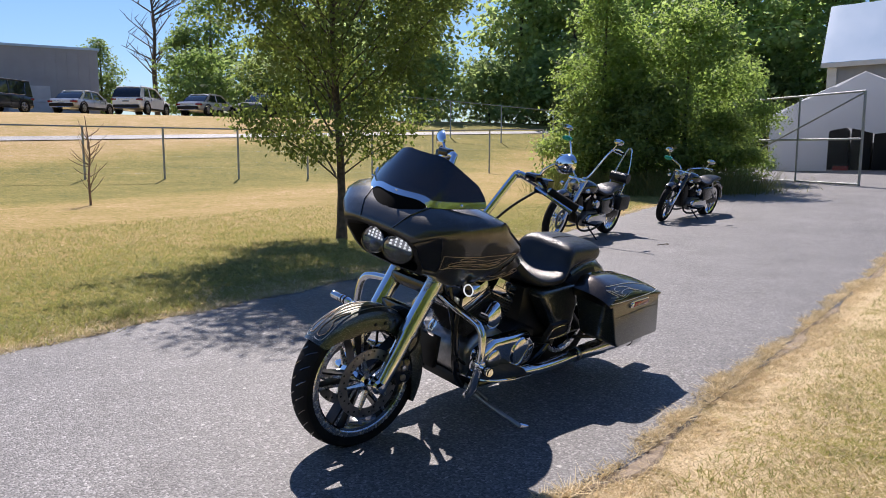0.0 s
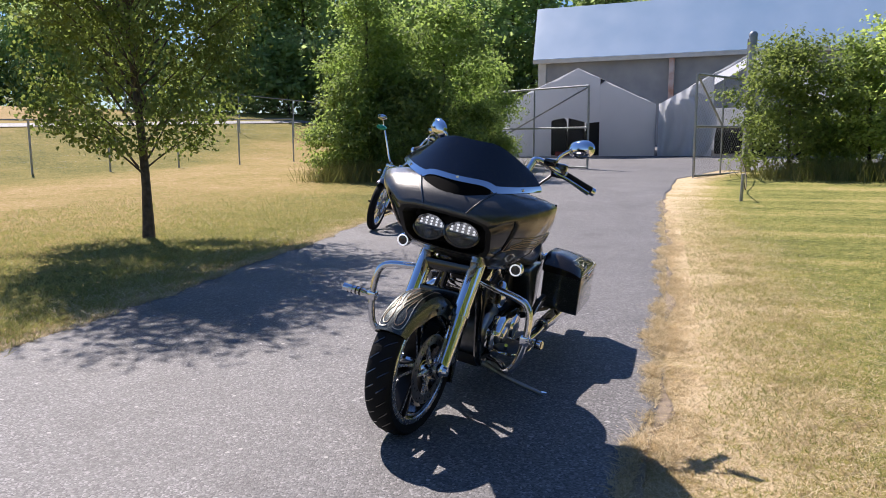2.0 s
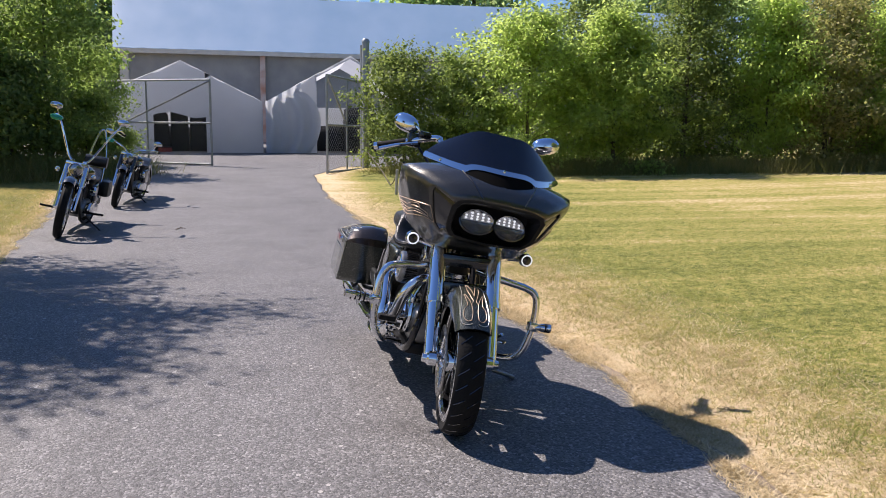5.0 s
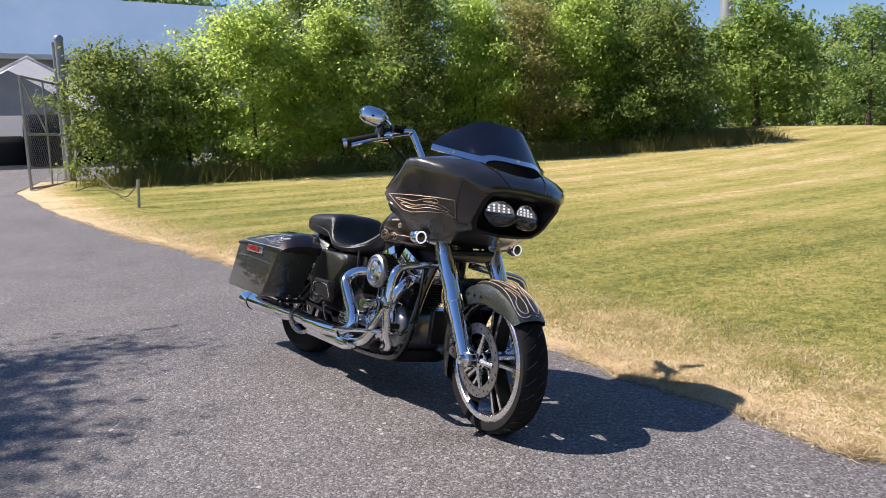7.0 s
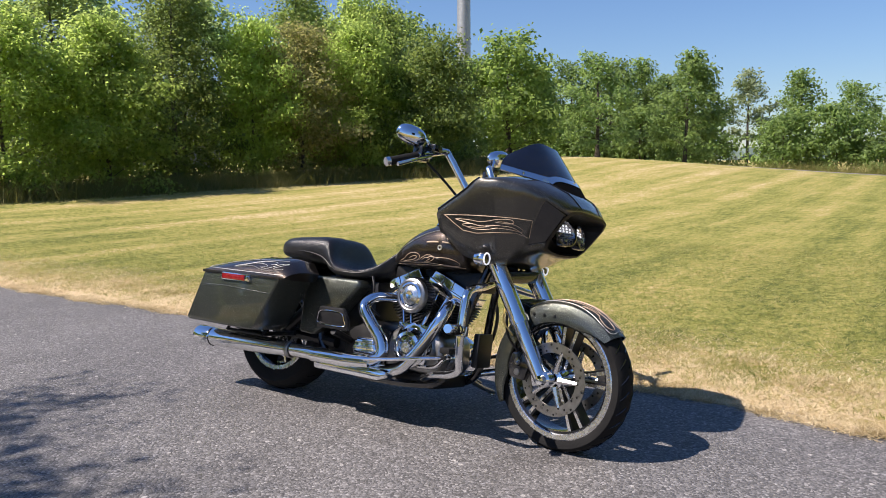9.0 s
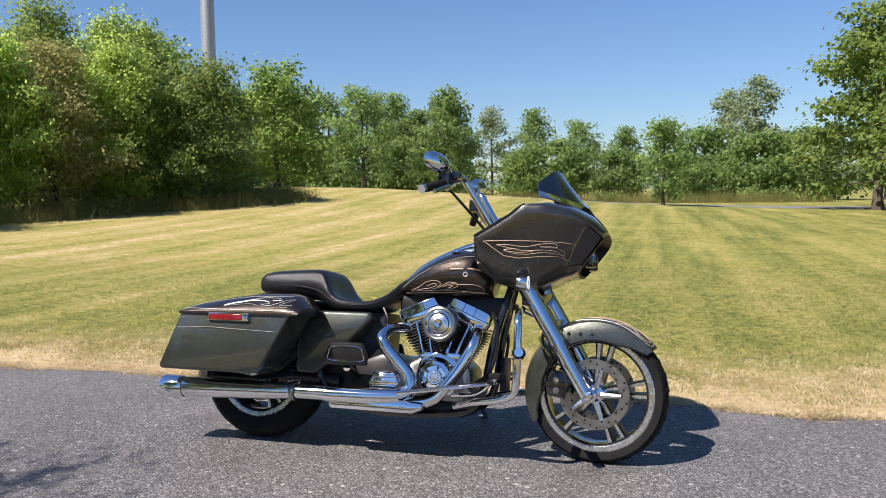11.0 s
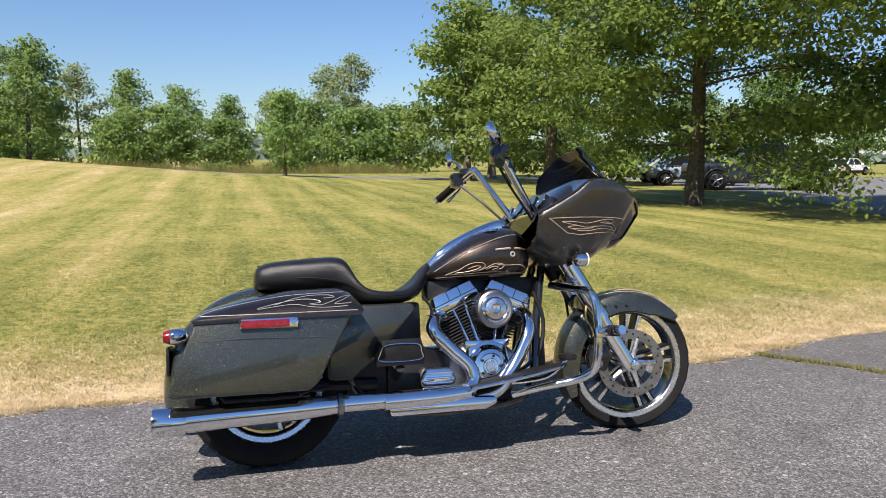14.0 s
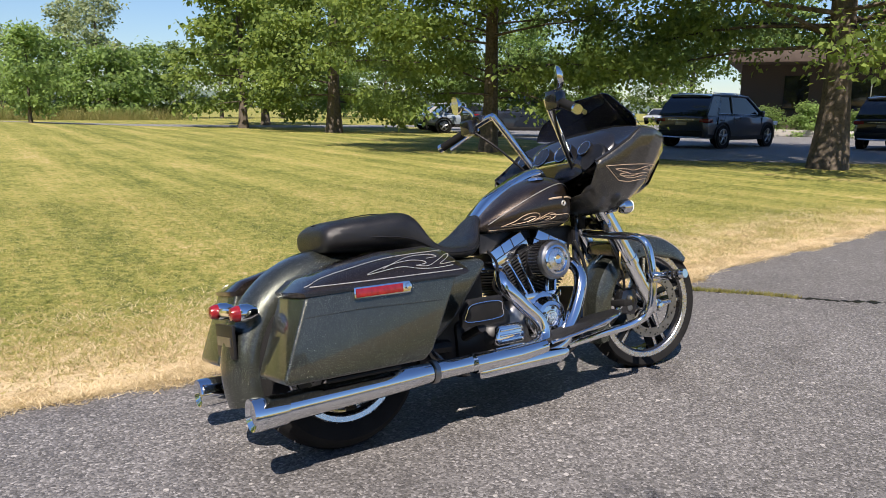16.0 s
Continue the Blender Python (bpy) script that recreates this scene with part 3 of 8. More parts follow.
tagged(strip("access_road", road_x, lambda x: 36.5 + 0.06 * x, lambda x: 40.5 + 0.06 * x, 0.03, LOT, 4), "grey access road beyond the lawn", "road", kind="structure")
lot_x = np.arange(13, 70, 1.5)
tagged(strip("parking_lot", lot_x, lambda x: np.interp(x, [13, 18, 24, 70], [10.5, 7, 0, -14]), lambda x: np.interp(x, [13, 16, 18, 22, 70], [11, 17, 24, 37, 40]), 0.022, LOT, 14), "sunlit grey asphalt parking lot", "parking lot", kind="structure")


# ---- trees, shrubs and grass ----
def leaf_quads(rng, centres, outward, length, width=0.62, up=0.8, loose=0.75):
    """Loose pointed leaves, each folded a little along its middle, facing the light and hanging outwards."""
    n = len(centres)
    nrm = rng.normal(size=(n, 3)) * loose + outward * 0.45
    nrm[:, 2] += up
    nrm /= np.linalg.norm(nrm, axis=1)[:, None]
    d = rng.normal(size=(n, 3)) + outward * 0.5
    d[:, 2] -= 0.45
    d -= nrm * (d * nrm).sum(1)[:, None]
    d /= np.linalg.norm(d, axis=1)[:, None] + 1e-9
    s = np.cross(nrm, d)
    k = length * rng.uniform(0.6, 1.25, (n, 1))
    c = np.asarray(centres)
    w = k * width * 0.5
    lift = nrm * w * 0.35
    return np.stack([c - 0.5 * d * k, c - 0.08 * d * k + s * w + lift, c + 0.5 * d * k, c - 0.08 * d * k - s * w + lift], 1)


def tree(name, label, height_m, clear, radius, shape, leaves, leaf, leaf_m, trunk_r, seed, boughs=30, rise=(0.1, 0.9), droop=-0.15, twigs=8, flat=0.05, clump=13, spread=1.25, category="tree", bark=None, at=None, up=0.8, start=0.25, crooked=0.02, limb=0.2):
    """A trunk, boughs that leave it on every side, side twigs on each, and rosettes of leaves along the twigs."""
    rng = np.random.default_rng(seed)
    ob = thing(name, label, category, at)
    g = Geo()
    lean = rng.normal(0, 0.012, 2)

    def axis(z):
        return np.array([lean[0] * z * z * 0.15 + crooked * math.sin(z * 1.7 + seed), lean[1] * z * z * 0.15 + crooked * math.cos(z * 1.3), z])

    top = height_m * 0.93
    g.tube([tuple(axis(z)) for z in np.linspace(0, top, 9)], [trunk_r * (1.4 if i == 0 else 1) * (1 - 0.95 * i / 8) ** 0.8 + 0.005 for i in range(9)], 9, 2)
    segs = []
    for i in range(boughs):
        t = (i + rng.uniform(0, 1)) / boughs
        z0 = clear + (top - clear) * t * 0.97
        long = radius * float(np.interp(t, np.linspace(0, 1, len(shape)), shape)) * rng.uniform(0.68, 1.12)
        az = i * 2.4 + rng.normal(0, 0.3)
        e = rise[0] + (rise[1] - rise[0]) * t + rng.normal(0, 0.1)
        out = np.array([math.cos(az), math.sin(az), 0])
        root = axis(z0 - 0.25 * clear * (t < 0.1))

        def along(s):
            return root + out * (long * s * math.cos(e)) + np.array([0, 0, long * (s * math.sin(e) + droop * s * s)]) + np.array([-out[1], out[0], 0]) * (0.06 * long * math.sin(4 * s + i))

        r0 = max(trunk_r * limb * (1 - 0.75 * t) * (long / radius) ** 0.5, 0.006)
        g.tube([tuple(along(s)) for s in (0, 0.33, 0.66, 1.0)], [r0, r0 * 0.7, r0 * 0.42, r0 * 0.12], 5, 2, caps=False)
        for k in range(twigs):
            s = start + (1 - start) * (k + rng.uniform(0, 1)) / twigs
            p = along(s)
            turn = az + (1 if k % 2 else -1) * rng.uniform(0.45, 1.2)
            tl = long * (0.46 - 0.26 * s) * rng.uniform(0.7, 1.3)
            te = max(e * 0.45 + rng.normal(0, 0.22), -0.1)
            q = p + tl * np.array([math.cos(turn) * math.cos(te), math.sin(turn) * math.cos(te), math.sin(te) + droop * 0.5])
            segs.append((p, q, tl))
            if k % 2 == 0:
                g.tube([tuple(p), tuple((p + q) / 2 + np.array([0, 0, 0.03 * tl])), tuple(q)], [r0 * 0.32, r0 * 0.2, r0 * 0.06], 3, caps=False)
        segs.append((along(0.72), along(1.06), long * 0.4))
    part("trunk", g, bark or BARK, ob)
    a, b, w = np.array([q[0] for q in segs]), np.array([q[1] for q in segs]), np.array([q[2] for q in segs])
    m = max(1, leaves // clump)
    pick = rng.choice(len(segs), m, p=w / w.sum())
    f = rng.uniform(0.05, 1.08, (m, 1))
    ros = a[pick] + (b[pick] - a[pick]) * f + rng.normal(size=(m, 3)) * np.array([1, 1, 0.7]) * flat * radius
    c = np.repeat(ros, clump, 0)
    c = c + rng.normal(size=c.shape) * leaf * spread * np.array([1, 1, 0.6])
    mid = np.array([0, 0, (clear + height_m) * 0.48])
    o = c - mid
    o /= np.linalg.norm(o, axis=1)[:, None] + 1e-9
    tuft = c - np.repeat(ros, clump, 0)
    o = 0.6 * o + 1.1 * tuft / (np.linalg.norm(tuft, axis=1)[:, None] + 1e-9)
    part("crown", quads_np("crown", leaf_quads(rng, c, o, leaf, up=up), leaf_m), leaf_m, ob)
    return ob


def spot(x, y, turn=0.0, s=1.0, sz=None):
    return Matrix.Translation((x, y, float(height(x, y)) - 0.03)) @ Matrix.Rotation(turn, 4, "Z") @ Matrix.Diagonal((s, s, sz or s, 1))


PEAR = (0.62, 0.95, 1.0, 0.9, 0.72, 0.5, 0.25)
ROUND = (0.8, 1.0, 1.0, 1.0, 0.85, 0.65, 0.35)
OAK = (0.9, 1.0, 1.0, 0.9, 0.76, 0.55, 0.3)
COLUMN = (0.9, 1.0, 1.0, 0.92, 0.75, 0.55, 0.3)

tree("pear_tree", "ornamental pear tree with small dark and yellow-green leaves", 5.9, 1.05, 2.75, PEAR, 60000, 0.068, LEAF_PEAR, 0.058, 3, 70, (0.62, 1.2), -0.04, 10, 0.03, 12, 1.5, at=spot(-4.15, -5.8), up=0.4, limb=0.34)
tree("oak_tree", "broad pin oak with bright green leaves on the lawn", 12.5, 1.9, 5.0, OAK, 95000, 0.14, LEAF_OAK, 0.21, 5, 84, (0.1, 0.95), -0.2, 10, 0.036, 26, 1.6, at=spot(10.6, 14.8))
tree("oak_tree", "broad pin oak with a thick trunk beside the parking lot", 13.5, 3.4, 7.0, OAK, 160000, 0.15, LEAF_OAK, 0.32, 6, 110, (0.18, 0.95), -0.14, 12, 0.04, 24, 1.8, at=spot(14.4, 7.2))
tree("oak_tree", "tall green shade tree near the access road", 13.0, 1.7, 4.7, OAK, 26000, 0.24, LEAF_OAK, 0.3, 7, 44, (0.0, 0.9), -0.18, 8, 0.03, 10, 1.2, at=spot(12.6, 29.5))
tree("shade_tree", "green shade tree near the access road", 9.5, 1.5, 3.3, OAK, 9000, 0.29, LEAF_OAK, 0.2, 8, 34, (0.0, 0.9), -0.15, 7, 0.04, 8, 1.2, at=spot(10.2, 35.0))
tree("shade_tree", "green shade tree near the access road", 11.0, 1.6, 4.0, OAK, 10000, 0.31, LEAF_OAK, 0.22, 9, 34, (0.0, 0.9), -0.15, 7, 0.04, 8, 1.2, at=spot(14.0, 42.5))
tree("young_tree", "small bushy young tree beside the access road", 4.2, 0.5, 1.3, ROUND, 3200, 0.2, LEAF_FAR, 0.07, 10, 24, (0.3, 1.0), -0.1, 6, 0.05, 8, 1.2, at=spot(0.9, 35.2))

# leafless sapling on the dry lawn
sap = thing("dead_sapling", "leafless reddish sapling on the dry lawn", "sapling", spot(-4.45, -14.7))
rs = np.random.default_rng(4)
stem = part("stem", Geo().tube([(0, 0, -0.05), (0.02, 0.01, 0.6), (-0.02, 0.03, 1.2), (0.03, 0.0, 2.0)], [0.03, 0.024, 0.017, 0.006], 7, 4), BARK_DRY, sap)
for k in range(26):
    a, z0 = rs.uniform(0, 6.28), rs.uniform(0.15, 1.6)
    r, up = rs.uniform(0.12, 0.42), rs.uniform(0.15, 0.6)
    p0 = Vector((0, 0, z0))
    e = p0 + Vector((math.cos(a) * r, math.sin(a) * r, up))
    part("branch", Geo().tube([p0, p0.lerp(e, 0.5) + Vector((0, 0, -0.04)), e], [0.011, 0.008, 0.003], 4, 3, caps=False), BARK_DRY, stem)

# shrubs along the yard, built as a few kinds and repeated
SHRUB = dict(category="shrub", droop=-0.14, clump=26, spread=1.75, start=0.15)
bright = [
    tree("shrub", "arching yellow-green shrub at the edge of the yard", 4.5, 0.1, 2.4, ROUND, 24000, 0.12, LEAF_BUSH, 0.055, 21, 40, (0.35, 1.1), twigs=8, flat=0.045, at=spot(-17.8, 6.3), **SHRUB),
    tree("shrub", "arching yellow-green shrub at the edge of the yard", 4.8, 0.1, 2.4, PEAR, 24000, 0.12, LEAF_BUSH, 0.06, 22, 40, (0.4, 1.15), twigs=8, flat=0.045, at=spot(-17.5, 8.9), **SHRUB),
]
dark = [
    tree("shrub", "dense dark green shrub at the edge of the yard", 3.5, 0.05, 1.75, ROUND, 16000, 0.11, LEAF_HEDGE, 0.05, 26, 36, (0.2, 1.0), twigs=8, flat=0.06, at=spot(-18.3, 2.7), **SHRUB),
    tree("shrub", "tall dark vine-covered tree at the edge of the yard", 7.2, 0.05, 2.2, COLUMN, 19000, 0.125, LEAF_HEDGE, 0.08, 23, 64, (0.1, 1.0), twigs=8, flat=0.05, at=spot(-18.6, 11.8), **SHRUB),
]
browned = tree("shrub", "tall shrub with browned leaf tips in the hedge", 5.4, 0.2, 2.2, COLUMN, 15000, 0.12, LEAF_BROWNED, 0.07, 27, 42, (0.2, 1.05), twigs=8, flat=0.05, at=spot(-16.9, 15.6), **SHRUB)
for kind, x, y, t, s, sz, words in (
    (dark[0], -18.6, 4.6, 1.0, 0.95, 1.0, "dense dark green shrub at the edge of the yard"),
    (dark[1], -20.2, 13.3, 2.0, 1.0, 1.02, "tall dark vine-covered tree behind the hedge"),
    (dark[1], -20.8, 9.3, 4.2, 1.05, 0.9, "tall dark vine-covered tree behind the hedge"),
    (bright[1], -17.3, 13.8, 3.1, 0.85, 1.1, "yellow-green shrub in the hedge along the yard"),
    (bright[0], -16.2, 17.9, 4.4, 0.95, 1.15, "yellow-green shrub in the hedge along the yard"),
    (dark[1], -18.9, 17.4, 5.1, 1.1, 1.0, "tall dark vine-covered tree behind the hedge"),
    (dark[0], -14.6, 19.9, 2.5, 1.25, 1.4, "dense dark green shrub in the hedge along the yard"),
    (dark[0], -16.6, 23.0, 0.7, 1.15, 0.95, "dense dark green shrub in the hedge along the yard"),
    (dark[1], -17.4, 20.6, 1.4, 0.9, 0.9, "tall dark vine-covered tree in the hedge"),
    (dark[0], -18.2, 25.4, 5.7, 1.2, 1.2, "dense dark green shrub in the hedge along the yard"),
    (bright[0], -18.6, 20.8, 2.2, 1.2, 1.45, "tall yellow-green shrub behind the hedge"),
):
    tagged(copy_thing(kind, spot(x, y, t, s, sz)), words, "shrub")
yard_kinds = [
    tree("shrub", "tall green shrub beside the tents", 5.0, 0.9, 1.9, ROUND, 13000, 0.12, LEAF_YARD, 0.06, 24, 34, (0.15, 1.0), twigs=7, flat=0.04, at=spot(-17.0, -6.5), **SHRUB),
    tree("shrub", "tall vine-covered shrub beside the tents", 6.1, 0.2, 1.35, COLUMN, 17000, 0.11, LEAF_YARD, 0.08, 25, 50, (0.1, 0.9), twigs=7, flat=0.06, at=spot(-15.7, -8.3), **SHRUB),
    tree("shrub", "dark green undergrowth beside the tents", 2.7, 0.1, 1.6, ROUND, 12000, 0.11, LEAF_HEDGE, 0.05, 28, 34, (0.1, 0.9), twigs=7, flat=0.07, at=spot(-15.7, -7.0), **SHRUB),
]
for k, x, y, t, s, sz in ((2, -15.4, -8.5, 0.2, 0.9, 0.95), (2, -17.3, -5.7, 3.0, 0.75, 0.75), (0, -20.6, -6.6, 5.5, 0.8, 0.75), (1, -17.2, -8.6, 2.0, 1.1, 0.85)):
    tagged(copy_thing(yard_kinds[k], spot(x, y, t, s, sz)), "green shrub in the thicket beside the tents", "shrub")

# woods and the far line of trees
wood_kinds = [
    tree("wood_tree", "tall dark green tree in the woods", 15.0, 1.6, 4.2, COLUMN, 4600, 0.55, LEAF_DARK, 0.28, 31, 36, (0.1, 0.9), -0.1, 6, 0.05, 14, 1.5, at=spot(-52, -22)),
    tree("wood_tree", "tall dark green tree in the woods", 17.0, 3.2, 4.4, ROUND, 4600, 0.55, LEAF_DARK, 0.3, 32, 34, (0.2, 0.9), -0.1, 6, 0.04, 14, 1.5, at=spot(-54, -15)),
    tree("wood_tree", "tall dark green tree in the woods", 13.5, 1.0, 4.0, PEAR, 4600, 0.55, LEAF_DARK, 0.25, 33, 34, (0.2, 1.0), -0.1, 6, 0.05, 14, 1.5, at=spot(-56, -8)),
]
edge_kind = tree("wood_shrub", "dark undergrowth at the edge of the woods", 5.0, 0.1, 3.0, ROUND, 4000, 0.4, LEAF_DARK, 0.08, 34, 30, (0.2, 1.0), -0.1, 6, 0.06, 14, 1.5, "shrub", at=spot(-40, -38))
for k, (x, y) in enumerate([(-43, -34), (-46, -30), (-48, -26), (-36, -43), (-32, -47), (-49, -21), (-50, -16)]):
    copy_thing(edge_kind, spot(x, y, k * 1.3, 1.0 + 0.12 * (k % 3), 0.9 + 0.15 * (k % 4)))
rs = np.random.default_rng(77)
woods = [(-50 - 3 * (k % 3), -30 + 4.3 * k) for k in range(22)] + [(-62, -36 + 9 * k) for k in range(10)] + [(-47, -36), (-42, -41), (-53, -34), (-37, -47)]
for k, (x, y) in enumerate(woods):
    s = rs.uniform(0.72, 1.05)
    copy_thing(wood_kinds[k % 3], spot(x + rs.uniform(-1.5, 1.5), y + rs.uniform(-1.5, 1.5), rs.uniform(0, 6), s, s * rs.uniform(0.8, 1.05)))
far_kinds = [
    tree("field_tree", "green tree in the line beyond the lawn", 9.5, 0.8, 3.4, ROUND, 5600, 0.3, LEAF_FAR, 0.18, 41, 34, (0.25, 1.0), -0.1, 7, 0.04, 16, 1.15, at=spot(-27, 57)),
    tree("field_tree", "green tree in the line beyond the lawn", 8.2, 0.5, 2.9, PEAR, 5600, 0.29, LEAF_FAR, 0.16, 42, 34, (0.3, 1.05), -0.1, 7, 0.04, 16, 1.15, at=spot(-20, 60)),
    tree("field_tree", "pale open-crowned tree in the line beyond the lawn", 10.5, 3.6, 2.5, OAK, 3000, 0.3, LEAF_PALE, 0.15, 43, 22, (0.5, 1.1), -0.1, 6, 0.035, 16, 1.15, at=spot(8, 64)),
    tree("field_shrub", "low green shrub in the line beyond the lawn", 4.2, 0.1, 2.6, ROUND, 4600, 0.3, LEAF_FAR, 0.08, 44, 30, (0.2, 1.0), -0.1, 6, 0.06, 16, 1.15, "shrub", at=spot(-10, 57)),
    tree("field_tree", "bright green tree behind the mown mound", 5.6, 0.2, 2.9, ROUND, 7000, 0.26, LEAF_YARD, 0.14, 45, 40, (0.3, 1.05), -0.1, 7, 0.04, 16, 1.15, at=spot(-17.3, 30)),
]
far_list = [(-15.2, 36, 0, 0.66), (-12.0, 41, 1, 0.8), (-20.5, 37, 4, 1.0), (-22.5, 27, 1, 0.85), (-24, 31, 0, 0.8), (-29, 35.5, 1, 0.95), (-33.5, 40, 0, 0.9), (-21, 24, 0, 0.7), (-31, 30, 0, 1.0), (-34, 44, 1, 1.1), (-37, 38, 0, 1.1), (-33, 52, 0, 1.0), (-30, 56, 1, 1.15), (-24, 58, 0, 1.05), (-22, 61, 1, 1.15), (-17.5, 60, 0, 0.95), (-13.5, 61, 2, 0.85), (-10, 63, 1, 0.95), (-6, 62, 0, 0.72), (-2.5, 62, 1, 0.8), (1.2, 64, 2, 0.72), (4, 63, 3, 1.3), (11, 63, 3, 1.3), (6.3, 67, 2, 1.0),
            (14, 64, 1, 0.75), (18, 65, 0, 0.8), (-16, 57, 3, 1.1), (-6.5, 57.5, 3, 1.05), (-2.5, 57, 3, 0.9), (-20.5, 56, 3, 1.2), (-25, 54, 3, 1.2), (2.5, 58.5, 3, 0.8), (8, 60, 3, 1.2), (24, 66, 0, 0.9), (30, 68, 1, 1.0), (37, 70, 0, 1.0), (45, 70, 1, 1.1), (55, 68, 0, 1.1),
            (-26, -62, 1, 0.85), (-31, -57, 0, 0.85), (-36, -52, 1, 1.1), (-28, -50, 3, 1.1), (-41, -46, 0, 1.2), (-34, -58, 0, 1.3), (62, 40, 0, 1.3), (66, 28, 1, 1.3), (64, 52, 0, 1.4), (58, 60, 1, 1.2), (72, 16, 0, 1.4), (42, 76, 0, 1.1), (50, 73, 1, 1.2), (55, 72, 0, 1.1), (61, 66, 1, 1.25), (66, 58, 0, 1.2), (69, 46, 1, 1.3), (70, 36, 0, 1.25), (74, 24, 1, 1.3), (60, 74, 0, 1.3), (36, 78, 1, 1.1)]
for k, (x, y, kind, s) in enumerate(far_list):
    copy_thing(far_kinds[kind], spot(x, y, k * 1.7, s, s * (0.92 + 0.16 * ((k * 37) % 10) / 10)))


# far woods along the horizon, the haze of distance put into their colour
rs = np.random.default_rng(91)
n = 9000
ang = rs.uniform(0, 2 * np.pi, n)
far_r = rs.uniform(330, 420, n)
hill = 5 + 3.5 * np.sin(5 * ang + 1) + 2.5 * np.sin(13 * ang) + 1.5 * np.sin(37 * ang + 2)
pts = np.stack([far_r * np.cos(ang), far_r * np.sin(ang), np.maximum(hill, 3) * rs.uniform(0.02, 1.0, n) ** 0.7], 1)
way_out = -pts * np.array([1, 1, 0]) / far_r[:, None]
tagged(new("distant_woods", quads_np("distant_woods", leaf_quads(rs, pts, way_out, 7.0, 0.9), LEAF_HAZE)), "distant woods along the horizon, haze painted into their colour", "woods", kind="stuff")


def blades(name, label, n, area, tall, wide, mat, seed, lie=1.0):
    """Grass blades as loose bent triangles, too many to count, thinning out away from the drive."""
    rng = np.random.default_rng(seed)
    x = area[0] + (area[1] - area[0]) * rng.beta(2.6, 1.7, n)
    off = area[2] + (area[3] - area[2]) * rng.uniform(0, 1, n) ** 1.8
    off += np.clip(rng.normal(0, 0.22, n), -0.25, 0.5) * (off > 0.2)
    ragged = 0.03 * np.sin(2.1 * x + 1) + 0.025 * np.sin(6.7 * x) + 0.015 * np.sin(17 * x) + rng.normal(0, 0.025, n)
    off += ragged * (off < 0.2)
    y = drive_r(x) + off if area[4] > 0 else drive_l(x) - off
    # those that creep over the edge lie on the asphalt
    z = height(x, y) - 0.004 + 0.02 * (off < 0.025)
    a = rng.uniform(0, 2 * np.pi, n)
    coarse, fine = rng.random((97, 97)), rng.random((193, 193))
    clump = 0.55 * coarse[(x / 0.31).astype(int) % 97, (y / 0.31).astype(int) % 97] + 0.45 * fine[(x / 0.09).astype(int) % 193, (y / 0.09).astype(int) % 193]
    h = tall * rng.uniform(0.4, 1.25, n) * (0.45 + 1.1 * clump)
    tip = rng.normal(0, lie, (2, n)) * h
    dx, dy = np.cos(a) * wide * 0.5, np.sin(a) * wide * 0.5
    p0 = np.stack([x - dx, y - dy, z], 1)
    p1 = np.stack([x + dx, y + dy, z], 1)
    p2 = np.stack([x + tip[0], y + tip[1], z + h], 1)
    return tagged(new(name, tris_np(name, np.stack([p0, p1, p2], 1), mat)), label, "grass", kind="stuff")


blades("straw_grass", "straw-dry grass along the asphalt edge", 190000, (-12, 8, -0.02, 1.3, 1), 0.021, 0.0055, STRAW, 1, 1.7)
blades("lawn_grass", "short mown grass with dry blades", 230000, (-14, 9, 0.5, 7.0, 1), 0.024, 0.006, BLADE, 2)
blades("straw_grass", "dry grass along the drive", 36000, (-13, 3, -0.05, 0.6, -1), 0.026, 0.008, STRAW, 3, 1.5)
blades("lawn_grass", "dry mown grass under the pear tree", 100000, (-13, 4, 0.2, 7.0, -1), 0.04, 0.009, BLADE, 4)


def tall_grass(name, label, n, line, tall, seed):
    rng = np.random.default_rng(seed)
    t = rng.uniform(0, 1, n)
    ts = np.linspace(0, 1, len(line))
    x = np.interp(t, ts, [p[0] for p in line]) + rng.normal(0, 0.5, n)
    y = np.interp(t, ts, [p[1] for p in line]) + rng.normal(0, 0.55, n)
    z = height(x, y) - 0.02
    a, h = rng.uniform(0, 6.28, n), tall * rng.uniform(0.4, 1.2, n)
    tip = rng.normal(0, 0.5, (2, n)) * h
    w = 0.008
    dx, dy = np.cos(a) * w, np.sin(a) * w
    tri = np.stack([np.stack([x - dx, y - dy, z], 1), np.stack([x + dx, y + dy, z], 1), np.stack([x + tip[0], y + tip[1], z + h], 1)], 1)
    return tagged(new(name, tris_np(name, tri, WEED)), label, "grass", kind="stuff")


tall_grass("tall_grass", "unmown tall grass at the foot of the shrubs", 42000, [(-17.3, 2.6), (-17.0, 7), (-17.0, 12), (-15.4, 17), (-13.4, 21), (-12.8, 22.5)], 0.5, 11)
tall_grass("tall_grass", "unmown tall grass at the foot of the shrubs", 14000, [(-14.6, -8.6), (-15.2, -6.2), (-16.6, -4.9)], 0.6, 12)
tall_grass("tall_grass", "pale tall grass before the far trees", 12000, [(-16, 50), (-6, 52), (4, 54), (12, 56)], 0.9, 13)


# ---- yard: tents, barn, gates and fences ----
def frame_at(a, b, z):
    """A pose at a with x along the ground towards b."""
    d = Vector((b[0] - a[0], b[1] - a[1], 0))
    return Matrix.Translation((a[0], a[1], z)) @ Matrix.Rotation(math.atan2(d.y, d.x), 4, "Z"), d.length


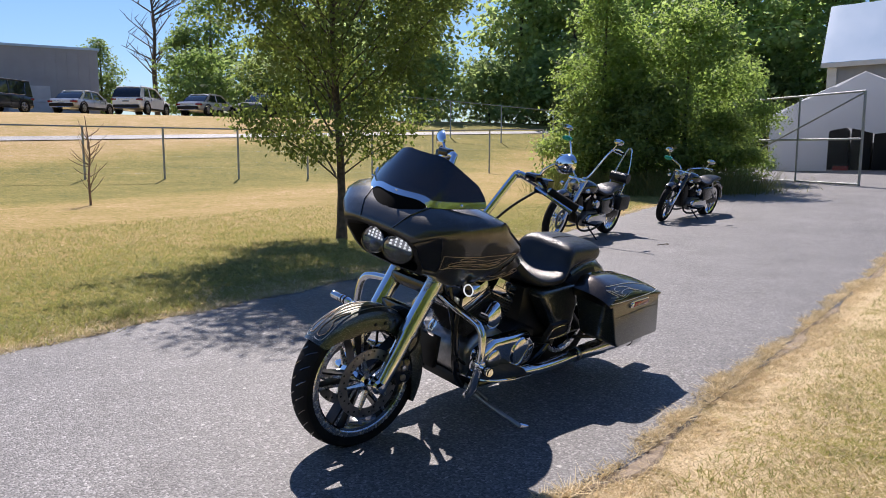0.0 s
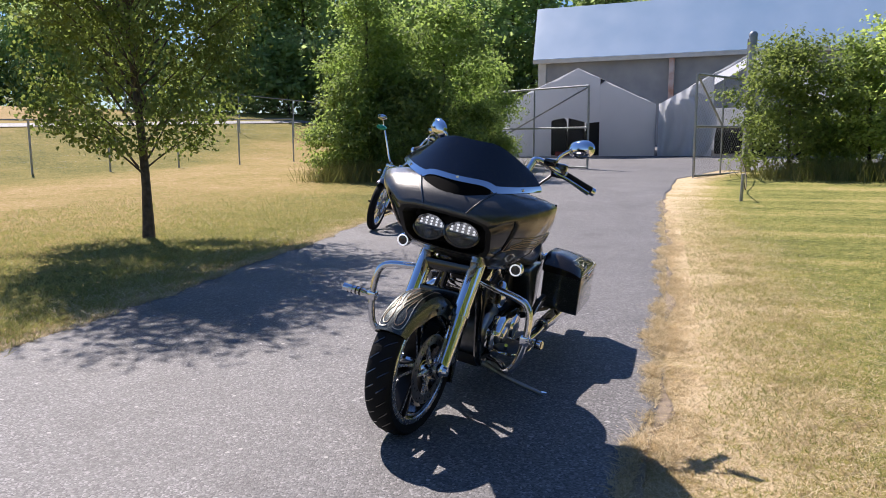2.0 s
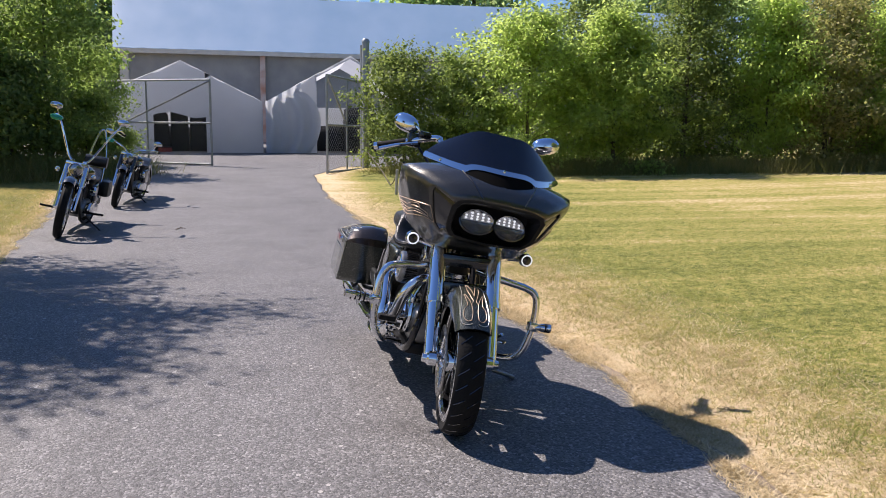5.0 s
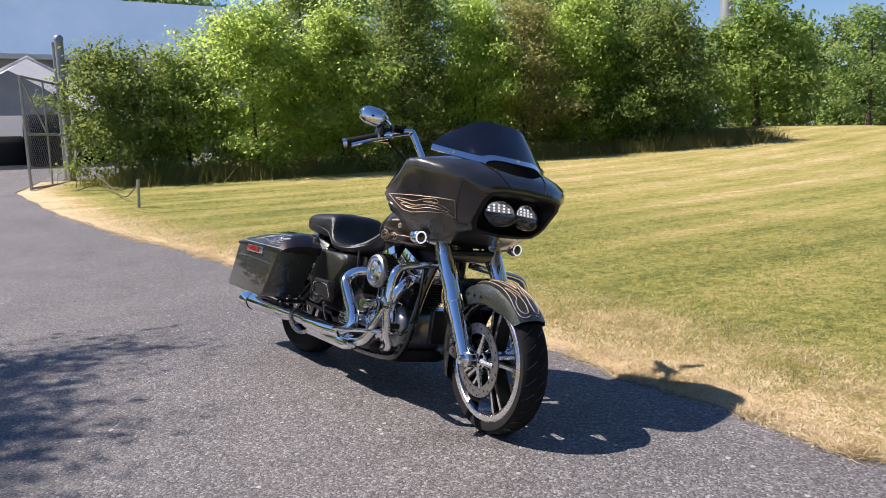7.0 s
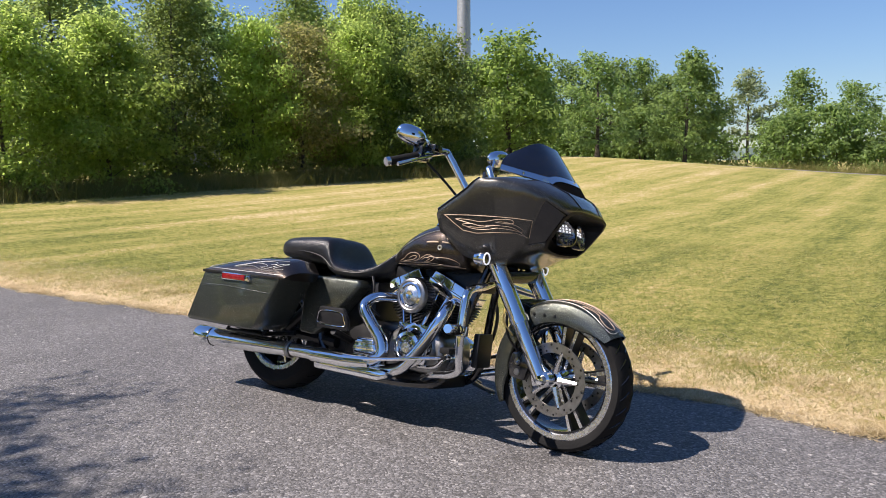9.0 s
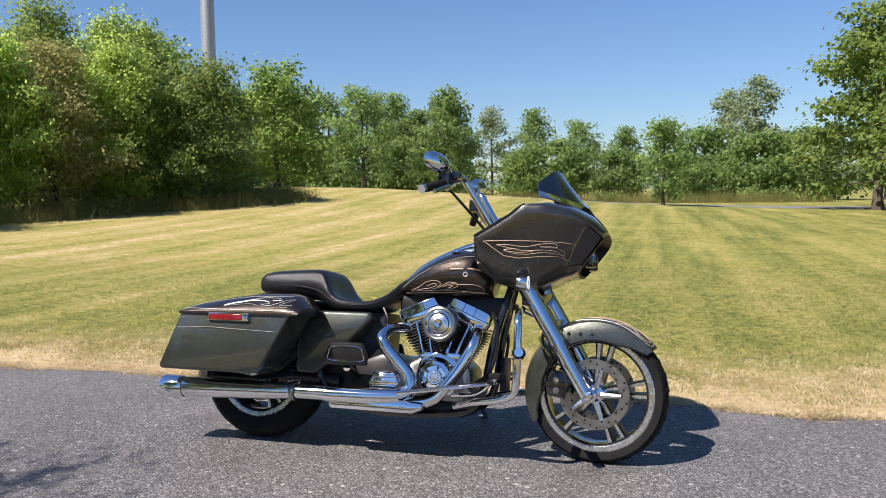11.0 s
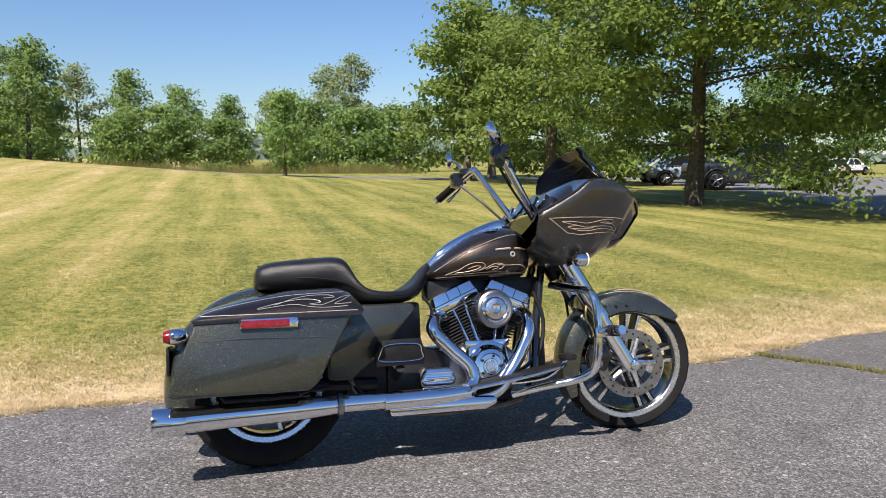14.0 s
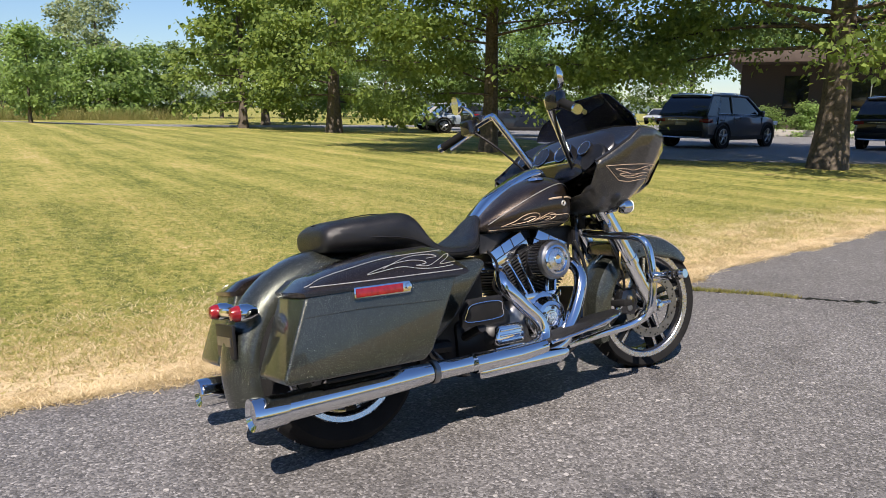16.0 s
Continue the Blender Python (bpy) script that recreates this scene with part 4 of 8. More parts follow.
def cloth(g, p00, p10, p11, p01, nu, nv, sag, seed):
    """A slightly slack sheet between four corners."""
    rng = np.random.default_rng(seed)
    ph = rng.uniform(0, 6, 4)
    a, b, c, d = (Vector(p) for p in (p00, p10, p11, p01))
    nrm = (b - a).cross(d - a).normalized()
    vs, fs = [], []
    for i in range(nu + 1):
        for j in range(nv + 1):
            u, v = i / nu, j / nv
            p = (a * (1 - u) + b * u) * (1 - v) + (d * (1 - u) + c * u) * v
            k = sag * (math.sin(9 * u + ph[0]) * math.sin(5 * v + ph[1]) + 0.5 * math.sin(23 * u + ph[2] + 4 * v)) * (4 * u * (1 - u)) ** 0.5
            vs.append(p + nrm * k)
    for i in range(nu):
        for j in range(nv):
            fs.append((i * (nv + 1) + j, (i + 1) * (nv + 1) + j, (i + 1) * (nv + 1) + j + 1, i * (nv + 1) + j + 1))
    g.add(vs, fs)


def tent(label, a, b, z, eave, peak, depth, door=None, drape=None):
    m, w = frame_at(a, b, z)
    ob = thing("canopy_tent", label, "tent", m)
    c = w / 2
    g = Geo()
    for s, (x0, x1) in enumerate(((0, c), (c, w))):
        z0, z1 = (eave, peak) if s == 0 else (peak, eave)
        cloth(g, (x0, 0, z0), (x1, 0, z1), (x1, depth, z1), (x0, depth, z0), 8, 10, 0.03, s)
    part("roof", g, TENT, ob)
    for x, nm in ((0, 5), (w, 6)):
        part("side_wall", tent_side(x, depth, eave, nm), TENT, ob)
    f = Geo()
    d0, d1, dh = door or (0, 0, 0)

    def top(x):
        return eave + (peak - eave) * (1 - abs(x - c) / c)

    xs = sorted({0, c, w, d0, d1} | {w * k / 14 for k in range(15)})
    rs2 = np.random.default_rng(int(w * 10))
    for x0, x1 in zip(xs[:-1], xs[1:]):
        inside = door and x0 >= d0 - 1e-6 and x1 <= d1 + 1e-6
        low = (lambda x: min(dh + 0.12 * math.sin(3 * x), top(x) - 0.12)) if inside else (lambda x: 0.0)
        n = 6
        vs = [(x, -0.02 + 0.03 * math.sin(6 * x + 3 * k / n), low(x) + (top(x) - low(x)) * k / n) for x in (x0, x1) for k in range(n + 1)]
        f.add(vs, [(k, n + 1 + k, n + 2 + k, k + 1) for k in range(n)])
    part("front_wall", clean(f.mesh("front_wall", TENT), 0.004), TENT, ob)
    for x in (0.02, w - 0.02):
        part("pole", Geo().tube([(x, 0.06, 0), (x, 0.06, eave - 0.03)], 0.03, 8), GALV, ob)
    if drape:
        hang = Geo()
        nu, nv = 26, 16
        vs = []
        for i in range(nu + 1):
            for j in range(nv + 1):
                u, v = i / nu, j / nv
                edge = 1.75 + 0.6 * math.sin(math.pi * min(1, v * 1.15)) ** 0.8 - 0.35 * v
                x = -0.05 + edge * u
                z = 0.02 + (top(max(x, 0)) - 0.02) * v
                vs.append((x, -0.14 - 0.09 * math.sin(11 * u + 2 * v) * (1 - 0.6 * v) - 0.05 * math.sin(23 * u - 3 * v), z))
        fs = [(i * (nv + 1) + j, (i + 1) * (nv + 1) + j, (i + 1) * (nv + 1) + j + 1, i * (nv + 1) + j + 1) for i in range(nu) for j in range(nv)]
        part("drape", hang.add(vs, fs), TENT, ob, "white sheet drawn aside in loose folds")
    bk = Geo().box((0.05, depth - 0.05, 0), (w - 0.05, depth, eave))
    part("back_wall", bk, TENT, ob)
    return ob


def tent_side(x, depth, eave, seed):
    g = Geo()
    cloth(g, (x, 0, 0), (x, depth, 0), (x, depth, eave), (x, 0, eave), 8, 5, 0.03, seed)
    return g




bare = thing("bare_tree", "leafless grey tree behind the warehouse", "tree", spot(-33, -66))
g = Geo()
rs = np.random.default_rng(14)
g.tube([(0, 0, 0), (0.2, 0, 5), (0.1, 0.2, 9), (0.4, 0, 13)], [0.3, 0.22, 0.14, 0.05], 8, 4)
for k in range(26):
    z0, a = rs.uniform(4.5, 12), rs.uniform(0, 6.28)
    r = rs.uniform(1.2, 3.2)
    p0 = Vector((0.2, 0.1, z0))
    e = p0 + Vector((math.cos(a) * r, math.sin(a) * r, rs.uniform(1.0, 3.2)))
    g.tube([p0, p0.lerp(e, 0.5), e], [0.08, 0.055, 0.02], 5, 3, caps=False)
    for _ in range(4):
        q = p0.lerp(e, rs.uniform(0.4, 1))
        g.tube([q, q + Vector((rs.normal() * 0.7, rs.normal() * 0.7, rs.uniform(0.3, 1.3)))], [0.03, 0.012], 4, caps=False)
part("trunk", g, BARK, bare)
tent("white canopy tent with an open doorway in its peaked front", (-27.15, -7.75), (-28.1, -1.62), 0.42, 2.15, 3.65, 6.0, (2.05, 4.0, 1.55))
tent("white canopy tent with its front half drawn aside", (-28.15, -1.45), (-28.2, 5.3), 0.5, 2.1, 4.0, 6.0, (2.0, 6.7, 9.0), True)

# dark goods inside the tents, added to make the lit openings look shaded
for x, y, w, h in ((-30.6, -5.4, 1.5, 1.1), (-31.2, -4.0, 1.2, 1.4), (-30.8, 1.2, 1.6, 1.2), (-29.4, 2.4, 2.6, 2.0), (-29.6, 4.2, 1.8, 2.2)):
    z = float(height(x, y))
    ob = thing("covered_load", "dark goods put inside the tent to darken its opening", "load", Matrix.Translation((x, y, z - 0.1)))
    part("cover", Geo().prism([(-w / 2, 0), (w / 2, 0), (w / 2 - 0.15, h * 0.8), (w / 4, h), (-w / 4, h), (-w / 2 + 0.1, h * 0.75)], -0.6, 0.6, bevel=0.08), PLASTIC, ob)

# dark goods enlarged to stand for the first doorway's shade, with a red crate before them
st_m, _ = frame_at((-28.5, -6.05), (-28.85, -3.75), 0.42)
stack = thing("storage_stack", "dark goods enlarged to fill the tent doorway with shade", "load", st_m)
for k, (x0, x1, h) in enumerate(((0, 0.75, 1.75), (0.78, 1.5, 2.0), (1.53, 2.3, 1.7))):
    part("covered_bale", Geo().prism([(x0, 0), (x1, 0), (x1 - 0.04, h * 0.9), (x1 - 0.2, h), (x0 + 0.15, h), (x0 + 0.03, h * 0.85)], 0.0, 0.8, bevel=0.05), PLASTIC, stack)
crate = thing("crate", "red plastic crate at the tent doorway", "crate", st_m @ Matrix.Translation((0.3, -0.45, 0)))
part("body", Geo().box((0, 0, 0), (0.5, 0.35, 0.3), 0.02), pbr("red_plastic", (0.3, 0.02, 0.02), (0.4, 0.05, 0.04), 6, 0.5), crate)
part("rim", Geo().box((-0.02, -0.02, 0.27), (0.52, 0.37, 0.31), 0.01), PLASTIC, crate)

# barn: pale translucent roof with a steep eave, walls hung with plastic sheet
barn_m = Matrix.Translation((-40.3, -9.3, 0.7)) @ Matrix.Rotation(radians(86.5), 4, "Z")
barn = thing("barn", "long barn with a pale bright roof and plastic-sheeted walls", "barn", barn_m)
BL, BD, BE, BR = 38.0, 14.0, 5.0, 8.3
g = Geo()
cloth(g, (0, 0, 0), (BL, 0, 0), (BL, 0, BE), (0, 0, BE), 90, 12, 0.09, 9)
part("sheeted_wall", g, SHEET, barn)
part("back_wall", Geo().box((0, BD - 0.1, 0), (BL, BD, BE)), SHEET, barn)
for x in (0.0, BL):
    part("gable_wall", Geo().prism([(0.1, 0), (BD - 0.1, 0), (BD - 0.1, BE), (BD - 2.5, BR - 0.2), (2.5, BR - 0.2), (0.1, BE)], x - 0.06, x + 0.06, "x"), SHEET, barn)
for y0, z0, y1, z1, e0, e1 in ((-0.35, BE + 0.05, 2.3, BR, 0.35, 0.95), (2.3, BR, BD / 2, BR + 0.25, 0.95, 0.95), (BD - 2.3, BR, BD / 2, BR + 0.25, 0.95, 0.95), (BD + 0.35, BE + 0.05, BD - 2.3, BR, 0.35, 0.95)):
    n = 76
    vs, fs = [], []
    for k in range(n + 1):
        rib = 0.025 if k % 2 else 0
        p, q = -e0 + (BL + 2 * e0) * k / n, -e1 + (BL + 2 * e1) * k / n
        vs += [(p, y0, z0 + rib), (q, y1, z1 + rib), (p, y0, z0 + rib - 0.08), (q, y1, z1 + rib - 0.08)]
    for k in range(n):
        a, b = 4 * k, 4 * k + 4
        fs += [(a, a + 1, b + 1, b), (a + 2, b + 2, b + 3, a + 3), (a, b, b + 2, a + 2)]
    part("roof_slope", Geo().add(vs, fs), ROOF_METAL, barn)
part("eave_board", Geo().box((-0.35, -0.42, BE - 0.2), (BL + 0.35, -0.3, BE + 0.03)), CREAM, barn, "cream eave board")
part("corner_board", Geo().box((-0.1, -0.16, 0), (0.35, -0.02, BE - 0.2)), CREAM, barn)
for k, x in enumerate((7.4, 14.0, 20.6, 27.2, 33.8)):
    part("post", Geo().box((x - 0.14, -0.32, 0), (x + 0.14, -0.1, BE - 0.2), 0.02), ORANGE_POST, barn)


def chain_mesh(g, x0, x1, z0, z1, step=0.14, wire=0.0022):
    """Diamond wire between two posts, in the xz plane, as flat-sided wires."""
    n = int((x1 - x0 + z1 - z0) / step)
    for s in (1, -1):
        for k in range(-1, n + 1):
            if s > 0:
                a, b = (x0 + k * step - (z1 - z0), z0), (x0 + k * step, z1)
            else:
                a, b = (x0 + k * step, z0), (x0 + k * step - (z1 - z0), z1)
            (ax, az), (bx, bz) = a, b
            t0, t1 = 0.0, 1.0
            for lo, hi, p, q in ((x0, x1, ax, bx),):
                d = q - p
                ta, tb = (lo - p) / d, (hi - p) / d
                t0, t1 = max(t0, min(ta, tb)), min(t1, max(ta, tb))
            if t1 - t0 < 0.02:
                continue
            p = Vector((ax + (bx - ax) * t0, 0, az + (bz - az) * t0))
            q = Vector((ax + (bx - ax) * t1, 0, az + (bz - az) * t1))
            g.tube([p, q], wire, 3, caps=False)


def gate(label, a, b, z, tall, uprights, diag):
    m, w = frame_at(a, b, z)
    ob = thing("chain_link_gate", label, "gate", m)
    for x in (0, w):
        part("upright", Geo().tube([(x, 0, 0), (x, 0, tall)], 0.035, 8), GALV, ob)
    for x in uprights:
        part("upright", Geo().tube([(x, 0, 0), (x, 0, tall)], 0.026, 8), GALV, ob)
    for h in (0.04, tall * 0.5, tall):
        part("rail", Geo().tube([(0, 0, h), (w, 0, h)], 0.03, 8), GALV, ob)
    part("brace", Geo().tube([(diag[0], 0.01, diag[1]), (diag[2], 0.01, diag[3])], 0.026, 8), GALV, ob)
    g = Geo()
    chain_mesh(g, 0, w, 0.04, tall)
    part("wire_mesh", g, GALV, ob, smooth=False)
    return ob


gate("open chain-link gate leaf with a diagonal brace", (-20.0, -2.88), (-22.6, -7.4), 0.3, 2.54, [2.3], (0.02, 2.5, 4.6, 0.7))
gate("chain-link gate leaf swung open beside the drive", (-16.9, 0.4), (-19.6, 1.66), 0.22, 2.62, [1.5], (0.05, 2.6, 1.5, 1.35))
post = thing("gate_post", "tall weathered steel gate post", "post", Matrix.Translation((-19.72, 1.72, 0.2)))
part("post", Geo().tube([(0, 0, 0), (0, 0, 3.9)], 0.11, 12), GALV, post)
part("cap", Geo().lathe([(0.001, 3.97), (0.08, 3.96), (0.12, 3.9), (0.12, 3.84)], (0, 0, 0), "z", 12), GALV, post)
part("side_post", Geo().tube([(-0.26, -0.1, 0), (-0.26, -0.1, 3.8)], 0.045, 8), GALV, post)


def fence(label, pts, tall, mesh_step=0.0):
    ob = thing("chain_link_fence", label, "fence")
    zs = [float(height(x, y)) for x, y in pts]
    for (x, y), z in zip(pts, zs):
        part("post", Geo().tube([(x, y, z - 0.05), (x, y, z + tall)], 0.035, 6), GALV, ob)
    for i in range(len(pts) - 1):
        p, q = Vector((*pts[i], zs[i] + tall)), Vector((*pts[i + 1], zs[i + 1] + tall))
        part("top_rail", Geo().tube([p, q], 0.028, 6), GALV, ob)
        g = Geo()
        n = 9 if mesh_step == 0 else int(tall / mesh_step)
        for k in range(n):
            h = Vector((0, 0, tall * (1 - k / n)))
            g.tube([p - h, q - h], 0.0006, 3, caps=False)
        part("wire", g, GALV, ob, smooth=False)["kind"] = "stuff"
    return ob


f0, f1 = Vector((-5.67, -24.29)), Vector((-12.43, -21.09))
step = (f1 - f0) / 3
fence("chain-link fence at the end of the dry lawn", [tuple(f0 + step * k) for k in range(-3, 9)], 1.75)
fence("taller chain-link fence on the bank", [(-29 - 1.6 * k, -29.5 + 2.5 * k) for k in range(5)], 2.1)

# pale path along the bank
pa = Geo()
vs, fs = [], []
for k in range(24):
    x = 4 - 2.0 * k
    y = -33 + 0.45 * max(0, k - 6)
    for d in (0, 1.1):
        vs.append((x, y - d, float(height(x, y - d)) + 0.04))
for k in range(23):
    fs.append((2 * k, 2 * k + 1, 2 * k + 3, 2 * k + 2))
tagged(new("path", pa.add(vs, fs).mesh("path", LOT)), "pale asphalt path along the grass bank", "path", kind="structure")

# mast
mast = thing("mast", "tall grey tapered steel mast beyond the trees", "mast", Matrix.Translation((-60.5, 90.0, float(height(-60.5, 90.0)) - 0.1)))
part("shaft", Geo().tube([(0, 0, 0), (0, 0, 70)], [1.08, 0.71], 20), GALV, mast)
part("collar", Geo().lathe([(1.08, 9.9), (1.16, 10.0), (1.16, 10.4), (1.04, 10.5)], (0, 0, 0), "z", 20), GALV, mast)

# ---- buildings ----
wh = thing("warehouse", "grey metal warehouse on the bank", "building", frame_at((-21.5, -52.4), (4, -61), 3.2)[0])
part("wall", Geo().box((0, -14, 0), (30, 0, 4.9)), WALL_GREY, wh)
part("roof", Geo().box((-0.15, -14.1, 4.9), (30.1, 0.12, 5.05)), ROOF_METAL, wh)
for k in range(42):
    part("siding_rib", Geo().box((0.5 + k * 0.7, 0, 0.1), (0.56 + k * 0.7, 0.03, 4.85)), WALL_GREY, wh)
dr = part("roller_door", Geo().box((3.1, 0.0, 0.0), (5.7, 0.06, 2.3)), DOOR_GREY, wh, "pale grey roller door")
for k in range(6):
    part("slat", Geo().box((3.15, 0.06, 0.06 + k * 0.37), (5.65, 0.085, 0.38 + k * 0.37)), DOOR_GREY, dr)

off = thing("office_building", "low brown brick office with dark windows", "building", frame_at((34.8, 24.6), (46, 7.5), 0.25)[0])
part("wall", Geo().box((0, 0.0, 0), (34, 10, 3.5)), SHADED_BRICK, off)
# front overhang deepened to keep sun off the wall
part("roof", Geo().box((-0.6, -2.4, 3.5), (34.6, 10.6, 4.2), 0.05), pbr("brown_fascia", (0.06, 0.042, 0.032), (0.09, 0.065, 0.05), 3, 0.7), off)
for x in (2.2, 13.5, 18, 23.5, 28):
    w = part("window", Geo().box((x, -0.05, 1.2), (x + 1.2, 0.02, 2.9)), CAR_GLASS, off)
    part("frame", Geo().box((x - 0.06, -0.08, 1.1), (x + 1.26, -0.03, 1.2)), BLACK_METAL, w)
ent = part("entrance", Geo().box((5.2, -0.08, 0), (8.6, 0.02, 2.7)), CAR_GLASS, off, "dark glazed entrance")
for x in (5.2, 6.3, 7.4, 8.56):
    part("mullion", Geo().box((x, -0.13, 0), (x + 0.06, -0.08, 2.7)), ALU, ent)
kerb = tagged(new("planter_kerb", Geo().box((0, 0, 0), (30, 0.5, 0.35), 0.05).moved(frame_at((31.5, 25.0), (42, 8.0), 0.0)[0]).mesh("planter_kerb", CONCRETE)), "low concrete kerb before the office", "kerb", kind="structure")
for k, (x, y, s) in enumerate([(33.2, 23.6, 0.44), (34.0, 22.2, 0.4), (35.2, 20.6, 0.46), (36.4, 18.6, 0.36), (32.4, 25.2, 0.4)]):
    tagged(copy_thing(far_kinds[3], spot(x, y, k, s, s * 0.85)), "clipped green shrub before the office", "shrub")


# ---- vehicles ----
def car(name, label, m, paint, kind="suv", group=""):
    """A parked car, front towards +x: body, cabin glass, roof, wheels, lamps, bumpers."""
    dims = {"suv": (4.85, 1.95, 1.74, 1.1, (-2.38, -1.9, 0.3, 1.35)), "sedan": (4.7, 1.82, 1.42, 0.88, (-1.75, -1.0, 0.4, 1.25)), "van": (5.2, 2.0, 2.0, 1.1, (-2.5, -2.4, 1.2, 1.75)), "pickup": (5.7, 2.0, 1.85, 1.08, (-0.75, -0.6, 0.8, 1.4))}[kind]
    ln, w, h, belt, (c0, c1, c2, c3) = dims
    ob = thing(name, label, "car" if kind != "pickup" else "pickup truck", m, group)
    L, W = ln / 2, w / 2
    body = []
    for x, zb, zt, k in ((-L, 0.5, belt - 0.12, 0.82), (-L + 0.12, 0.36, belt - 0.02, 0.94), (-L + 0.8, 0.3, belt, 1), (0, 0.28, belt, 1), (L - 1.35, 0.3, belt - 0.02, 1), (L - 0.5, 0.33, belt - 0.1, 0.97), (L - 0.1, 0.4, belt - 0.22, 0.88), (L, 0.5, belt - 0.32, 0.8)):
        y = W * k
        body.append([(x, y * c, z) for c, z in ((-0.9, zb), (-1, zb + 0.12), (-1, (zb + zt) / 2), (-0.97, zt - 0.08), (-0.9, zt), (0, zt + 0.02), (0.9, zt), (0.97, zt - 0.08), (1, (zb + zt) / 2), (1, zb + 0.12), (0.9, zb))])
    b = part("body", Geo().loft(body), paint, ob)
    cab = []
    for x, z, k in ((c0, belt - 0.02, 0.9), ((c0 + c1) / 2, (belt + h) / 2 + 0.05, 0.85), (c1, h - 0.07, 0.79), (c1 + 0.35, h, 0.77), (c2 - 0.35, h, 0.77), (c2, h - 0.07, 0.78), ((c2 + c3) / 2, (belt + h) / 2 + 0.03, 0.83), (c3, belt - 0.04, 0.88)):
        cab.append([(x, -W * 0.92, belt - 0.06), (x, -W * (k + 0.9) / 2, (belt + z) / 2), (x, -W * k, z - 0.02), (x, 0, z), (x, W * k, z - 0.02), (x, W * (k + 0.9) / 2, (belt + z) / 2), (x, W * 0.92, belt - 0.06)])
    part("window", Geo().loft(cab), CAR_GLASS, ob)
    dome = []
    for q in np.linspace(0, 1, 9):
        x = c1 - 0.02 + (c2 - c1 + 0.02) * q
        rise = 0.035 * (1 - (2 * q - 0.95) ** 2) + (0.0 if 0.05 < q < 0.95 else -0.02)
        dome.append([(x, W * 0.79 * c, h - 0.045 + rise + 0.05 * (1 - abs(c) ** 2.6)) for c in np.linspace(-1, 1, 9)] + [(x, W * 0.79 * c, h - 0.075) for c in (1, 0, -1)])
    part("roof", Geo().loft(dome), paint, ob)
    wr = 0.385 if kind in ("suv", "van", "pickup") else 0.32
    for s in (-1, 1):
        for x0, x1 in ((c3 - 0.02, c2 - 0.02), ((c1 + c2) / 2, (c1 + c2) / 2)):
            part("pillar", Geo().tube([(x0, s * W * 0.915, belt - 0.03), (x1, s * W * 0.785, h - 0.03)], 0.04, 8), paint, ob)
        # broad rear pillar and the roof's edge
        wide = 0.42 if kind in ("suv", "van") else 0.16
        q = [(c0 + 0.02, W * 0.93, belt - 0.04), (c0 + wide + 0.2, W * 0.93, belt - 0.04), (c1 + wide, W * 0.8, h - 0.03), (c1 + 0.02, W * 0.8, h - 0.03)]
        part("rear_pillar", Geo().loft([[(x, s * (y - d), z) for x, y, z in q] for d in (0.0, 0.07)]), paint, ob)
        part("roof_edge", Geo().tube([(c1 + 0.02, s * W * 0.78, h - 0.03), ((c1 + c2) / 2, s * W * 0.79, h - 0.01), (c2, s * W * 0.78, h - 0.05)], 0.04, 8, 4), paint, ob)
        part("window_trim", Geo().tube([(c1 + wide + 0.02, s * W * 0.83, h - 0.14), (c0 + wide + 0.24, s * W * 0.945, belt + 0.03), (c3 - 0.1, s * W * 0.945, belt + 0.0)], 0.012, 6), ALU, ob)
        part("sill", Geo().box((-L + 1.3, s * W * 0.975 - 0.05, 0.27), (L - 1.25, s * W * 0.975 + 0.04, 0.42), 0.03), PLASTIC, ob)
        for x in ((c1 + c2) / 2, (c1 + c2) / 2 - 1.0 if kind != "pickup" else c0 + 0.1, c3 - 0.25):
            part("door_seam", Geo().box((x - 0.006, s * W * 0.99 - 0.006, 0.42), (x + 0.006, s * W * 0.99 + 0.02, belt - 0.08)), BLACK_METAL, ob)
        for x in ((c1 + c2) / 2 + 0.12, (c1 + c2) / 2 - 0.85):
            part("door_handle", Geo().box((x, s * W * 1.0 - 0.012, belt - 0.2), (x + 0.2, s * W * 1.0 + 0.028, belt - 0.16), 0.01), paint, ob)
        part("headlight", Geo().box((L - 0.35, s * W * 0.78 - 0.17, belt - 0.34), (L - 0.06, s * W * 0.78 + 0.12, belt - 0.2), 0.04), LENS, ob)
        part("tail_light", Geo().box((-L - 0.005, s * W * 0.8 - 0.2, belt - 0.27), (-L + 0.3, s * W * 0.8 + 0.155, belt - 0.13), 0.04), RED_LENS, ob)
        part("mirror", Geo().box((c3 - 0.5, s * W * 1.04 - 0.1, belt - 0.02), (c3 - 0.36, s * W * 1.04 + 0.1, belt + 0.14), 0.04), paint, ob)
        for x in (-L + 0.95, L - 0.9):
            wl = part("wheel", Geo().lathe([(wr * 0.62, -0.1), (wr * 0.95, -0.1), (wr, -0.06), (wr, 0.06), (wr * 0.95, 0.1), (wr * 0.62, 0.1)], (x, s * (W - 0.08), wr), "y", 24), RUBBER, ob)
            part("rim", Geo().lathe([(wr * 0.6, s * 0.09), (wr * 0.64, s * 0.105), (wr * 0.69, s * 0.1), (wr * 0.66, s * 0.02)], (x, s * (W - 0.08), wr), "y", 24), STEEL, wl)
            # flat black disc added to paint the dark gaps between the spokes
            part("brake_disc", Geo().lathe([(0.02, s * 0.02), (wr * 0.65, s * 0.03)], (x, s * (W - 0.08), wr), "y", 16), BLACK_METAL, wl)
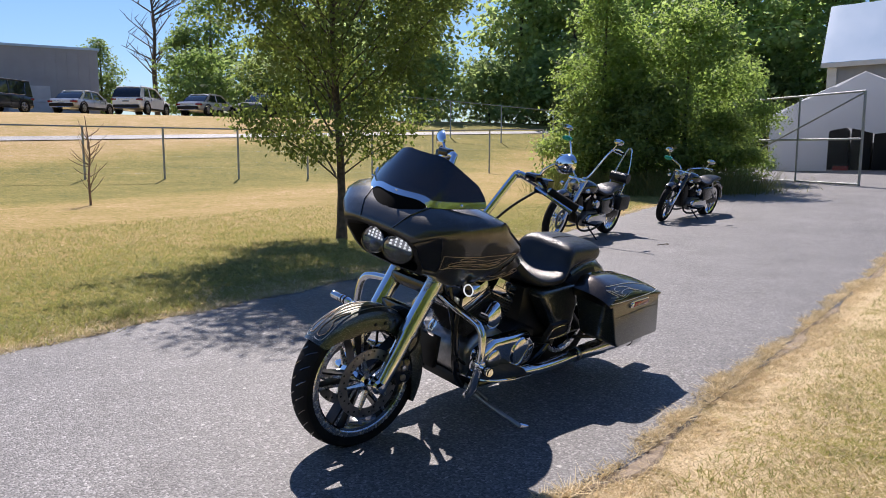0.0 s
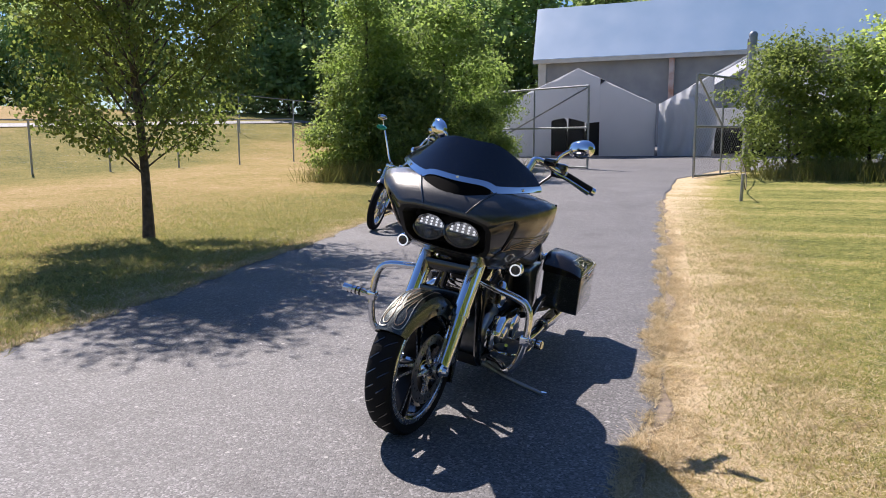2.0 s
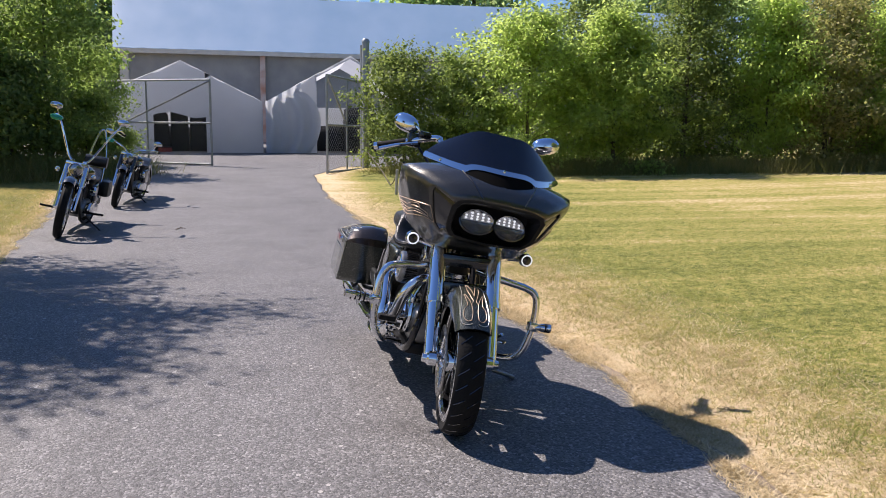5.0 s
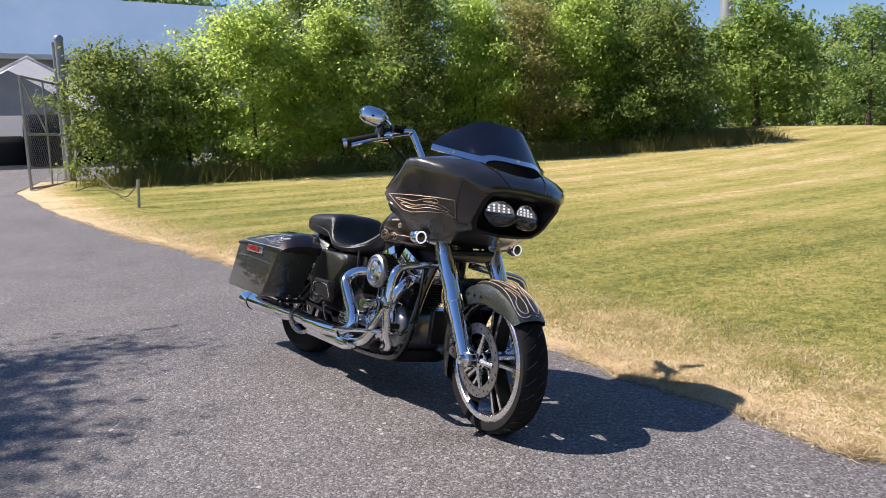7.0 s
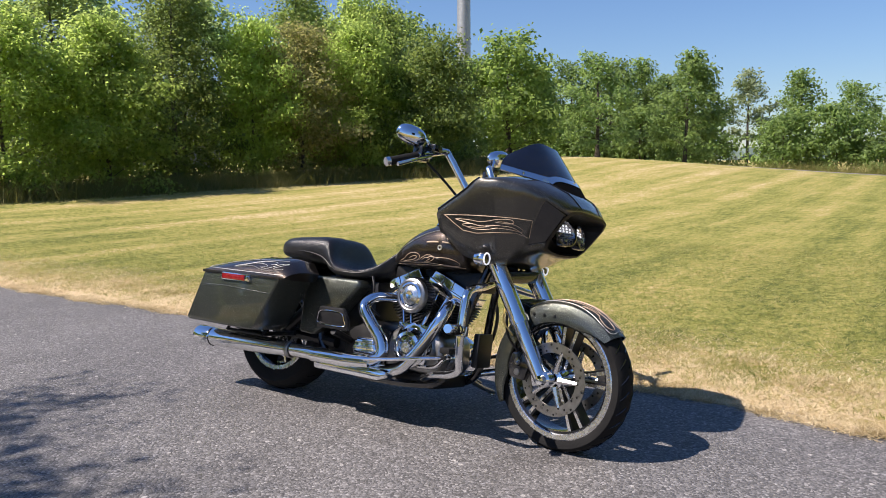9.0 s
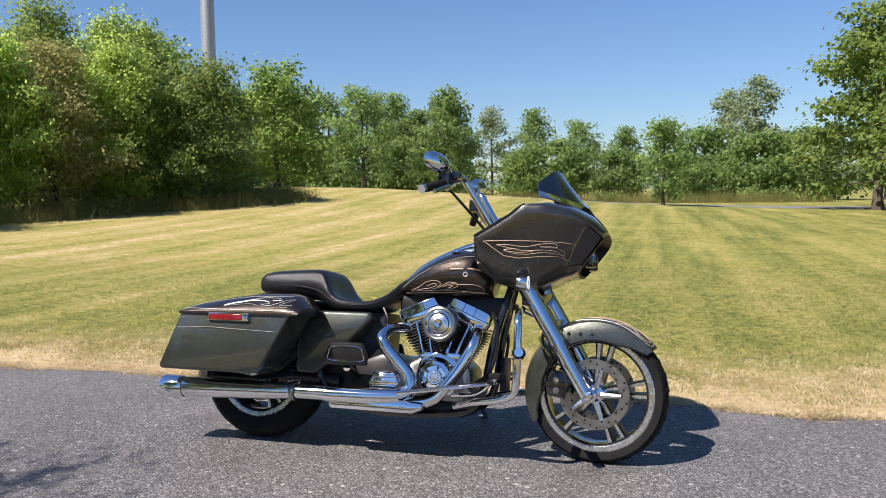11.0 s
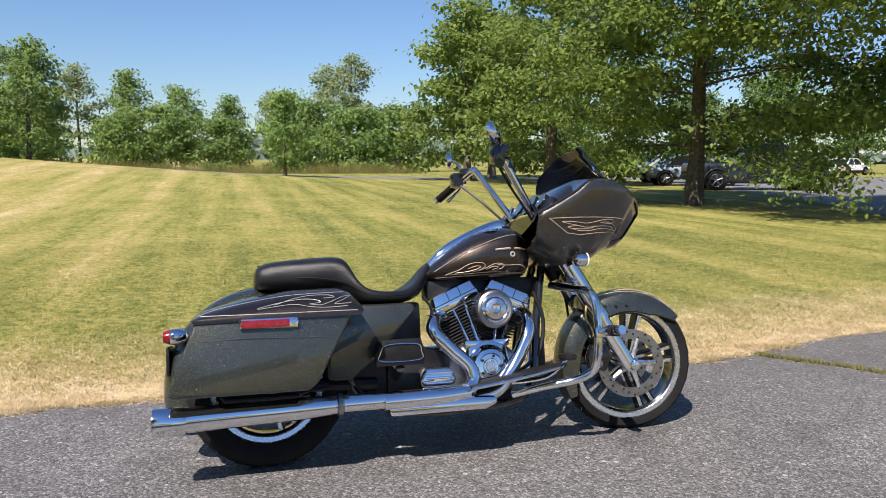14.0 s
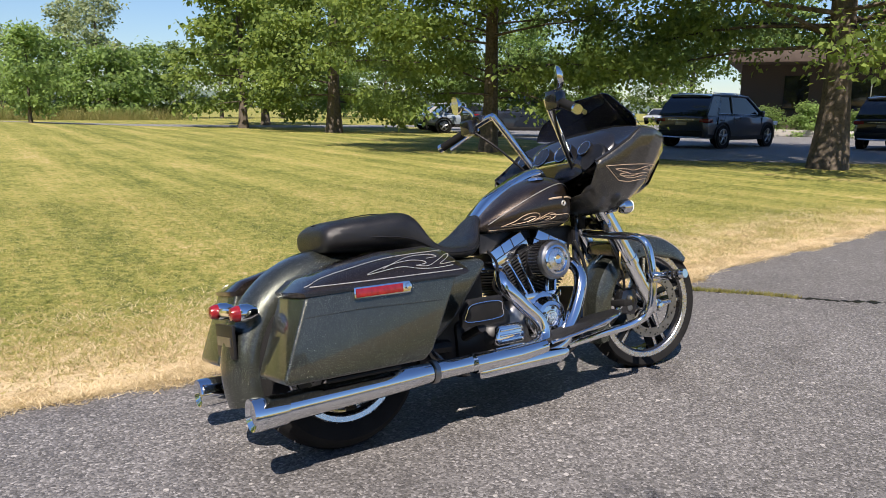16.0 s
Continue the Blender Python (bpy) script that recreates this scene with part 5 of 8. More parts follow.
            for k in range(5):
                a = k * 2 * math.pi / 5 + 0.3
                part("spoke", Geo().tube([(x, s * (W + 0.005), wr), (x + wr * 0.62 * math.cos(a), s * (W + 0.015), wr + wr * 0.62 * math.sin(a))], [0.05, 0.03], 6), STEEL, wl)
            arch = [(x + (wr + 0.07) * math.cos(a), s * W * 0.985, wr + (wr + 0.07) * math.sin(a)) for a in np.linspace(-0.15, math.pi + 0.15, 14)]
            part("wheel_arch", Geo().tube(arch, 0.05, 6), PLASTIC, ob)
            part("wheel_well", Geo().lathe([(0.02, 0.0), (wr + 0.07, 0.0), (wr + 0.07, s * 0.03)], (x, s * (W * 0.985), wr), "y", 20), BLACK_METAL, ob)
    part("tailgate_strip", Geo().box((-L - 0.012, -W * 0.5, belt - 0.2), (-L + 0.03, W * 0.5, belt - 0.16), 0.008), ALU, ob)
    part("plate_bar", Geo().box((-L - 0.014, -0.2, belt - 0.36), (-L + 0.03, 0.2, belt - 0.25), 0.006), STEEL, ob)
    part("bumper_strip", Geo().tube([(-L - 0.03, -W * 0.75, 0.36), (-L - 0.06, 0, 0.35), (-L - 0.03, W * 0.75, 0.36)], 0.025, 6, 4), ALU, ob)
    part("bumper", Geo().box((-L - 0.05, -W * 0.85, 0.38), (-L + 0.12, W * 0.85, 0.58), 0.05), PLASTIC, ob)
    part("bumper", Geo().box((L - 0.12, -W * 0.82, 0.34), (L + 0.05, W * 0.82, 0.54), 0.05), PLASTIC, ob)
    if kind == "pickup":
        part("bed", Geo().box((-L + 0.1, -W * 0.86, belt + 0.0), (c0 - 0.05, W * 0.86, belt + 0.03), 0.0), BLACK_METAL, ob)
    if kind == "suv":
        for s in (-1, 1):
            part("roof_rail", Geo().tube([(c1 + 0.2, s * W * 0.68, h + 0.05), (c2 - 0.3, s * W * 0.68, h + 0.05)], 0.02, 6), ALU, ob)
    return ob


def paint(name, c, metal=0.4):
    return pbr(name, c, tuple(min(1, k * 1.15) for k in c), 2, 0.3, metal, coat=0.8)


P_SILVER, P_WHITE, P_BLACK, P_BLUE = paint("silver_paint", (0.45, 0.46, 0.48)), paint("white_paint", (0.75, 0.75, 0.76), 0), paint("black_paint", (0.012, 0.012, 0.014)), paint("slate_paint", (0.04, 0.048, 0.066))


def parked(x, y, deg):
    return Matrix.Translation((x, y, float(height(x, y)) + 0.02)) @ Matrix.Rotation(radians(deg), 4, "Z")


car("van", "black van parked on the bank", parked(-13.2, -48.6, 30), P_BLACK, "van")
car("sedan", "silver sedan parked on the bank", parked(-18.2, -47.3, 215), P_SILVER, "sedan")
car("suv", "white suv parked on the bank", parked(-21.4, -45.9, 220), P_WHITE, "suv")
car("sedan", "pale silver sedan parked on the bank", parked(-25.0, -43.8, 205), P_SILVER, "sedan")
car("suv", "dark open-top suv parked on the bank", parked(-29.0, -43.0, 30), P_BLACK, "suv")
car("suv", "slate grey suv parked in the shade of the oak", parked(20.6, 14.9, 8), P_BLUE, "suv")
# navy darkened to put the oak's shade into the pickup's paint
car("pickup", "dark crew-cab pickup parked near the road", parked(19.4, 24.0, -18), paint("shaded_navy_paint", (0.016, 0.021, 0.032)), "pickup")
car("suv", "silver-blue hatchback parked near the road", parked(19.6, 29.0, -20), paint("pale_blue_paint", (0.2, 0.24, 0.28)), "sedan")
car("suv", "silver sedan parked near the road", parked(20.9, 32.4, -20), P_SILVER, "sedan")
car("suv", "black suv parked near the lot's edge", parked(26.2, 11.4, 10), P_BLACK, "suv")
for k, (x, y, d, p) in enumerate(((49, 51.5, 20, P_WHITE), (46.5, 55, 15, P_WHITE), (54, 47, 200, P_SILVER), (57.5, 44, 200, paint("maroon_paint", (0.12, 0.03, 0.03))))):
    car("sedan", ("white sedan parked across the lot", "white sedan parked across the lot", "silver sedan parked across the lot", "maroon sedan parked across the lot")[k], parked(x, y, d), p, "sedan", "cars across the lot")


# ---- the touring motorcycle: x forward, y to its left, z up, before it leans on its stand ----
from mathutils.bvhtree import BVHTree

BIKE_M = Matrix.Translation((0, 0.01, 0)) @ Matrix.Rotation(radians(1.0), 4, "Z") @ Matrix.Rotation(radians(-12.0), 4, "X")
bike = thing("motorcycle", "dark metal-flake touring motorcycle with shark-nose fairing on its side stand", "motorcycle", BIKE_M)
FW, RW = Vector((0.758, 0, 0.293)), Vector((-0.822, -0.042, 0.3))


def ring(u, cw, hv, hw, p=2.4, n=24, dip=0.0, cv=0.0):
    """A rounded-box outline across the machine at u; dip lowers the middle of its upper side."""
    out = []
    for k in range(n):
        a = 2 * math.pi * k / n
        c, s = math.cos(a), math.sin(a)
        y = hv * math.copysign(abs(c) ** (2 / p), c)
        z = hw * math.copysign(abs(s) ** (2 / p), s)
        if s > 0:
            z -= dip * s * max(0, 1 - (y / hv) ** 2)
        out.append((u, cv + y, cw + z))
    return out


def stations(us, tops, bottoms, halves, n=28, p=2.4, dips=None):
    """Rings between given stations along the machine, smoothly interpolated."""
    rows = np.array([us, tops, bottoms, halves, dips or [0] * len(us)], float).T
    pts, _ = spline([Vector(r[:3].tolist()) for r in rows], [0] * len(rows), 5)
    pts2, _ = spline([Vector((r[3], r[4], 0)) for r in rows], [0] * len(rows), 5)
    return [ring(a.x, (a.y + a.z) / 2, max(b.x, 0.004), max((a.y - a.z) / 2, 0.004), p, n, b.y) for a, b in zip(pts, pts2)]


def wheel(parent, c, R, half, rim_r, spokes, name, tread):
    """Tyre with grooves, machined rim, paired cast spokes, hub and drilled discs."""
    prof = [(rim_r - 0.01, -half * 0.72), (rim_r + 0.012, -half * 0.86)]
    prof += [(rim_r + 0.012 + (R - rim_r - 0.012) * math.sin(a) ** 0.8, -half * math.cos(a) ** 0.9) for a in np.linspace(0.45, math.pi / 2, 7)]
    prof += [(r, -h) for r, h in prof[:-1][::-1]]
    wh = part(name, Geo().lathe(prof, c, "y", 72), RUBBER, parent, "black tyre on a machined cast rim")
    gr = Geo()
    for k in range(tread):
        a = 2 * math.pi * k / tread
        for s in (-1, 1):
            pts = []
            for t in (0.12, 0.45, 0.8):
                w = a + s * 0.16 * t + (0.5 * math.pi / tread if s > 0 else 0)
                h = s * half * 0.93 * t
                r = rim_r + 0.012 + (R - rim_r - 0.012) * math.sqrt(max(0, 1 - (t * 0.93) ** 2.2)) + 0.0012
                pts.append(Vector(c) + Vector((r * math.cos(w), h, r * math.sin(w))))
            gr.tube(pts, 0.0028, 4, caps=False)
    part("tread_groove", gr, GLOSS_BLACK, wh)["kind"] = "stuff"
    part("rim", Geo().lathe([(rim_r - 0.034, -half * 0.62), (rim_r - 0.022, -half * 0.78), (rim_r - 0.004, -half * 0.8), (rim_r + 0.008, -half * 0.7), (rim_r - 0.01, 0), (rim_r + 0.008, half * 0.7), (rim_r - 0.004, half * 0.8), (rim_r - 0.022, half * 0.78), (rim_r - 0.034, half * 0.62), (rim_r - 0.03, 0)], c, "y", 64, True), GLOSS_BLACK, wh)
    for s in (-1, 1):
        part("rim_lip", Geo().lathe([(rim_r - 0.026, s * half * 0.76), (rim_r - 0.022, s * half * 0.82), (rim_r - 0.004, s * half * 0.84), (rim_r + 0.002, s * half * 0.78)], c, "y", 64), ALU, wh)
    for k in range(spokes):
        for d in (-1, 1):
            a = 2 * math.pi * k / spokes + 0.14
            pts = []
            for r, o in ((0.045, 0.012), (rim_r * 0.55, 0.02), (rim_r - 0.028, 0.03)):
                w = a + d * o / r
                pts.append((r * math.cos(w), r * math.sin(w)))
            g = Geo()
            rings = []
            for (x, z), wd in zip(pts, (0.011, 0.009, 0.012)):
                q = Vector((-math.sin(a), 0, math.cos(a))) * wd
                p = Vector(c) + Vector((x, 0, z))
                y = Vector((0, half * 0.45, 0))
                rings.append([p - q - y, p + q - y, p + q + y, p - q + y])
            part("spoke", g.loft(rings), BLACK_METAL, wh)
            for s in (-1, 1):
                e = Geo()
                er = [[p[0], p[0] * 0.35 + p[1] * 0.65] if s < 0 else [p[3], p[3] * 0.35 + p[2] * 0.65] for p in rings]
                o = Vector((0, s * 0.0025, 0))
                e.add([q + o for pr in er for q in pr], [(0, 1, 3, 2), (2, 3, 5, 4)])
                part("spoke_face", e, ALU, wh)
    part("hub", Geo().lathe([(0.012, -half - 0.02), (0.04, -half - 0.01), (0.05, -half * 0.5), (0.05, half * 0.5), (0.04, half + 0.01), (0.012, half + 0.02)], c, "y", 24), CHROME, wh)
    return wh


def disc(parent, c, y, r):
    d = part("brake_disc", Geo().lathe([(r * 0.72, -0.0025), (r, -0.0025), (r, 0.0025), (r * 0.72, 0.0025)], (c[0], y, c[2]), "y", 48, True), DISC, parent)
    h = Geo()
    for k in range(30):
        a = 2 * math.pi * k / 30
        rr = r * (0.78 + 0.08 * (k % 3))
        h.lathe([(0.0005, -0.0032), (0.005, -0.0032), (0.005, 0.0032), (0.0005, 0.0032)], (c[0] + rr * math.cos(a), y, c[2] + rr * math.sin(a)), "y", 6)
    part("drill_hole", h, BLACK_METAL, d)["kind"] = "stuff"
    sp = Geo()
    for k in range(5):
        a = 2 * math.pi * k / 5
        p, q = Vector((c[0], y, c[2])), Vector((math.cos(a), 0, math.sin(a)))
        sp.tube([p + q * 0.03, p + q * r * 0.76], [0.014, 0.008], 6)
    part("carrier", sp, ALU, d)
    return d


wheel(bike, FW, 0.3, 0.064, 0.249, 5, "front_wheel", 30)
wheel(bike, RW, 0.313, 0.098, 0.215, 5, "rear_wheel", 26)
for s in (-1, 1):
    disc(bike, FW, s * 0.082, 0.15)
disc(bike, RW, -0.11, 0.14)


def arc_shell(c, r, a0, a1, hv, skirt, n=26, thick=0.006, crown=0.02, taper=0.0):
    """A fender: a rounded channel swept round a wheel between two angles."""
    rings = []
    for i in range(n + 1):
        t = i / n
        a = radians(a0 + (a1 - a0) * t)
        k = min(1, 0.35 + 4 * t, 0.35 + 4 * (1 - t)) if taper else 1
        w = hv * (1 - taper * (1 - min(1, 3 * t)))
        sec = [(r - skirt * k, -w), (r - 0.03, -w * 0.99), (r, -w * 0.8), (r + crown * 0.7, -w * 0.42), (r + crown, 0)]
        sec = sec + [(q, -y) for q, y in sec[:-1][::-1]]
        inner = [(q - thick, y * (1 - thick / hv)) for q, y in sec[::-1]]
        rings.append([(c[0] + q * math.cos(a), y, c[2] + q * math.sin(a)) for q, y in sec + inner])
    return Geo().loft(rings)


front_fender = part("front_fender", arc_shell(FW, 0.307, 39, 208, 0.084, 0.075, crown=0.018, taper=0.12), PAINT, bike, "metal-flake front fender with flame striping")
rear_fender = part("rear_fender", arc_shell(RW, 0.36, 62, 196, 0.105, 0.07, crown=0.03), PAINT, bike)
for s in (-1, 1):
    for k in range(3):
        part("fender_bolt", Geo().lathe([(0.001, s * 0.005), (0.006, s * 0.004), (0.0075, 0.0)], (FW.x - 0.11 + k * 0.05, s * 0.084, FW.z + 0.255), "y", 8), BLACK_METAL, front_fender)

# fork, axle and calipers
for s in (-1, 1):
    y = s * 0.125
    fk = part("fork_leg", Geo().tube([(0.603, y, 0.515), (0.658, y, 0.419), (0.735, y, 0.289)], [0.034, 0.033, 0.031], 16), CHROME, bike)
    part("fork_cover", Geo().tube([(0.44, y, 0.79), (0.605, y, 0.515)], [0.037, 0.037], 16), CHROME, bike)
    part("fork_seal", Geo().tube([(0.598, y, 0.527), (0.612, y, 0.503)], 0.041, 16), CHROME, bike)
    part("axle_nut", Geo().lathe([(0.001, s * 0.04), (0.018, s * 0.038), (0.022, s * 0.02), (0.032, s * 0.012), (0.034, -s * 0.02)], (FW.x - 0.012, y, FW.z + 0.002), "y", 16), CHROME, fk)
    cal = part("caliper", Geo().prism([(-0.045, -0.05), (0.03, -0.06), (0.05, 0.0), (0.035, 0.06), (-0.035, 0.055), (-0.055, 0.0)], s * 0.088 - 0.028, s * 0.088 + 0.028, bevel=0.01).moved(Matrix.Translation((0.607, 0, 0.328))), GLOSS_BLACK, bike, "black brake caliper")
    for dz in (-0.026, 0.018):
        part("piston_cap", Geo().lathe([(0.001, s * 0.034), (0.014, s * 0.033), (0.016, s * 0.026)], (0.603, s * 0.088, 0.328 + dz), "y", 14), STEEL, cal)
    part("caliper_bolt", Geo().lathe([(0.001, s * 0.036), (0.008, s * 0.036), (0.008, s * 0.02)], (0.607, s * 0.088, 0.348), "y", 8), CHROME, cal)
    part("brake_hose", Geo().tube([(0.59, s * 0.1, 0.385), (0.555, s * 0.135, 0.46), (0.52, s * 0.11, 0.6), (0.43, s * 0.08, 0.74)], 0.006, 6, 5), BLACK_METAL, bike)
part("front_axle", Geo().tube([(FW.x, -0.13, FW.z), (FW.x, 0.13, FW.z)], 0.012, 10), CHROME, bike)
part("lower_clamp", Geo().box((0.45, -0.15, 0.66), (0.53, 0.15, 0.715), 0.015), GLOSS_BLACK, bike)
part("steering_neck", Geo().tube([(0.46, 0, 0.68), (0.36, 0, 0.85)], 0.035, 12), BLACK_METAL, bike)
part("fork_bridge", Geo().box((0.545, -0.11, 0.535), (0.585, 0.11, 0.6), 0.012), GLOSS_BLACK, bike)

# fairing shell
FU = (0.25, 0.33, 0.41, 0.46, 0.55, 0.65, 0.73, 0.785)
F_WC = (0.925, 0.965, 1.01, 1.052, 1.05, 1.03, 0.994, 0.95)
F_HC = (0.335, 0.36, 0.378, 0.388, 0.384, 0.345, 0.275, 0.195)
F_WB = (0.80, 0.745, 0.73, 0.73, 0.735, 0.755, 0.785, 0.80)
F_HB = (0.25, 0.24, 0.235, 0.225, 0.215, 0.20, 0.19, 0.18)
F_WT = (0.85, 0.88, 0.93, 1.085, 1.108, 1.09, 1.042, 0.974)
F_SL = (0.0, 0.0, 0.0, 0.0, 0.14, 0.34, 0.55, 0.74)


def fairing_ring(u):
    """Half outline of the fairing at u, from the chin over the widest crease to the middle of the hood."""
    wc, hc, wb, hb, wt, sl = (float(np.interp(u, FU, q)) for q in (F_WC, F_HC, F_WB, F_HB, F_WT, F_SL))
    half = [(0, wb - 0.01), (hb * 0.6, wb - 0.005), (hb * 0.92, wb + 0.004), (hb + 0.012, wb + 0.03)]
    for t in (0.3, 0.5, 0.7, 0.88):
        half.append((hb + (hc - hb) * t ** 0.8 + 0.012, wb + (wc - wb) * t))
    half += [(hc, wc - 0.006), (hc - 0.006, wc + 0.006), (hc * 0.86, wc + (wt - wc) * 0.3 + 0.006), (hc * 0.62, wc + (wt - wc) * 0.66 + 0.006), (hc * 0.32, wc + (wt - wc) * 0.92), (0, wt)]
    return [(u + sl * (w - wc), v, w) for v, w in half]


fus = np.concatenate([np.linspace(0.25, 0.46, 10), np.linspace(0.48, 0.785, 16)])
outer, inner = Geo(), Geo()
halves = [fairing_ring(u) for u in fus]
n_half = len(halves[0])
for g, lo, hi, keep in ((outer, 0, n_half, lambda i, k: not (k >= 9 and fus[i] < 0.455) and not (3 <= k <= 7 and fus[i] > 0.72)), (inner, 0, n_half, lambda i, k: k >= 9 and fus[i] < 0.455)):
    for s in (1, -1):
        vs = [(u, s * v, w) for h in halves for u, v, w in h]
        fs = [(i * n_half + k, (i + 1) * n_half + k, (i + 1) * n_half + k + 1, i * n_half + k + 1) for i in range(len(halves) - 1) for k in range(n_half - 1) if keep(i, k)]
        g.add(vs, fs)


fairing = part("fairing", clean(outer.mesh("fairing", FAIRING_PAINT, angle=48)), FAIRING_PAINT, bike, "dark metal-flake shark-nose fairing")
sol = fairing.modifiers.new("shell", "SOLIDIFY")
sol.thickness, sol.offset = 0.006, -1
for s in (-1, 1):
    around = Geo()
    fs = [(i * n_half + k, (i + 1) * n_half + k, (i + 1) * n_half + k + 1, i * n_half + k + 1) for i in range(len(halves) - 1) for k in range(3, 8) if fus[i] > 0.72]
    around.add([(u - 0.006, s * v * 0.985, w) for h in halves for u, v, w in h], fs)
    part("headlight_surround", clean(around.mesh("headlight_surround", GLOSS_BLACK)), GLOSS_BLACK, bike, "gloss black surround swept round the headlights")
part("cockpit", clean(inner.mesh("cockpit", GLOSS_BLACK)), GLOSS_BLACK, bike, "black inner fairing")
dash = Geo().loft(stations([0.3, 0.38, 0.46, 0.56], [0.955, 1.02, 1.085, 1.11], [0.85, 0.86, 0.9, 0.95], [0.2, 0.26, 0.29, 0.28], p=3))
dash_ob = part("dash", dash, GLOSS_BLACK, bike)
for v, r in ((-0.07, 0.05), (0.07, 0.05), (-0.2, 0.035), (0.2, 0.035)):
    gm = Matrix.Translation((0.325, v, 1.0)) @ Matrix.Rotation(radians(35), 4, "Y")
    g1 = part("gauge", Geo().lathe([(0.001, 0.0), (r * 0.86, 0.002), (r, -0.006), (r, 0.03)], (0, 0, 0), "x", 20).moved(gm), BLACK_METAL, dash_ob)
    part("gauge_ring", Geo().tube([gm @ Vector((-0.003, r * 0.93 * math.cos(a), r * 0.93 * math.sin(a))) for a in np.linspace(0, 2 * math.pi, 20, endpoint=False)], 0.0028, 6, closed=True), CHROME, g1)
    part("dial", Geo().lathe([(0.001, -0.004), (r * 0.82, -0.004), (r * 0.84, 0.003)], (0, 0, 0), "x", 20).moved(gm), GLOSS_BLACK, g1)
for s in (-1, 1):
    part("speaker", Geo().lathe([(0.001, -0.008), (0.06, -0.004), (0.066, 0.004), (0.066, 0.03)], (0, 0, 0), "x", 24).moved(Matrix.Translation((0.31, s * 0.255, 0.955)) @ Matrix.Rotation(radians(30), 4, "Y")), BLACK_METAL, dash_ob)
    part("cockpit_edge", Geo().tube([fairing_ring(u)[9] if s > 0 else (fairing_ring(u)[9][0], -fairing_ring(u)[9][1], fairing_ring(u)[9][2]) for u in np.linspace(0.25, 0.47, 8)], 0.006, 6), GLOSS_BLACK, fairing)

# raised middle of the hood, with a crease on each side
for s in (-1, 1):
    crease = []
    for u in np.linspace(0.6, 0.775, 8):
        h = fairing_ring(u)
        t = (u - 0.6) / 0.175
        a, b = Vector(h[11]), Vector(h[12])
        p = a.lerp(b, 0.35 + 0.25 * t)
        crease.append((p.x, s * p.y, p.z + 0.0015))
    part("hood_crease", Geo().tube(crease, 0.003, 6), GLOSS_BLACK, fairing)

# dark headlight recess and twin lamps
last = halves[-1]
full = last + [(u, -v, w) for u, v, w in last[-2:0:-1]]
mid = Vector((0.735, 0, 0.875))
bz = Geo()
rim0 = [Vector(p) for p in full]
rings_b = [rim0, [mid + (p - mid) * 0.9 + Vector((0.004, 0, 0)) for p in rim0], [mid + (p - mid) * 0.84 - Vector((0.03, 0, 0)) for p in rim0], [mid + (p - mid) * 0.78 - Vector((0.085, 0, 0)) for p in rim0], [mid + (p - mid) * 0.3 - Vector((0.09, 0, 0)) for p in rim0]]
bz.loft(rings_b, caps=False)
bz.add(rings_b[-1], [tuple(range(len(rim0)))])
part("headlight_bezel", bz, PLASTIC, bike, "black headlight surround")
for s in (-1, 1):
    c = Vector((0.722, s * 0.072, 0.884))
    tilt = Matrix.Translation(c) @ Matrix.Rotation(radians(-12), 4, "Y") @ Matrix.Rotation(radians(s * 9), 4, "Z") @ Matrix.Diagonal((1, 1.14, 0.82, 1))
    lamp = part("headlight", Geo().lathe([(0.06, -0.03), (0.068, -0.004), (0.068, 0.006), (0.062, 0.008), (0.06, 0.002)], (0, 0, 0), "x", 32).moved(tilt), GLOSS_BLACK, bike, "round led headlight with bright reflector")
    part("reflector", Geo().lathe([(0.001, -0.032), (0.02, -0.029), (0.042, -0.019), (0.061, 0.002)], (0, 0, 0), "x", 32).moved(tilt), LAMP_BOWL, lamp)
    for j in range(3):
        for k in range(5):
            y0, z0 = (k - 2) * 0.021, 0.012 + j * 0.0145
            if math.hypot(y0, z0 + 0.004) < 0.054:
                part("led", Geo().lathe([(0.001, 0.0), (0.005, -0.002), (0.0062, -0.008)], (-0.004, y0, z0 + 0.002), "x", 8).moved(tilt), LED_ON, lamp)
    panel = [(0.058 * math.cos(a), 0.006 + 0.05 * math.sin(a)) for a in np.linspace(0.0, math.pi, 17)]
    part("led_panel", Geo().prism(panel, -0.014, -0.008, "x", 0.001).moved(tilt), LED_PANEL, lamp, "lit white led rows")
    part("projector", Geo().lathe([(0.001, 0.0), (0.014, -0.003), (0.02, -0.012), (0.022, -0.026)], (0, 0, -0.028), "x", 20).moved(tilt), CAR_GLASS, lamp)
    part("led_divider", Geo().box((-0.022, -0.058, -0.003), (-0.002, 0.058, 0.004)).moved(tilt), GLOSS_BLACK, lamp)
    part("lens_cover", Geo().lathe([(0.001, 0.02), (0.03, 0.016), (0.05, 0.01), (0.062, 0.004)], (0, 0, 0), "x", 32).moved(tilt), CLEAR, lamp).visible_shadow = False


# smoked windscreen with its bright trim
def screen_fall(a):
    k = min(1, max(0, (a - 0.28) / 0.67))
    return 0.35 * k * k * (3 - 2 * k) + 0.65 * a ** 3.4


def screen_point(a, t, out=0.0):
    a2 = a * a
    u = 0.715 - 0.2 * a2 - (0.14 - 0.13 * a2) * t
    v = 0.312 * a * (1 - 0.2 * max(0, t) ** 1.5)
    w = 1.078 + 0.03 * a2 + 0.182 * (1 - 0.62 * screen_fall(abs(a))) * t
    nrm = Vector((0.75, 0.55 * a, 0.6)).normalized()
    return Vector((u, v, w)) + nrm * out


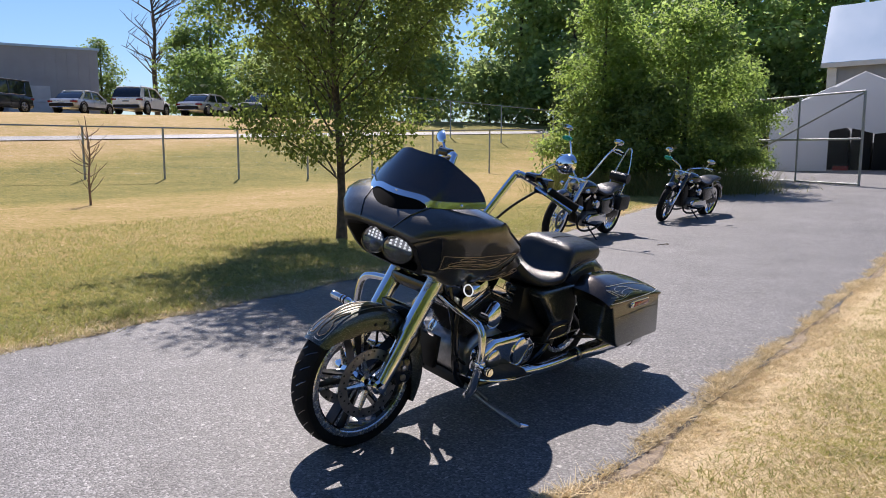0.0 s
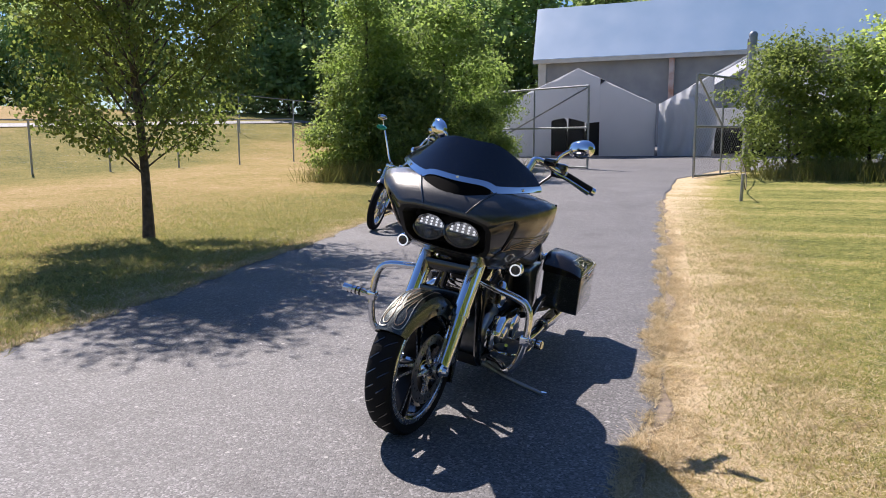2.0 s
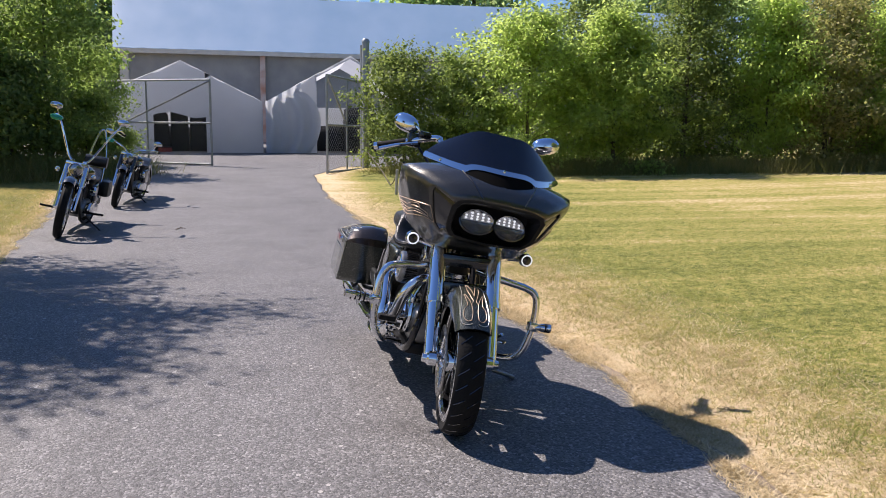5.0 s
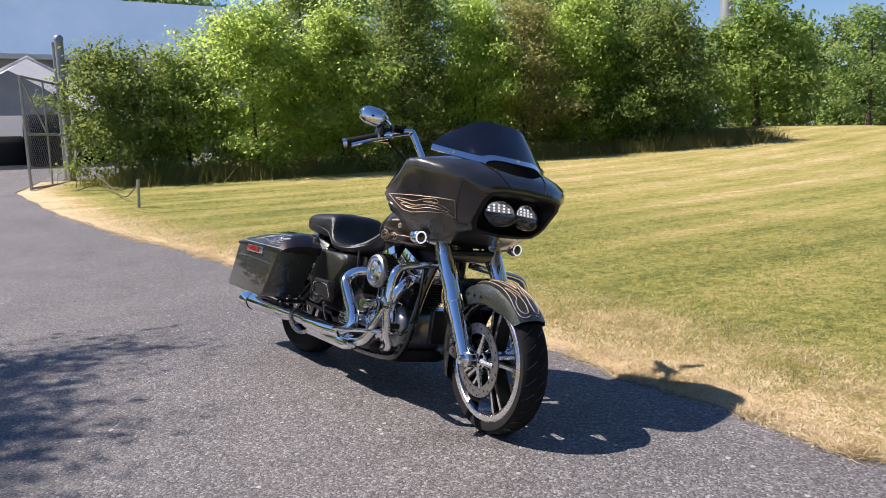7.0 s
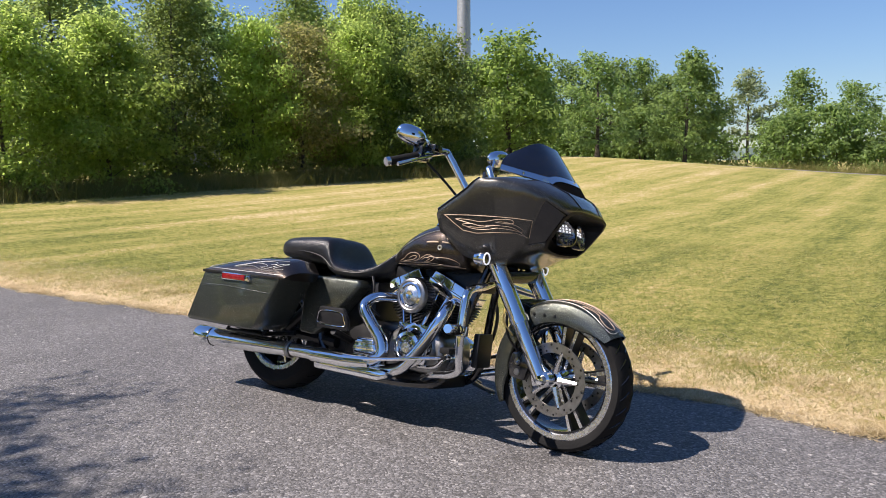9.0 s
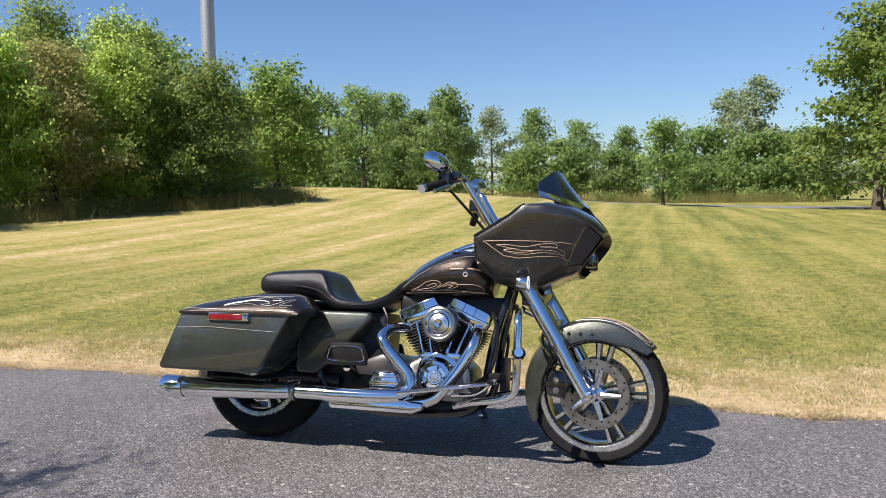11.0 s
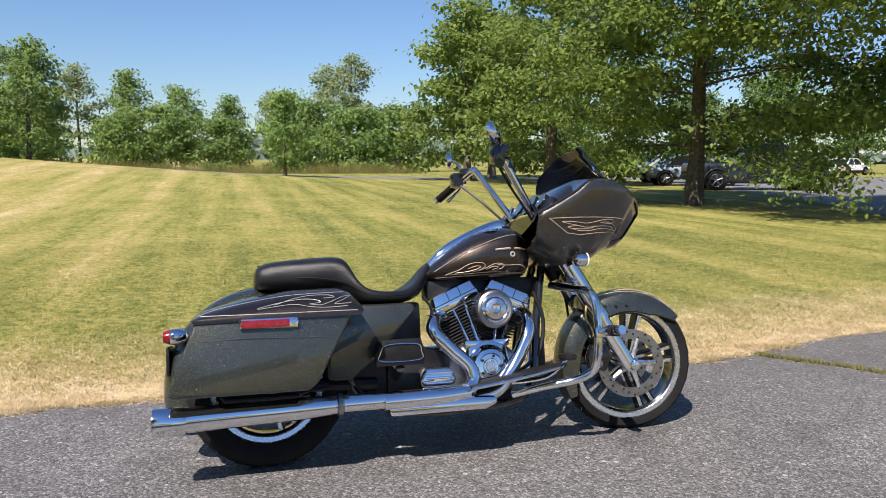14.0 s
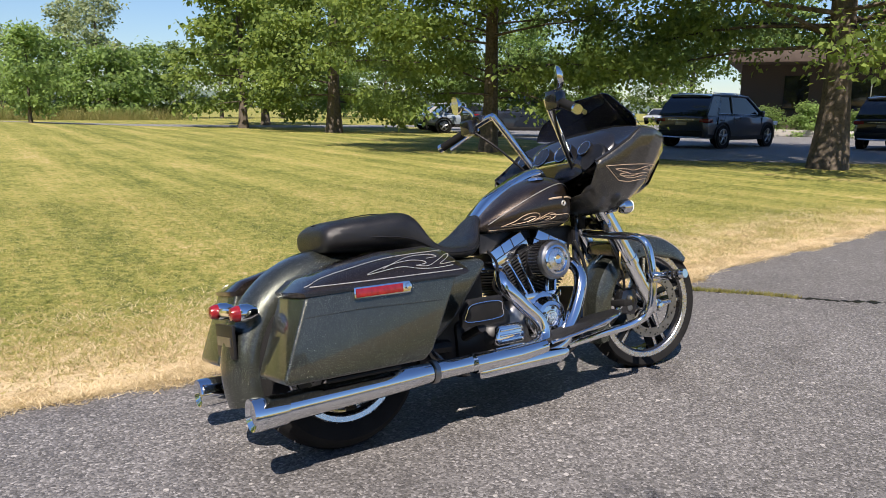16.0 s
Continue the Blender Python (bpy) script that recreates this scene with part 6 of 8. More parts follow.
def sheet(fn, na, nt, t0, t1, thick, a0=-1, a1=1):
    g = Geo()
    vs = [fn(a0 + (a1 - a0) * i / na, t0(i / na) + (t1(i / na) - t0(i / na)) * j / nt, o) for o in (0, thick) for i in range(na + 1) for j in range(nt + 1)]
    k, h = (na + 1) * (nt + 1), nt + 1
    fs = []
    for i in range(na):
        for j in range(nt):
            q = (i * h + j, (i + 1) * h + j, (i + 1) * h + j + 1, i * h + j + 1)
            fs += [q, tuple(k + x for x in q[::-1])]
    for i in range(na):
        for j in (0, nt):
            fs.append((i * h + j, (i + 1) * h + j, k + (i + 1) * h + j, k + i * h + j))
    for i in (0, na):
        for j in range(nt):
            fs.append((i * h + j, i * h + j + 1, k + i * h + j + 1, k + i * h + j))
    return g.add(vs, fs)


screen = part("windscreen", sheet(screen_point, 28, 12, lambda x: 0.0, lambda x: 1.0, 0.004), SCREEN, bike, "dark smoked windscreen")
part("screen_trim", sheet(lambda a, t, o: screen_point(a, t, o + 0.004), 32, 2, lambda x: -0.1 + 0.16 * max(0, 1 - ((2 * x - 1) / 0.5) ** 6), lambda x: 0.07 + 0.16 * abs(2 * x - 1) ** 6 + 0.1 * max(0, 1 - ((2 * x - 1) / 0.5) ** 6), 0.006), CHROME, bike, "polished trim at the windscreen's foot")
# flat black sheet in place of the vent's shaded depth
part("vent", sheet(lambda a, t, o: screen_point(a, t, o) - Vector((0.0, 0, 0.0)), 16, 3, lambda x: -0.26, lambda x: 0.08, 0.008, -0.46, 0.46), VENT_SHADE, bike, "air vent under the screen trim, its shaded opening a black sheet")
for a in (-0.8, 0.0, 0.8):
    part("screen_screw", Geo().lathe([(0.001, 0.004), (0.006, 0.002), (0.007, 0)], screen_point(a, 0.14 if a == 0 else 0.0, 0.012), "x", 8), CHROME, screen)

# tank, console and badges
tank = part("fuel_tank", Geo().loft(stations([-0.175, -0.09, 0.02, 0.12, 0.21, 0.275, 0.295], [0.712, 0.79, 0.862, 0.898, 0.905, 0.875, 0.83], [0.695, 0.685, 0.678, 0.675, 0.675, 0.69, 0.74], [0.045, 0.125, 0.172, 0.19, 0.188, 0.14, 0.08], p=2.5)), PANEL_PAINT, bike, "dark metal-flake fuel tank with flame striping")
part("console", Geo().loft(stations([-0.14, -0.06, 0.06, 0.16, 0.21, 0.25], [0.765, 0.838, 0.9, 0.938, 0.94, 0.9], [0.73, 0.79, 0.85, 0.88, 0.88, 0.86], [0.03, 0.04, 0.047, 0.055, 0.058, 0.04], p=3)), CHROME, bike, "polished tank console")
part("fuel_cap", Geo().lathe([(0.001, 0.012), (0.03, 0.01), (0.034, 0.0)], (0.13, -0.1, 0.884), "z", 20), CHROME, tank)

# seat
seat = part("seat", Geo().loft(stations([-0.86, -0.845, -0.79, -0.65, -0.545, -0.5, -0.455, -0.4, -0.29, -0.215, -0.165, -0.14], [0.735, 0.765, 0.787, 0.8, 0.805, 0.785, 0.705, 0.668, 0.66, 0.69, 0.745, 0.765], [0.69, 0.672, 0.665, 0.655, 0.645, 0.62, 0.605, 0.598, 0.597, 0.615, 0.66, 0.7], [0.1, 0.135, 0.155, 0.165, 0.168, 0.175, 0.188, 0.192, 0.175, 0.13, 0.075, 0.05], 36, 3.0, [0, 0.0, 0.004, 0.008, 0.01, 0.014, 0.03, 0.034, 0.022, 0.0, 0, 0])), LEATHER, bike, "black vinyl two-up seat")
part("seat_seam", Geo().tube([(-0.845, 0.0, 0.772), (-0.65, 0.0, 0.797), (-0.55, 0, 0.797)], 0.002, 5, 4), BLACK_METAL, seat)
for s in (-1, 1):
    part("seat_piping", Geo().tube([(-0.84, s * 0.12, 0.71), (-0.66, s * 0.168, 0.71), (-0.53, s * 0.172, 0.69), (-0.42, s * 0.19, 0.635), (-0.28, s * 0.172, 0.63), (-0.2, s * 0.115, 0.66)], 0.0028, 5, 4), BLACK_METAL, seat)

# saddlebags, lids, reflectors, side covers
bags, lids = {}, {}
for s in (-1, 1):
    lo, hi = (0.215, 0.437) if s > 0 else (-0.437, -0.215)
    bag = part("saddlebag", Geo().prism([(-1.07, 0.555), (-1.162, 0.318), (-1.15, 0.302), (-0.69, 0.302), (-0.655, 0.33), (-0.525, 0.572)], lo, hi, bevel=0.024, seg=4), PAINT, bike, "metal-flake hard saddlebag")
    lid_rings = []
    for v, k, e in ((0.212, 0.9, 0.012), (0.222, 1.0, 0.0), (0.3, 1.0, 0.0), (0.36, 0.86, 0.0), (0.405, 0.6, 0.0), (0.43, 0.32, 0.002), (0.441, 0.12, 0.006), (0.4415, 0.0, 0.01)):
        top_line = [(u, 0.562 + (w - 0.562) * k) for u, w in zip(np.linspace(-1.085 + e, -0.485 - e, 15), np.interp(np.linspace(-1.085, -0.485, 15), (-1.085, -1.04, -0.9, -0.74, -0.56, -0.51, -0.485), (0.566, 0.6, 0.636, 0.66, 0.664, 0.645, 0.6)))]
        low = [(-0.5 - e, 0.558), (-1.08 + e, 0.55)]
        lid_rings.append([(u, s * v, w) for u, w in top_line + low])
    lid = part("saddlebag_lid", Geo().loft(lid_rings), PANEL_PAINT, bike, angle=50)
    bags[s], lids[s] = bag, lid
    yo = s * 0.441
    rb = part("reflector_frame", Geo().box((-0.922, yo - 0.008, 0.523), (-0.722, yo + 0.008, 0.562), 0.008), CHROME, bike)
    part("bag_latch", Geo().lathe([(0.001, s * 0.014), (0.01, s * 0.013), (0.012, s * 0.006)], (-0.732, yo, 0.544), "y", 14), CHROME, rb)
    part("reflector", Geo().box((-0.916, yo + s * 0.008 - 0.004, 0.529), (-0.752, yo + s * 0.008 + 0.004, 0.556), 0.003), RED_LENS, rb)
    part("bag_seam", Geo().box((-1.07, s * 0.436 - 0.006, 0.553), (-0.53, s * 0.436 + 0.003, 0.559)), BLACK_METAL, bag)
    part("bag_crease", Geo().tube([(-1.08, s * 0.436, 0.49), (-0.9, s * 0.439, 0.495), (-0.6, s * 0.437, 0.485)], 0.0018, 6), PAINT, bag)
    sc = part("side_cover", Geo().prism([(-0.6, 0.31), (-0.51, 0.305), (-0.4, 0.385), (-0.3, 0.5), (-0.235, 0.57), (-0.255, 0.597), (-0.55, 0.597), (-0.6, 0.5)], min(s * 0.10, s * 0.2), max(s * 0.10, s * 0.2), bevel=0.02, seg=3), PAINT, bike)
    part("bag_bracket", Geo().tube([(-1.0, s * 0.25, 0.29), (-0.8, s * 0.24, 0.27), (-0.6, s * 0.22, 0.3)], 0.012, 8), BLACK_METAL, bike)
    part("bag_guard", Geo().tube([(-0.98, s * 0.3, 0.3), (-0.98, s * 0.32, 0.275), (-0.72, s * 0.32, 0.275), (-0.72, s * 0.3, 0.3)], 0.008, 8), BLACK_METAL, bike)
    # passenger floorboard, folded up
    fm = Matrix.Translation((-0.325, s * 0.265, 0.405)) @ Matrix.Rotation(radians(-s * 14), 4, "X")
    fb = part("passenger_floorboard", Geo().prism([(-0.095, -0.05), (0.095, -0.05), (0.1, 0.0), (0.078, 0.052), (-0.07, 0.052), (-0.1, 0.0)], -0.012, 0.012, bevel=0.006).moved(fm), PLASTIC, bike)
    loop = [(-0.075, s * 0.014, -0.028), (0.075, s * 0.014, -0.028), (0.08, s * 0.014, 0.005), (0.062, s * 0.014, 0.036), (-0.056, s * 0.014, 0.036), (-0.08, s * 0.014, 0.005)]
    part("floorboard_trim", Geo().tube(loop, 0.0022, 6, 3, closed=True).moved(fm), CHROME, fb)
    part("peg_mount", Geo().tube([(-0.32, s * 0.12, 0.3), (-0.325, s * 0.25, 0.345)], 0.018, 8), BLACK_METAL, bike)

# tail lamp bar and plate bracket
tl = part("tail_light_bar", Geo().tube([(-1.165, -0.12, 0.505), (-1.18, 0, 0.51), (-1.165, 0.12, 0.505)], 0.014, 10, 4), CHROME, bike)
for s in (-1, 1):
    part("tail_light", Geo().lathe([(0.001, -0.032), (0.02, -0.028), (0.027, -0.01), (0.027, 0.0)], (-1.17, s * 0.115, 0.508), "x", 20), RED_LENS, tl)
    part("tail_light_cup", Geo().lathe([(0.027, -0.002), (0.03, 0.006), (0.03, 0.03), (0.02, 0.055), (0.001, 0.06)], (-1.17, s * 0.115, 0.508), "x", 20), CHROME, tl)
pl = part("plate_bracket", Geo().box((-1.192, -0.09, 0.36), (-1.18, 0.09, 0.47), 0.004).moved(Matrix.Rotation(radians(0), 4, "Y")), BLACK_METAL, bike)
part("plate_bar", Geo().box((-1.195, -0.07, 0.4), (-1.191, 0.07, 0.43)), STEEL, pl)
part("rear_reflector", Geo().box((-1.172, -0.03, 0.235), (-1.165, 0.03, 0.262), 0.003), RED_LENS, rear_fender)

# exhaust
for s in (-1, 1):
    mf = part("muffler", Geo().tube([(-0.56, s * 0.27, 0.226), (-0.7, s * 0.275, 0.224), (-1.12, s * 0.285, 0.216), (-1.21, s * 0.287, 0.214)], [0.033, 0.042, 0.046, 0.046], 24), CHROME, bike, "long chrome muffler")
    part("muffler_tip", Geo().lathe([(0.03, 0.05), (0.034, 0.0), (0.05, -0.012), (0.052, 0.0), (0.05, 0.09), (0.046, 0.1)], (-1.21, s * 0.287, 0.214), "x", 28), CHROME, mf)
    part("muffler_bore", Geo().lathe([(0.001, 0.055), (0.031, 0.05), (0.033, 0.002)], (-1.21, s * 0.287, 0.214), "x", 20), BLACK_METAL, mf)
    part("clamp", Geo().lathe([(0.038, -0.012), (0.042, -0.008), (0.042, 0.008), (0.038, 0.012)], (-0.565, s * 0.27, 0.226), "x", 20), STEEL, mf)
hp = part("rear_header_pipe", Geo().tube([(-0.09, -0.09, 0.53), (-0.155, -0.17, 0.525), (-0.175, -0.225, 0.475), (-0.11, -0.235, 0.40), (-0.045, -0.238, 0.335), (-0.03, -0.245, 0.275), (-0.075, -0.262, 0.238), (-0.2, -0.268, 0.23), (-0.56, -0.27, 0.227)], [0.022, 0.026, 0.028, 0.029, 0.029, 0.029, 0.031, 0.033, 0.033], 18, 6), CHROME, bike)
part("heat_shield", Geo().tube([(-0.06, -0.275, 0.236), (-0.2, -0.282, 0.228), (-0.4, -0.284, 0.226)], [0.03, 0.035, 0.035], 16), CHROME, hp)
part("front_header_pipe", Geo().tube([(0.2, -0.07, 0.54), (0.24, -0.15, 0.525), (0.232, -0.2, 0.46), (0.178, -0.215, 0.36), (0.115, -0.225, 0.275), (0.06, -0.235, 0.225), (-0.06, -0.245, 0.205), (-0.3, -0.25, 0.19)], [0.022, 0.025, 0.027, 0.028, 0.028, 0.028, 0.03, 0.03], 18, 6), CHROME, bike)
part("collector_cover", Geo().prism([(-0.38, 0.165), (0.0, 0.165), (0.05, 0.185), (0.05, 0.215), (-0.1, 0.222), (-0.39, 0.215)], -0.3, -0.22, bevel=0.014), CHROME, bike)
part("left_header_pipe", Geo().tube([(-0.05, 0.2, 0.2), (-0.3, 0.255, 0.21), (-0.56, 0.27, 0.225)], 0.03, 14, 4), CHROME, bike)

# engine
engine = part("crankcase", Geo().prism([(-0.1, 0.2), (0.17, 0.19), (0.22, 0.25), (0.215, 0.36), (0.13, 0.43), (0.0, 0.43), (-0.09, 0.38), (-0.13, 0.28)], -0.12, 0.13, bevel=0.03, seg=3), STEEL, bike)
part("gearbox", Geo().prism([(-0.36, 0.2), (-0.1, 0.2), (-0.08, 0.38), (-0.2, 0.42), (-0.36, 0.36)], -0.13, 0.13, bevel=0.03), BLACK_METAL, bike)
part("oil_pan", Geo().box((-0.36, -0.14, 0.15), (0.2, 0.14, 0.21), 0.02), BLACK_METAL, bike)
FIN = pbr("cast_fin", (0.01, 0.01, 0.011), (0.026, 0.026, 0.027), 40, 0.5, 0.0, spec=0.3)
CRANK = Vector((0.068, 0, 0.345))
for tilt, nm in ((-23.5, "rear"), (23.5, "front")):
    m = Matrix.Translation(CRANK) @ Matrix.Rotation(radians(tilt), 4, "Y")
    g = Geo()
    g.box((-0.05, -0.055, 0.05), (0.05, 0.055, 0.27), 0.01)
    cy = part("cylinder", g.moved(m), BLACK_METAL, bike, "black finned cylinder")
    for i in range(13):
        h = 0.085 + i * 0.0135
        k = 0.078 + 0.022 * min(1, i / 8)
        part("fin", Geo().box((-k, -k * 1.06, h), (k, k * 1.06, h + 0.0055), 0.002).moved(m), FIN, cy)
    part("fin_edge", Geo().box((-0.101, -0.106, 0.245), (0.101, 0.106, 0.252), 0.002).moved(m), ALU, cy)
    rc = part("rocker_cover", Geo().prism([(-0.1, 0.255), (0.1, 0.255), (0.102, 0.285), (0.096, 0.289), (0.09, 0.328), (-0.09, 0.328), (-0.096, 0.289), (-0.102, 0.285)], -0.102, 0.102, bevel=0.006, seg=2).moved(m), CHROME, bike)
    part("rocker_seam", Geo().box((-0.1015, -0.104, 0.285), (0.1015, 0.104, 0.2885)).moved(m), GLOSS_BLACK, rc)
    for bx in (-0.028, 0.028):
        part("rocker_seam", Geo().box((bx - 0.0015, -0.1035, 0.2885), (bx + 0.0015, 0.1035, 0.3285)).moved(m), GLOSS_BLACK, rc)
    for bx in (-0.06, 0.06):
        part("bolt", Geo().lathe([(0.001, -0.094), (0.006, -0.094), (0.006, -0.086)], (bx, 0, 0.275), "y", 8).moved(m), CHROME, rc)
    for k, d in enumerate((-0.028, 0.028)):
        top = m @ Vector((d, -0.098, 0.255))
        bot = CRANK + Vector((d * 0.7 + tilt * 0.0022, -0.135, 0.075))
        pr = part("pushrod_tube", Geo().tube([bot, bot.lerp(top, 0.45), bot.lerp(top, 0.46), top], [0.0085, 0.0085, 0.0065, 0.0065], 10), CHROME, bike)
    part("tappet_block", Geo().box((-0.04, -0.15, 0.055), (0.04, -0.1, 0.085), 0.008).moved(Matrix.Translation(CRANK + Vector((tilt * 0.0024, 0, 0)))), CHROME, engine)
cam_cover = part("cam_cover", Geo().lathe([(0.001, -0.05), (0.03, -0.05), (0.034, -0.043), (0.05, -0.042), (0.055, -0.05), (0.07, -0.046), (0.078, -0.03), (0.088, -0.02), (0.09, 0.03)], (0.065, -0.145, 0.322), "y", 36), CHROME, bike)
part("cam_badge", Geo().lathe([(0.001, -0.056), (0.022, -0.055), (0.025, -0.05)], (0.065, -0.145, 0.322), "y", 24), ALU, cam_cover)
for k in range(5):
    a = 2 * math.pi * k / 5
    part("cover_screw", Geo().lathe([(0.001, -0.048), (0.006, -0.047), (0.006, -0.04)], (0.065 + 0.043 * math.cos(a), -0.145, 0.322 + 0.043 * math.sin(a)), "y", 8), GLOSS_BLACK, cam_cover)
part("cam_case", Geo().prism([(-0.02, 0.25), (0.14, 0.24), (0.17, 0.32), (0.15, 0.41), (0.06, 0.44), (-0.02, 0.40), (-0.04, 0.32)], -0.155, -0.11, bevel=0.018), CHROME, bike)
ac = part("air_cleaner", Geo().lathe([(0.05, 0.1), (0.074, 0.095), (0.077, 0.085), (0.077, 0.025), (0.074, 0.018)], (0.084, -0.235, 0.556), "y", 40), BLACK_METAL, bike, "round air cleaner with chrome cover")
ribs = Geo()
for k in range(40):
    a = 2 * math.pi * k / 40
    p, q = Vector((0.084 + 0.078 * math.cos(a), -0.21, 0.556 + 0.078 * math.sin(a))), Vector((0.084 + 0.078 * math.cos(a), -0.152, 0.556 + 0.078 * math.sin(a)))
    ribs.tube([p, q], 0.0035, 4, caps=False)
part("filter_pleat", ribs, GLOSS_BLACK, ac)["kind"] = "stuff"
part("chrome_cover", Geo().lathe([(0.001, -0.004), (0.016, -0.006), (0.02, -0.002), (0.044, 0.004), (0.05, -0.004), (0.058, -0.001), (0.062, 0.006)], (0.084, -0.235, 0.556), "y", 48), CHROME, ac)
part("cover_ring", Geo().lathe([(0.06, 0.003), (0.066, 0.001), (0.075, 0.006), (0.078, 0.014), (0.078, 0.03)], (0.084, -0.235, 0.556), "y", 48), STEEL, ac, "dull steel mesh ring")
part("cover_insert", Geo().lathe([(0.02, -0.0035), (0.03, -0.0015), (0.042, 0.0025)], (0.084, -0.2365, 0.556), "y", 40), ALU, ac)
part("intake", Geo().box((0.03, -0.16, 0.49), (0.13, 0.03, 0.6), 0.02), BLACK_METAL, bike)
tr = part("transmission_cover", Geo().prism([(-0.23, 0.255), (-0.1, 0.255), (-0.085, 0.285), (-0.11, 0.335), (-0.215, 0.335), (-0.24, 0.285)], -0.21, -0.12, bevel=0.014, seg=3), CHROME, bike)
for k in range(3):
    part("cover_rib", Geo().box((-0.215, -0.216, 0.268 + k * 0.02), (-0.105, -0.208, 0.278 + k * 0.02), 0.003), CHROME, tr)
prim = part("primary_cover", Geo().prism([(-0.24, 0.22), (0.12, 0.2), (0.2, 0.26), (0.2, 0.36), (0.1, 0.41), (-0.2, 0.40), (-0.27, 0.32)], 0.12, 0.205, bevel=0.03, seg=4), CHROME, bike, "chrome primary cover")
for x, r in ((-0.12, 0.075), (0.1, 0.055)):
    part("derby_cover", Geo().lathe([(0.001, 0.018), (r * 0.7, 0.016), (r * 0.92, 0.01), (r, 0.0)], (x, 0.203, 0.31), "y", 32), CHROME, prim)
part("horn", Geo().loft(stations([0.02, 0.05, 0.09, 0.13], [0.53, 0.575, 0.57, 0.53], [0.46, 0.44, 0.44, 0.47], [0.03, 0.04, 0.04, 0.03])).moved(Matrix.Translation((0, 0.13, 0.0))), CHROME, bike)

# frame and running gear
for s in (-1, 1):
    part("frame_tube", Geo().tube([(0.38, s * 0.04, 0.78), (0.31, s * 0.1, 0.5), (0.26, s * 0.13, 0.24), (0.12, s * 0.14, 0.165), (-0.3, s * 0.14, 0.165), (-0.5, s * 0.14, 0.3), (-0.45, s * 0.13, 0.56)], 0.018, 10, 5), GLOSS_BLACK, bike)
    part("swingarm", Geo().tube([(-0.4, s * 0.13, 0.28), (RW.x, s * 0.13, RW.z)], 0.026, 8), BLACK_METAL, bike)
    part("rear_shock", Geo().tube([(-0.5, s * 0.16, 0.5), (-0.72, s * 0.16, 0.32)], 0.026, 10), BLACK_METAL, bike)
    # engine guard, highway peg, floorboard
    gd = part("engine_guard", Geo().tube([(0.4, s * 0.07, 0.645), (0.43, s * 0.18, 0.628), (0.45, s * 0.31, 0.612), (0.457, s * 0.36, 0.585), (0.46, s * 0.378, 0.52), (0.46, s * 0.378, 0.42), (0.455, s * 0.36, 0.325), (0.44, s * 0.332, 0.28), (0.38, s * 0.3, 0.252), (0.27, s * 0.25, 0.232), (0.16, s * 0.17, 0.2)], 0.0165, 14, 6), CHROME, bike)
    pg = part("highway_peg", Geo().tube([(0.47, s * 0.375, 0.44), (0.475, s * 0.41, 0.445), (0.478, s * 0.42, 0.446), (0.49, s * (0.52 if s < 0 else 0.46), 0.452)], [0.014, 0.015, 0.02, 0.018], 12), CHROME, gd)
    part("peg_clamp", Geo().box((0.44, s * 0.378 - 0.022, 0.42), (0.485, s * 0.378 + 0.022, 0.462), 0.008), CHROME, pg)
    for k in range(4):
        part("peg_ring", Geo().lathe([(0.0185, -0.004), (0.0215, -0.002), (0.0215, 0.002), (0.0185, 0.004)], (0.482, s * (0.432 + (0.02 if s < 0 else 0.008) * k), 0.448), "y", 12), RUBBER, pg)
    board = part("rider_floorboard", Geo().prism([(-0.08, 0.2), (0.25, 0.2), (0.33, 0.245), (0.335, 0.3), (0.28, 0.33), (-0.05, 0.33), (-0.1, 0.27)], -0.008, 0.008, "z", bevel=0.004).moved(Matrix.Translation((0.02, 0, 0.265)) @ Matrix.Rotation(radians(-9), 4, "Y") @ Matrix.Diagonal((1, s, 1, 1))), PLASTIC, bike)
    part("floorboard_edge", Geo().tube([(-0.06, s * 0.325, 0.252), (0.1, s * 0.34, 0.275), (0.26, s * 0.335, 0.302), (0.345, s * 0.29, 0.315), (0.35, s * 0.22, 0.312)], 0.007, 10, 5), CHROME, board)
    part("side_oil_line", Geo().tube([(0.3, s * 0.11, 0.62), (0.33, s * 0.13, 0.5), (0.3, s * 0.13, 0.36), (0.2, s * 0.12, 0.28)], 0.008, 6, 4), BLACK_METAL, bike)
    # fog lamps and turn signals on their brackets
    fg = part("fog_lamp", Geo().lathe([(0.001, 0.0), (0.026, 0.003), (0.03, -0.006), (0.032, -0.02), (0.026, -0.045), (0.001, -0.055)], (0.475, s * 0.272, 0.742), "x", 24), CHROME, bike)
    part("lens_ring", Geo().tube([(0.479, s * 0.272 + 0.024 * math.cos(a), 0.742 + 0.024 * math.sin(a)) for a in np.linspace(0, 2 * math.pi, 18, endpoint=False)], 0.0032, 6, closed=True), WHITE_PLASTIC, fg, "white ring lamp")
    part("lens", Geo().lathe([(0.001, 0.004), (0.02, 0.002)], (0.476, s * 0.272, 0.742), "x", 18), GLOSS_BLACK, fg)
    part("lamp_bracket", Geo().tube([(0.44, s * 0.265, 0.74), (0.43, s * 0.2, 0.73), (0.46, s * 0.14, 0.72)], 0.011, 8, 4), CHROME, bike)
    # handlebar, grip, lever, mirror
    hb = part("handlebar", Geo().tube([(0.375, s * 0.1, 0.86), (0.31, s * 0.125, 0.965), (0.172, s * 0.175, 1.185), (0.16, s * 0.19, 1.203), (0.147, s * 0.22, 1.2), (0.095, s * 0.36, 1.15)], 0.0155, 14, 6), CHROME, bike, "tall chrome handlebar")
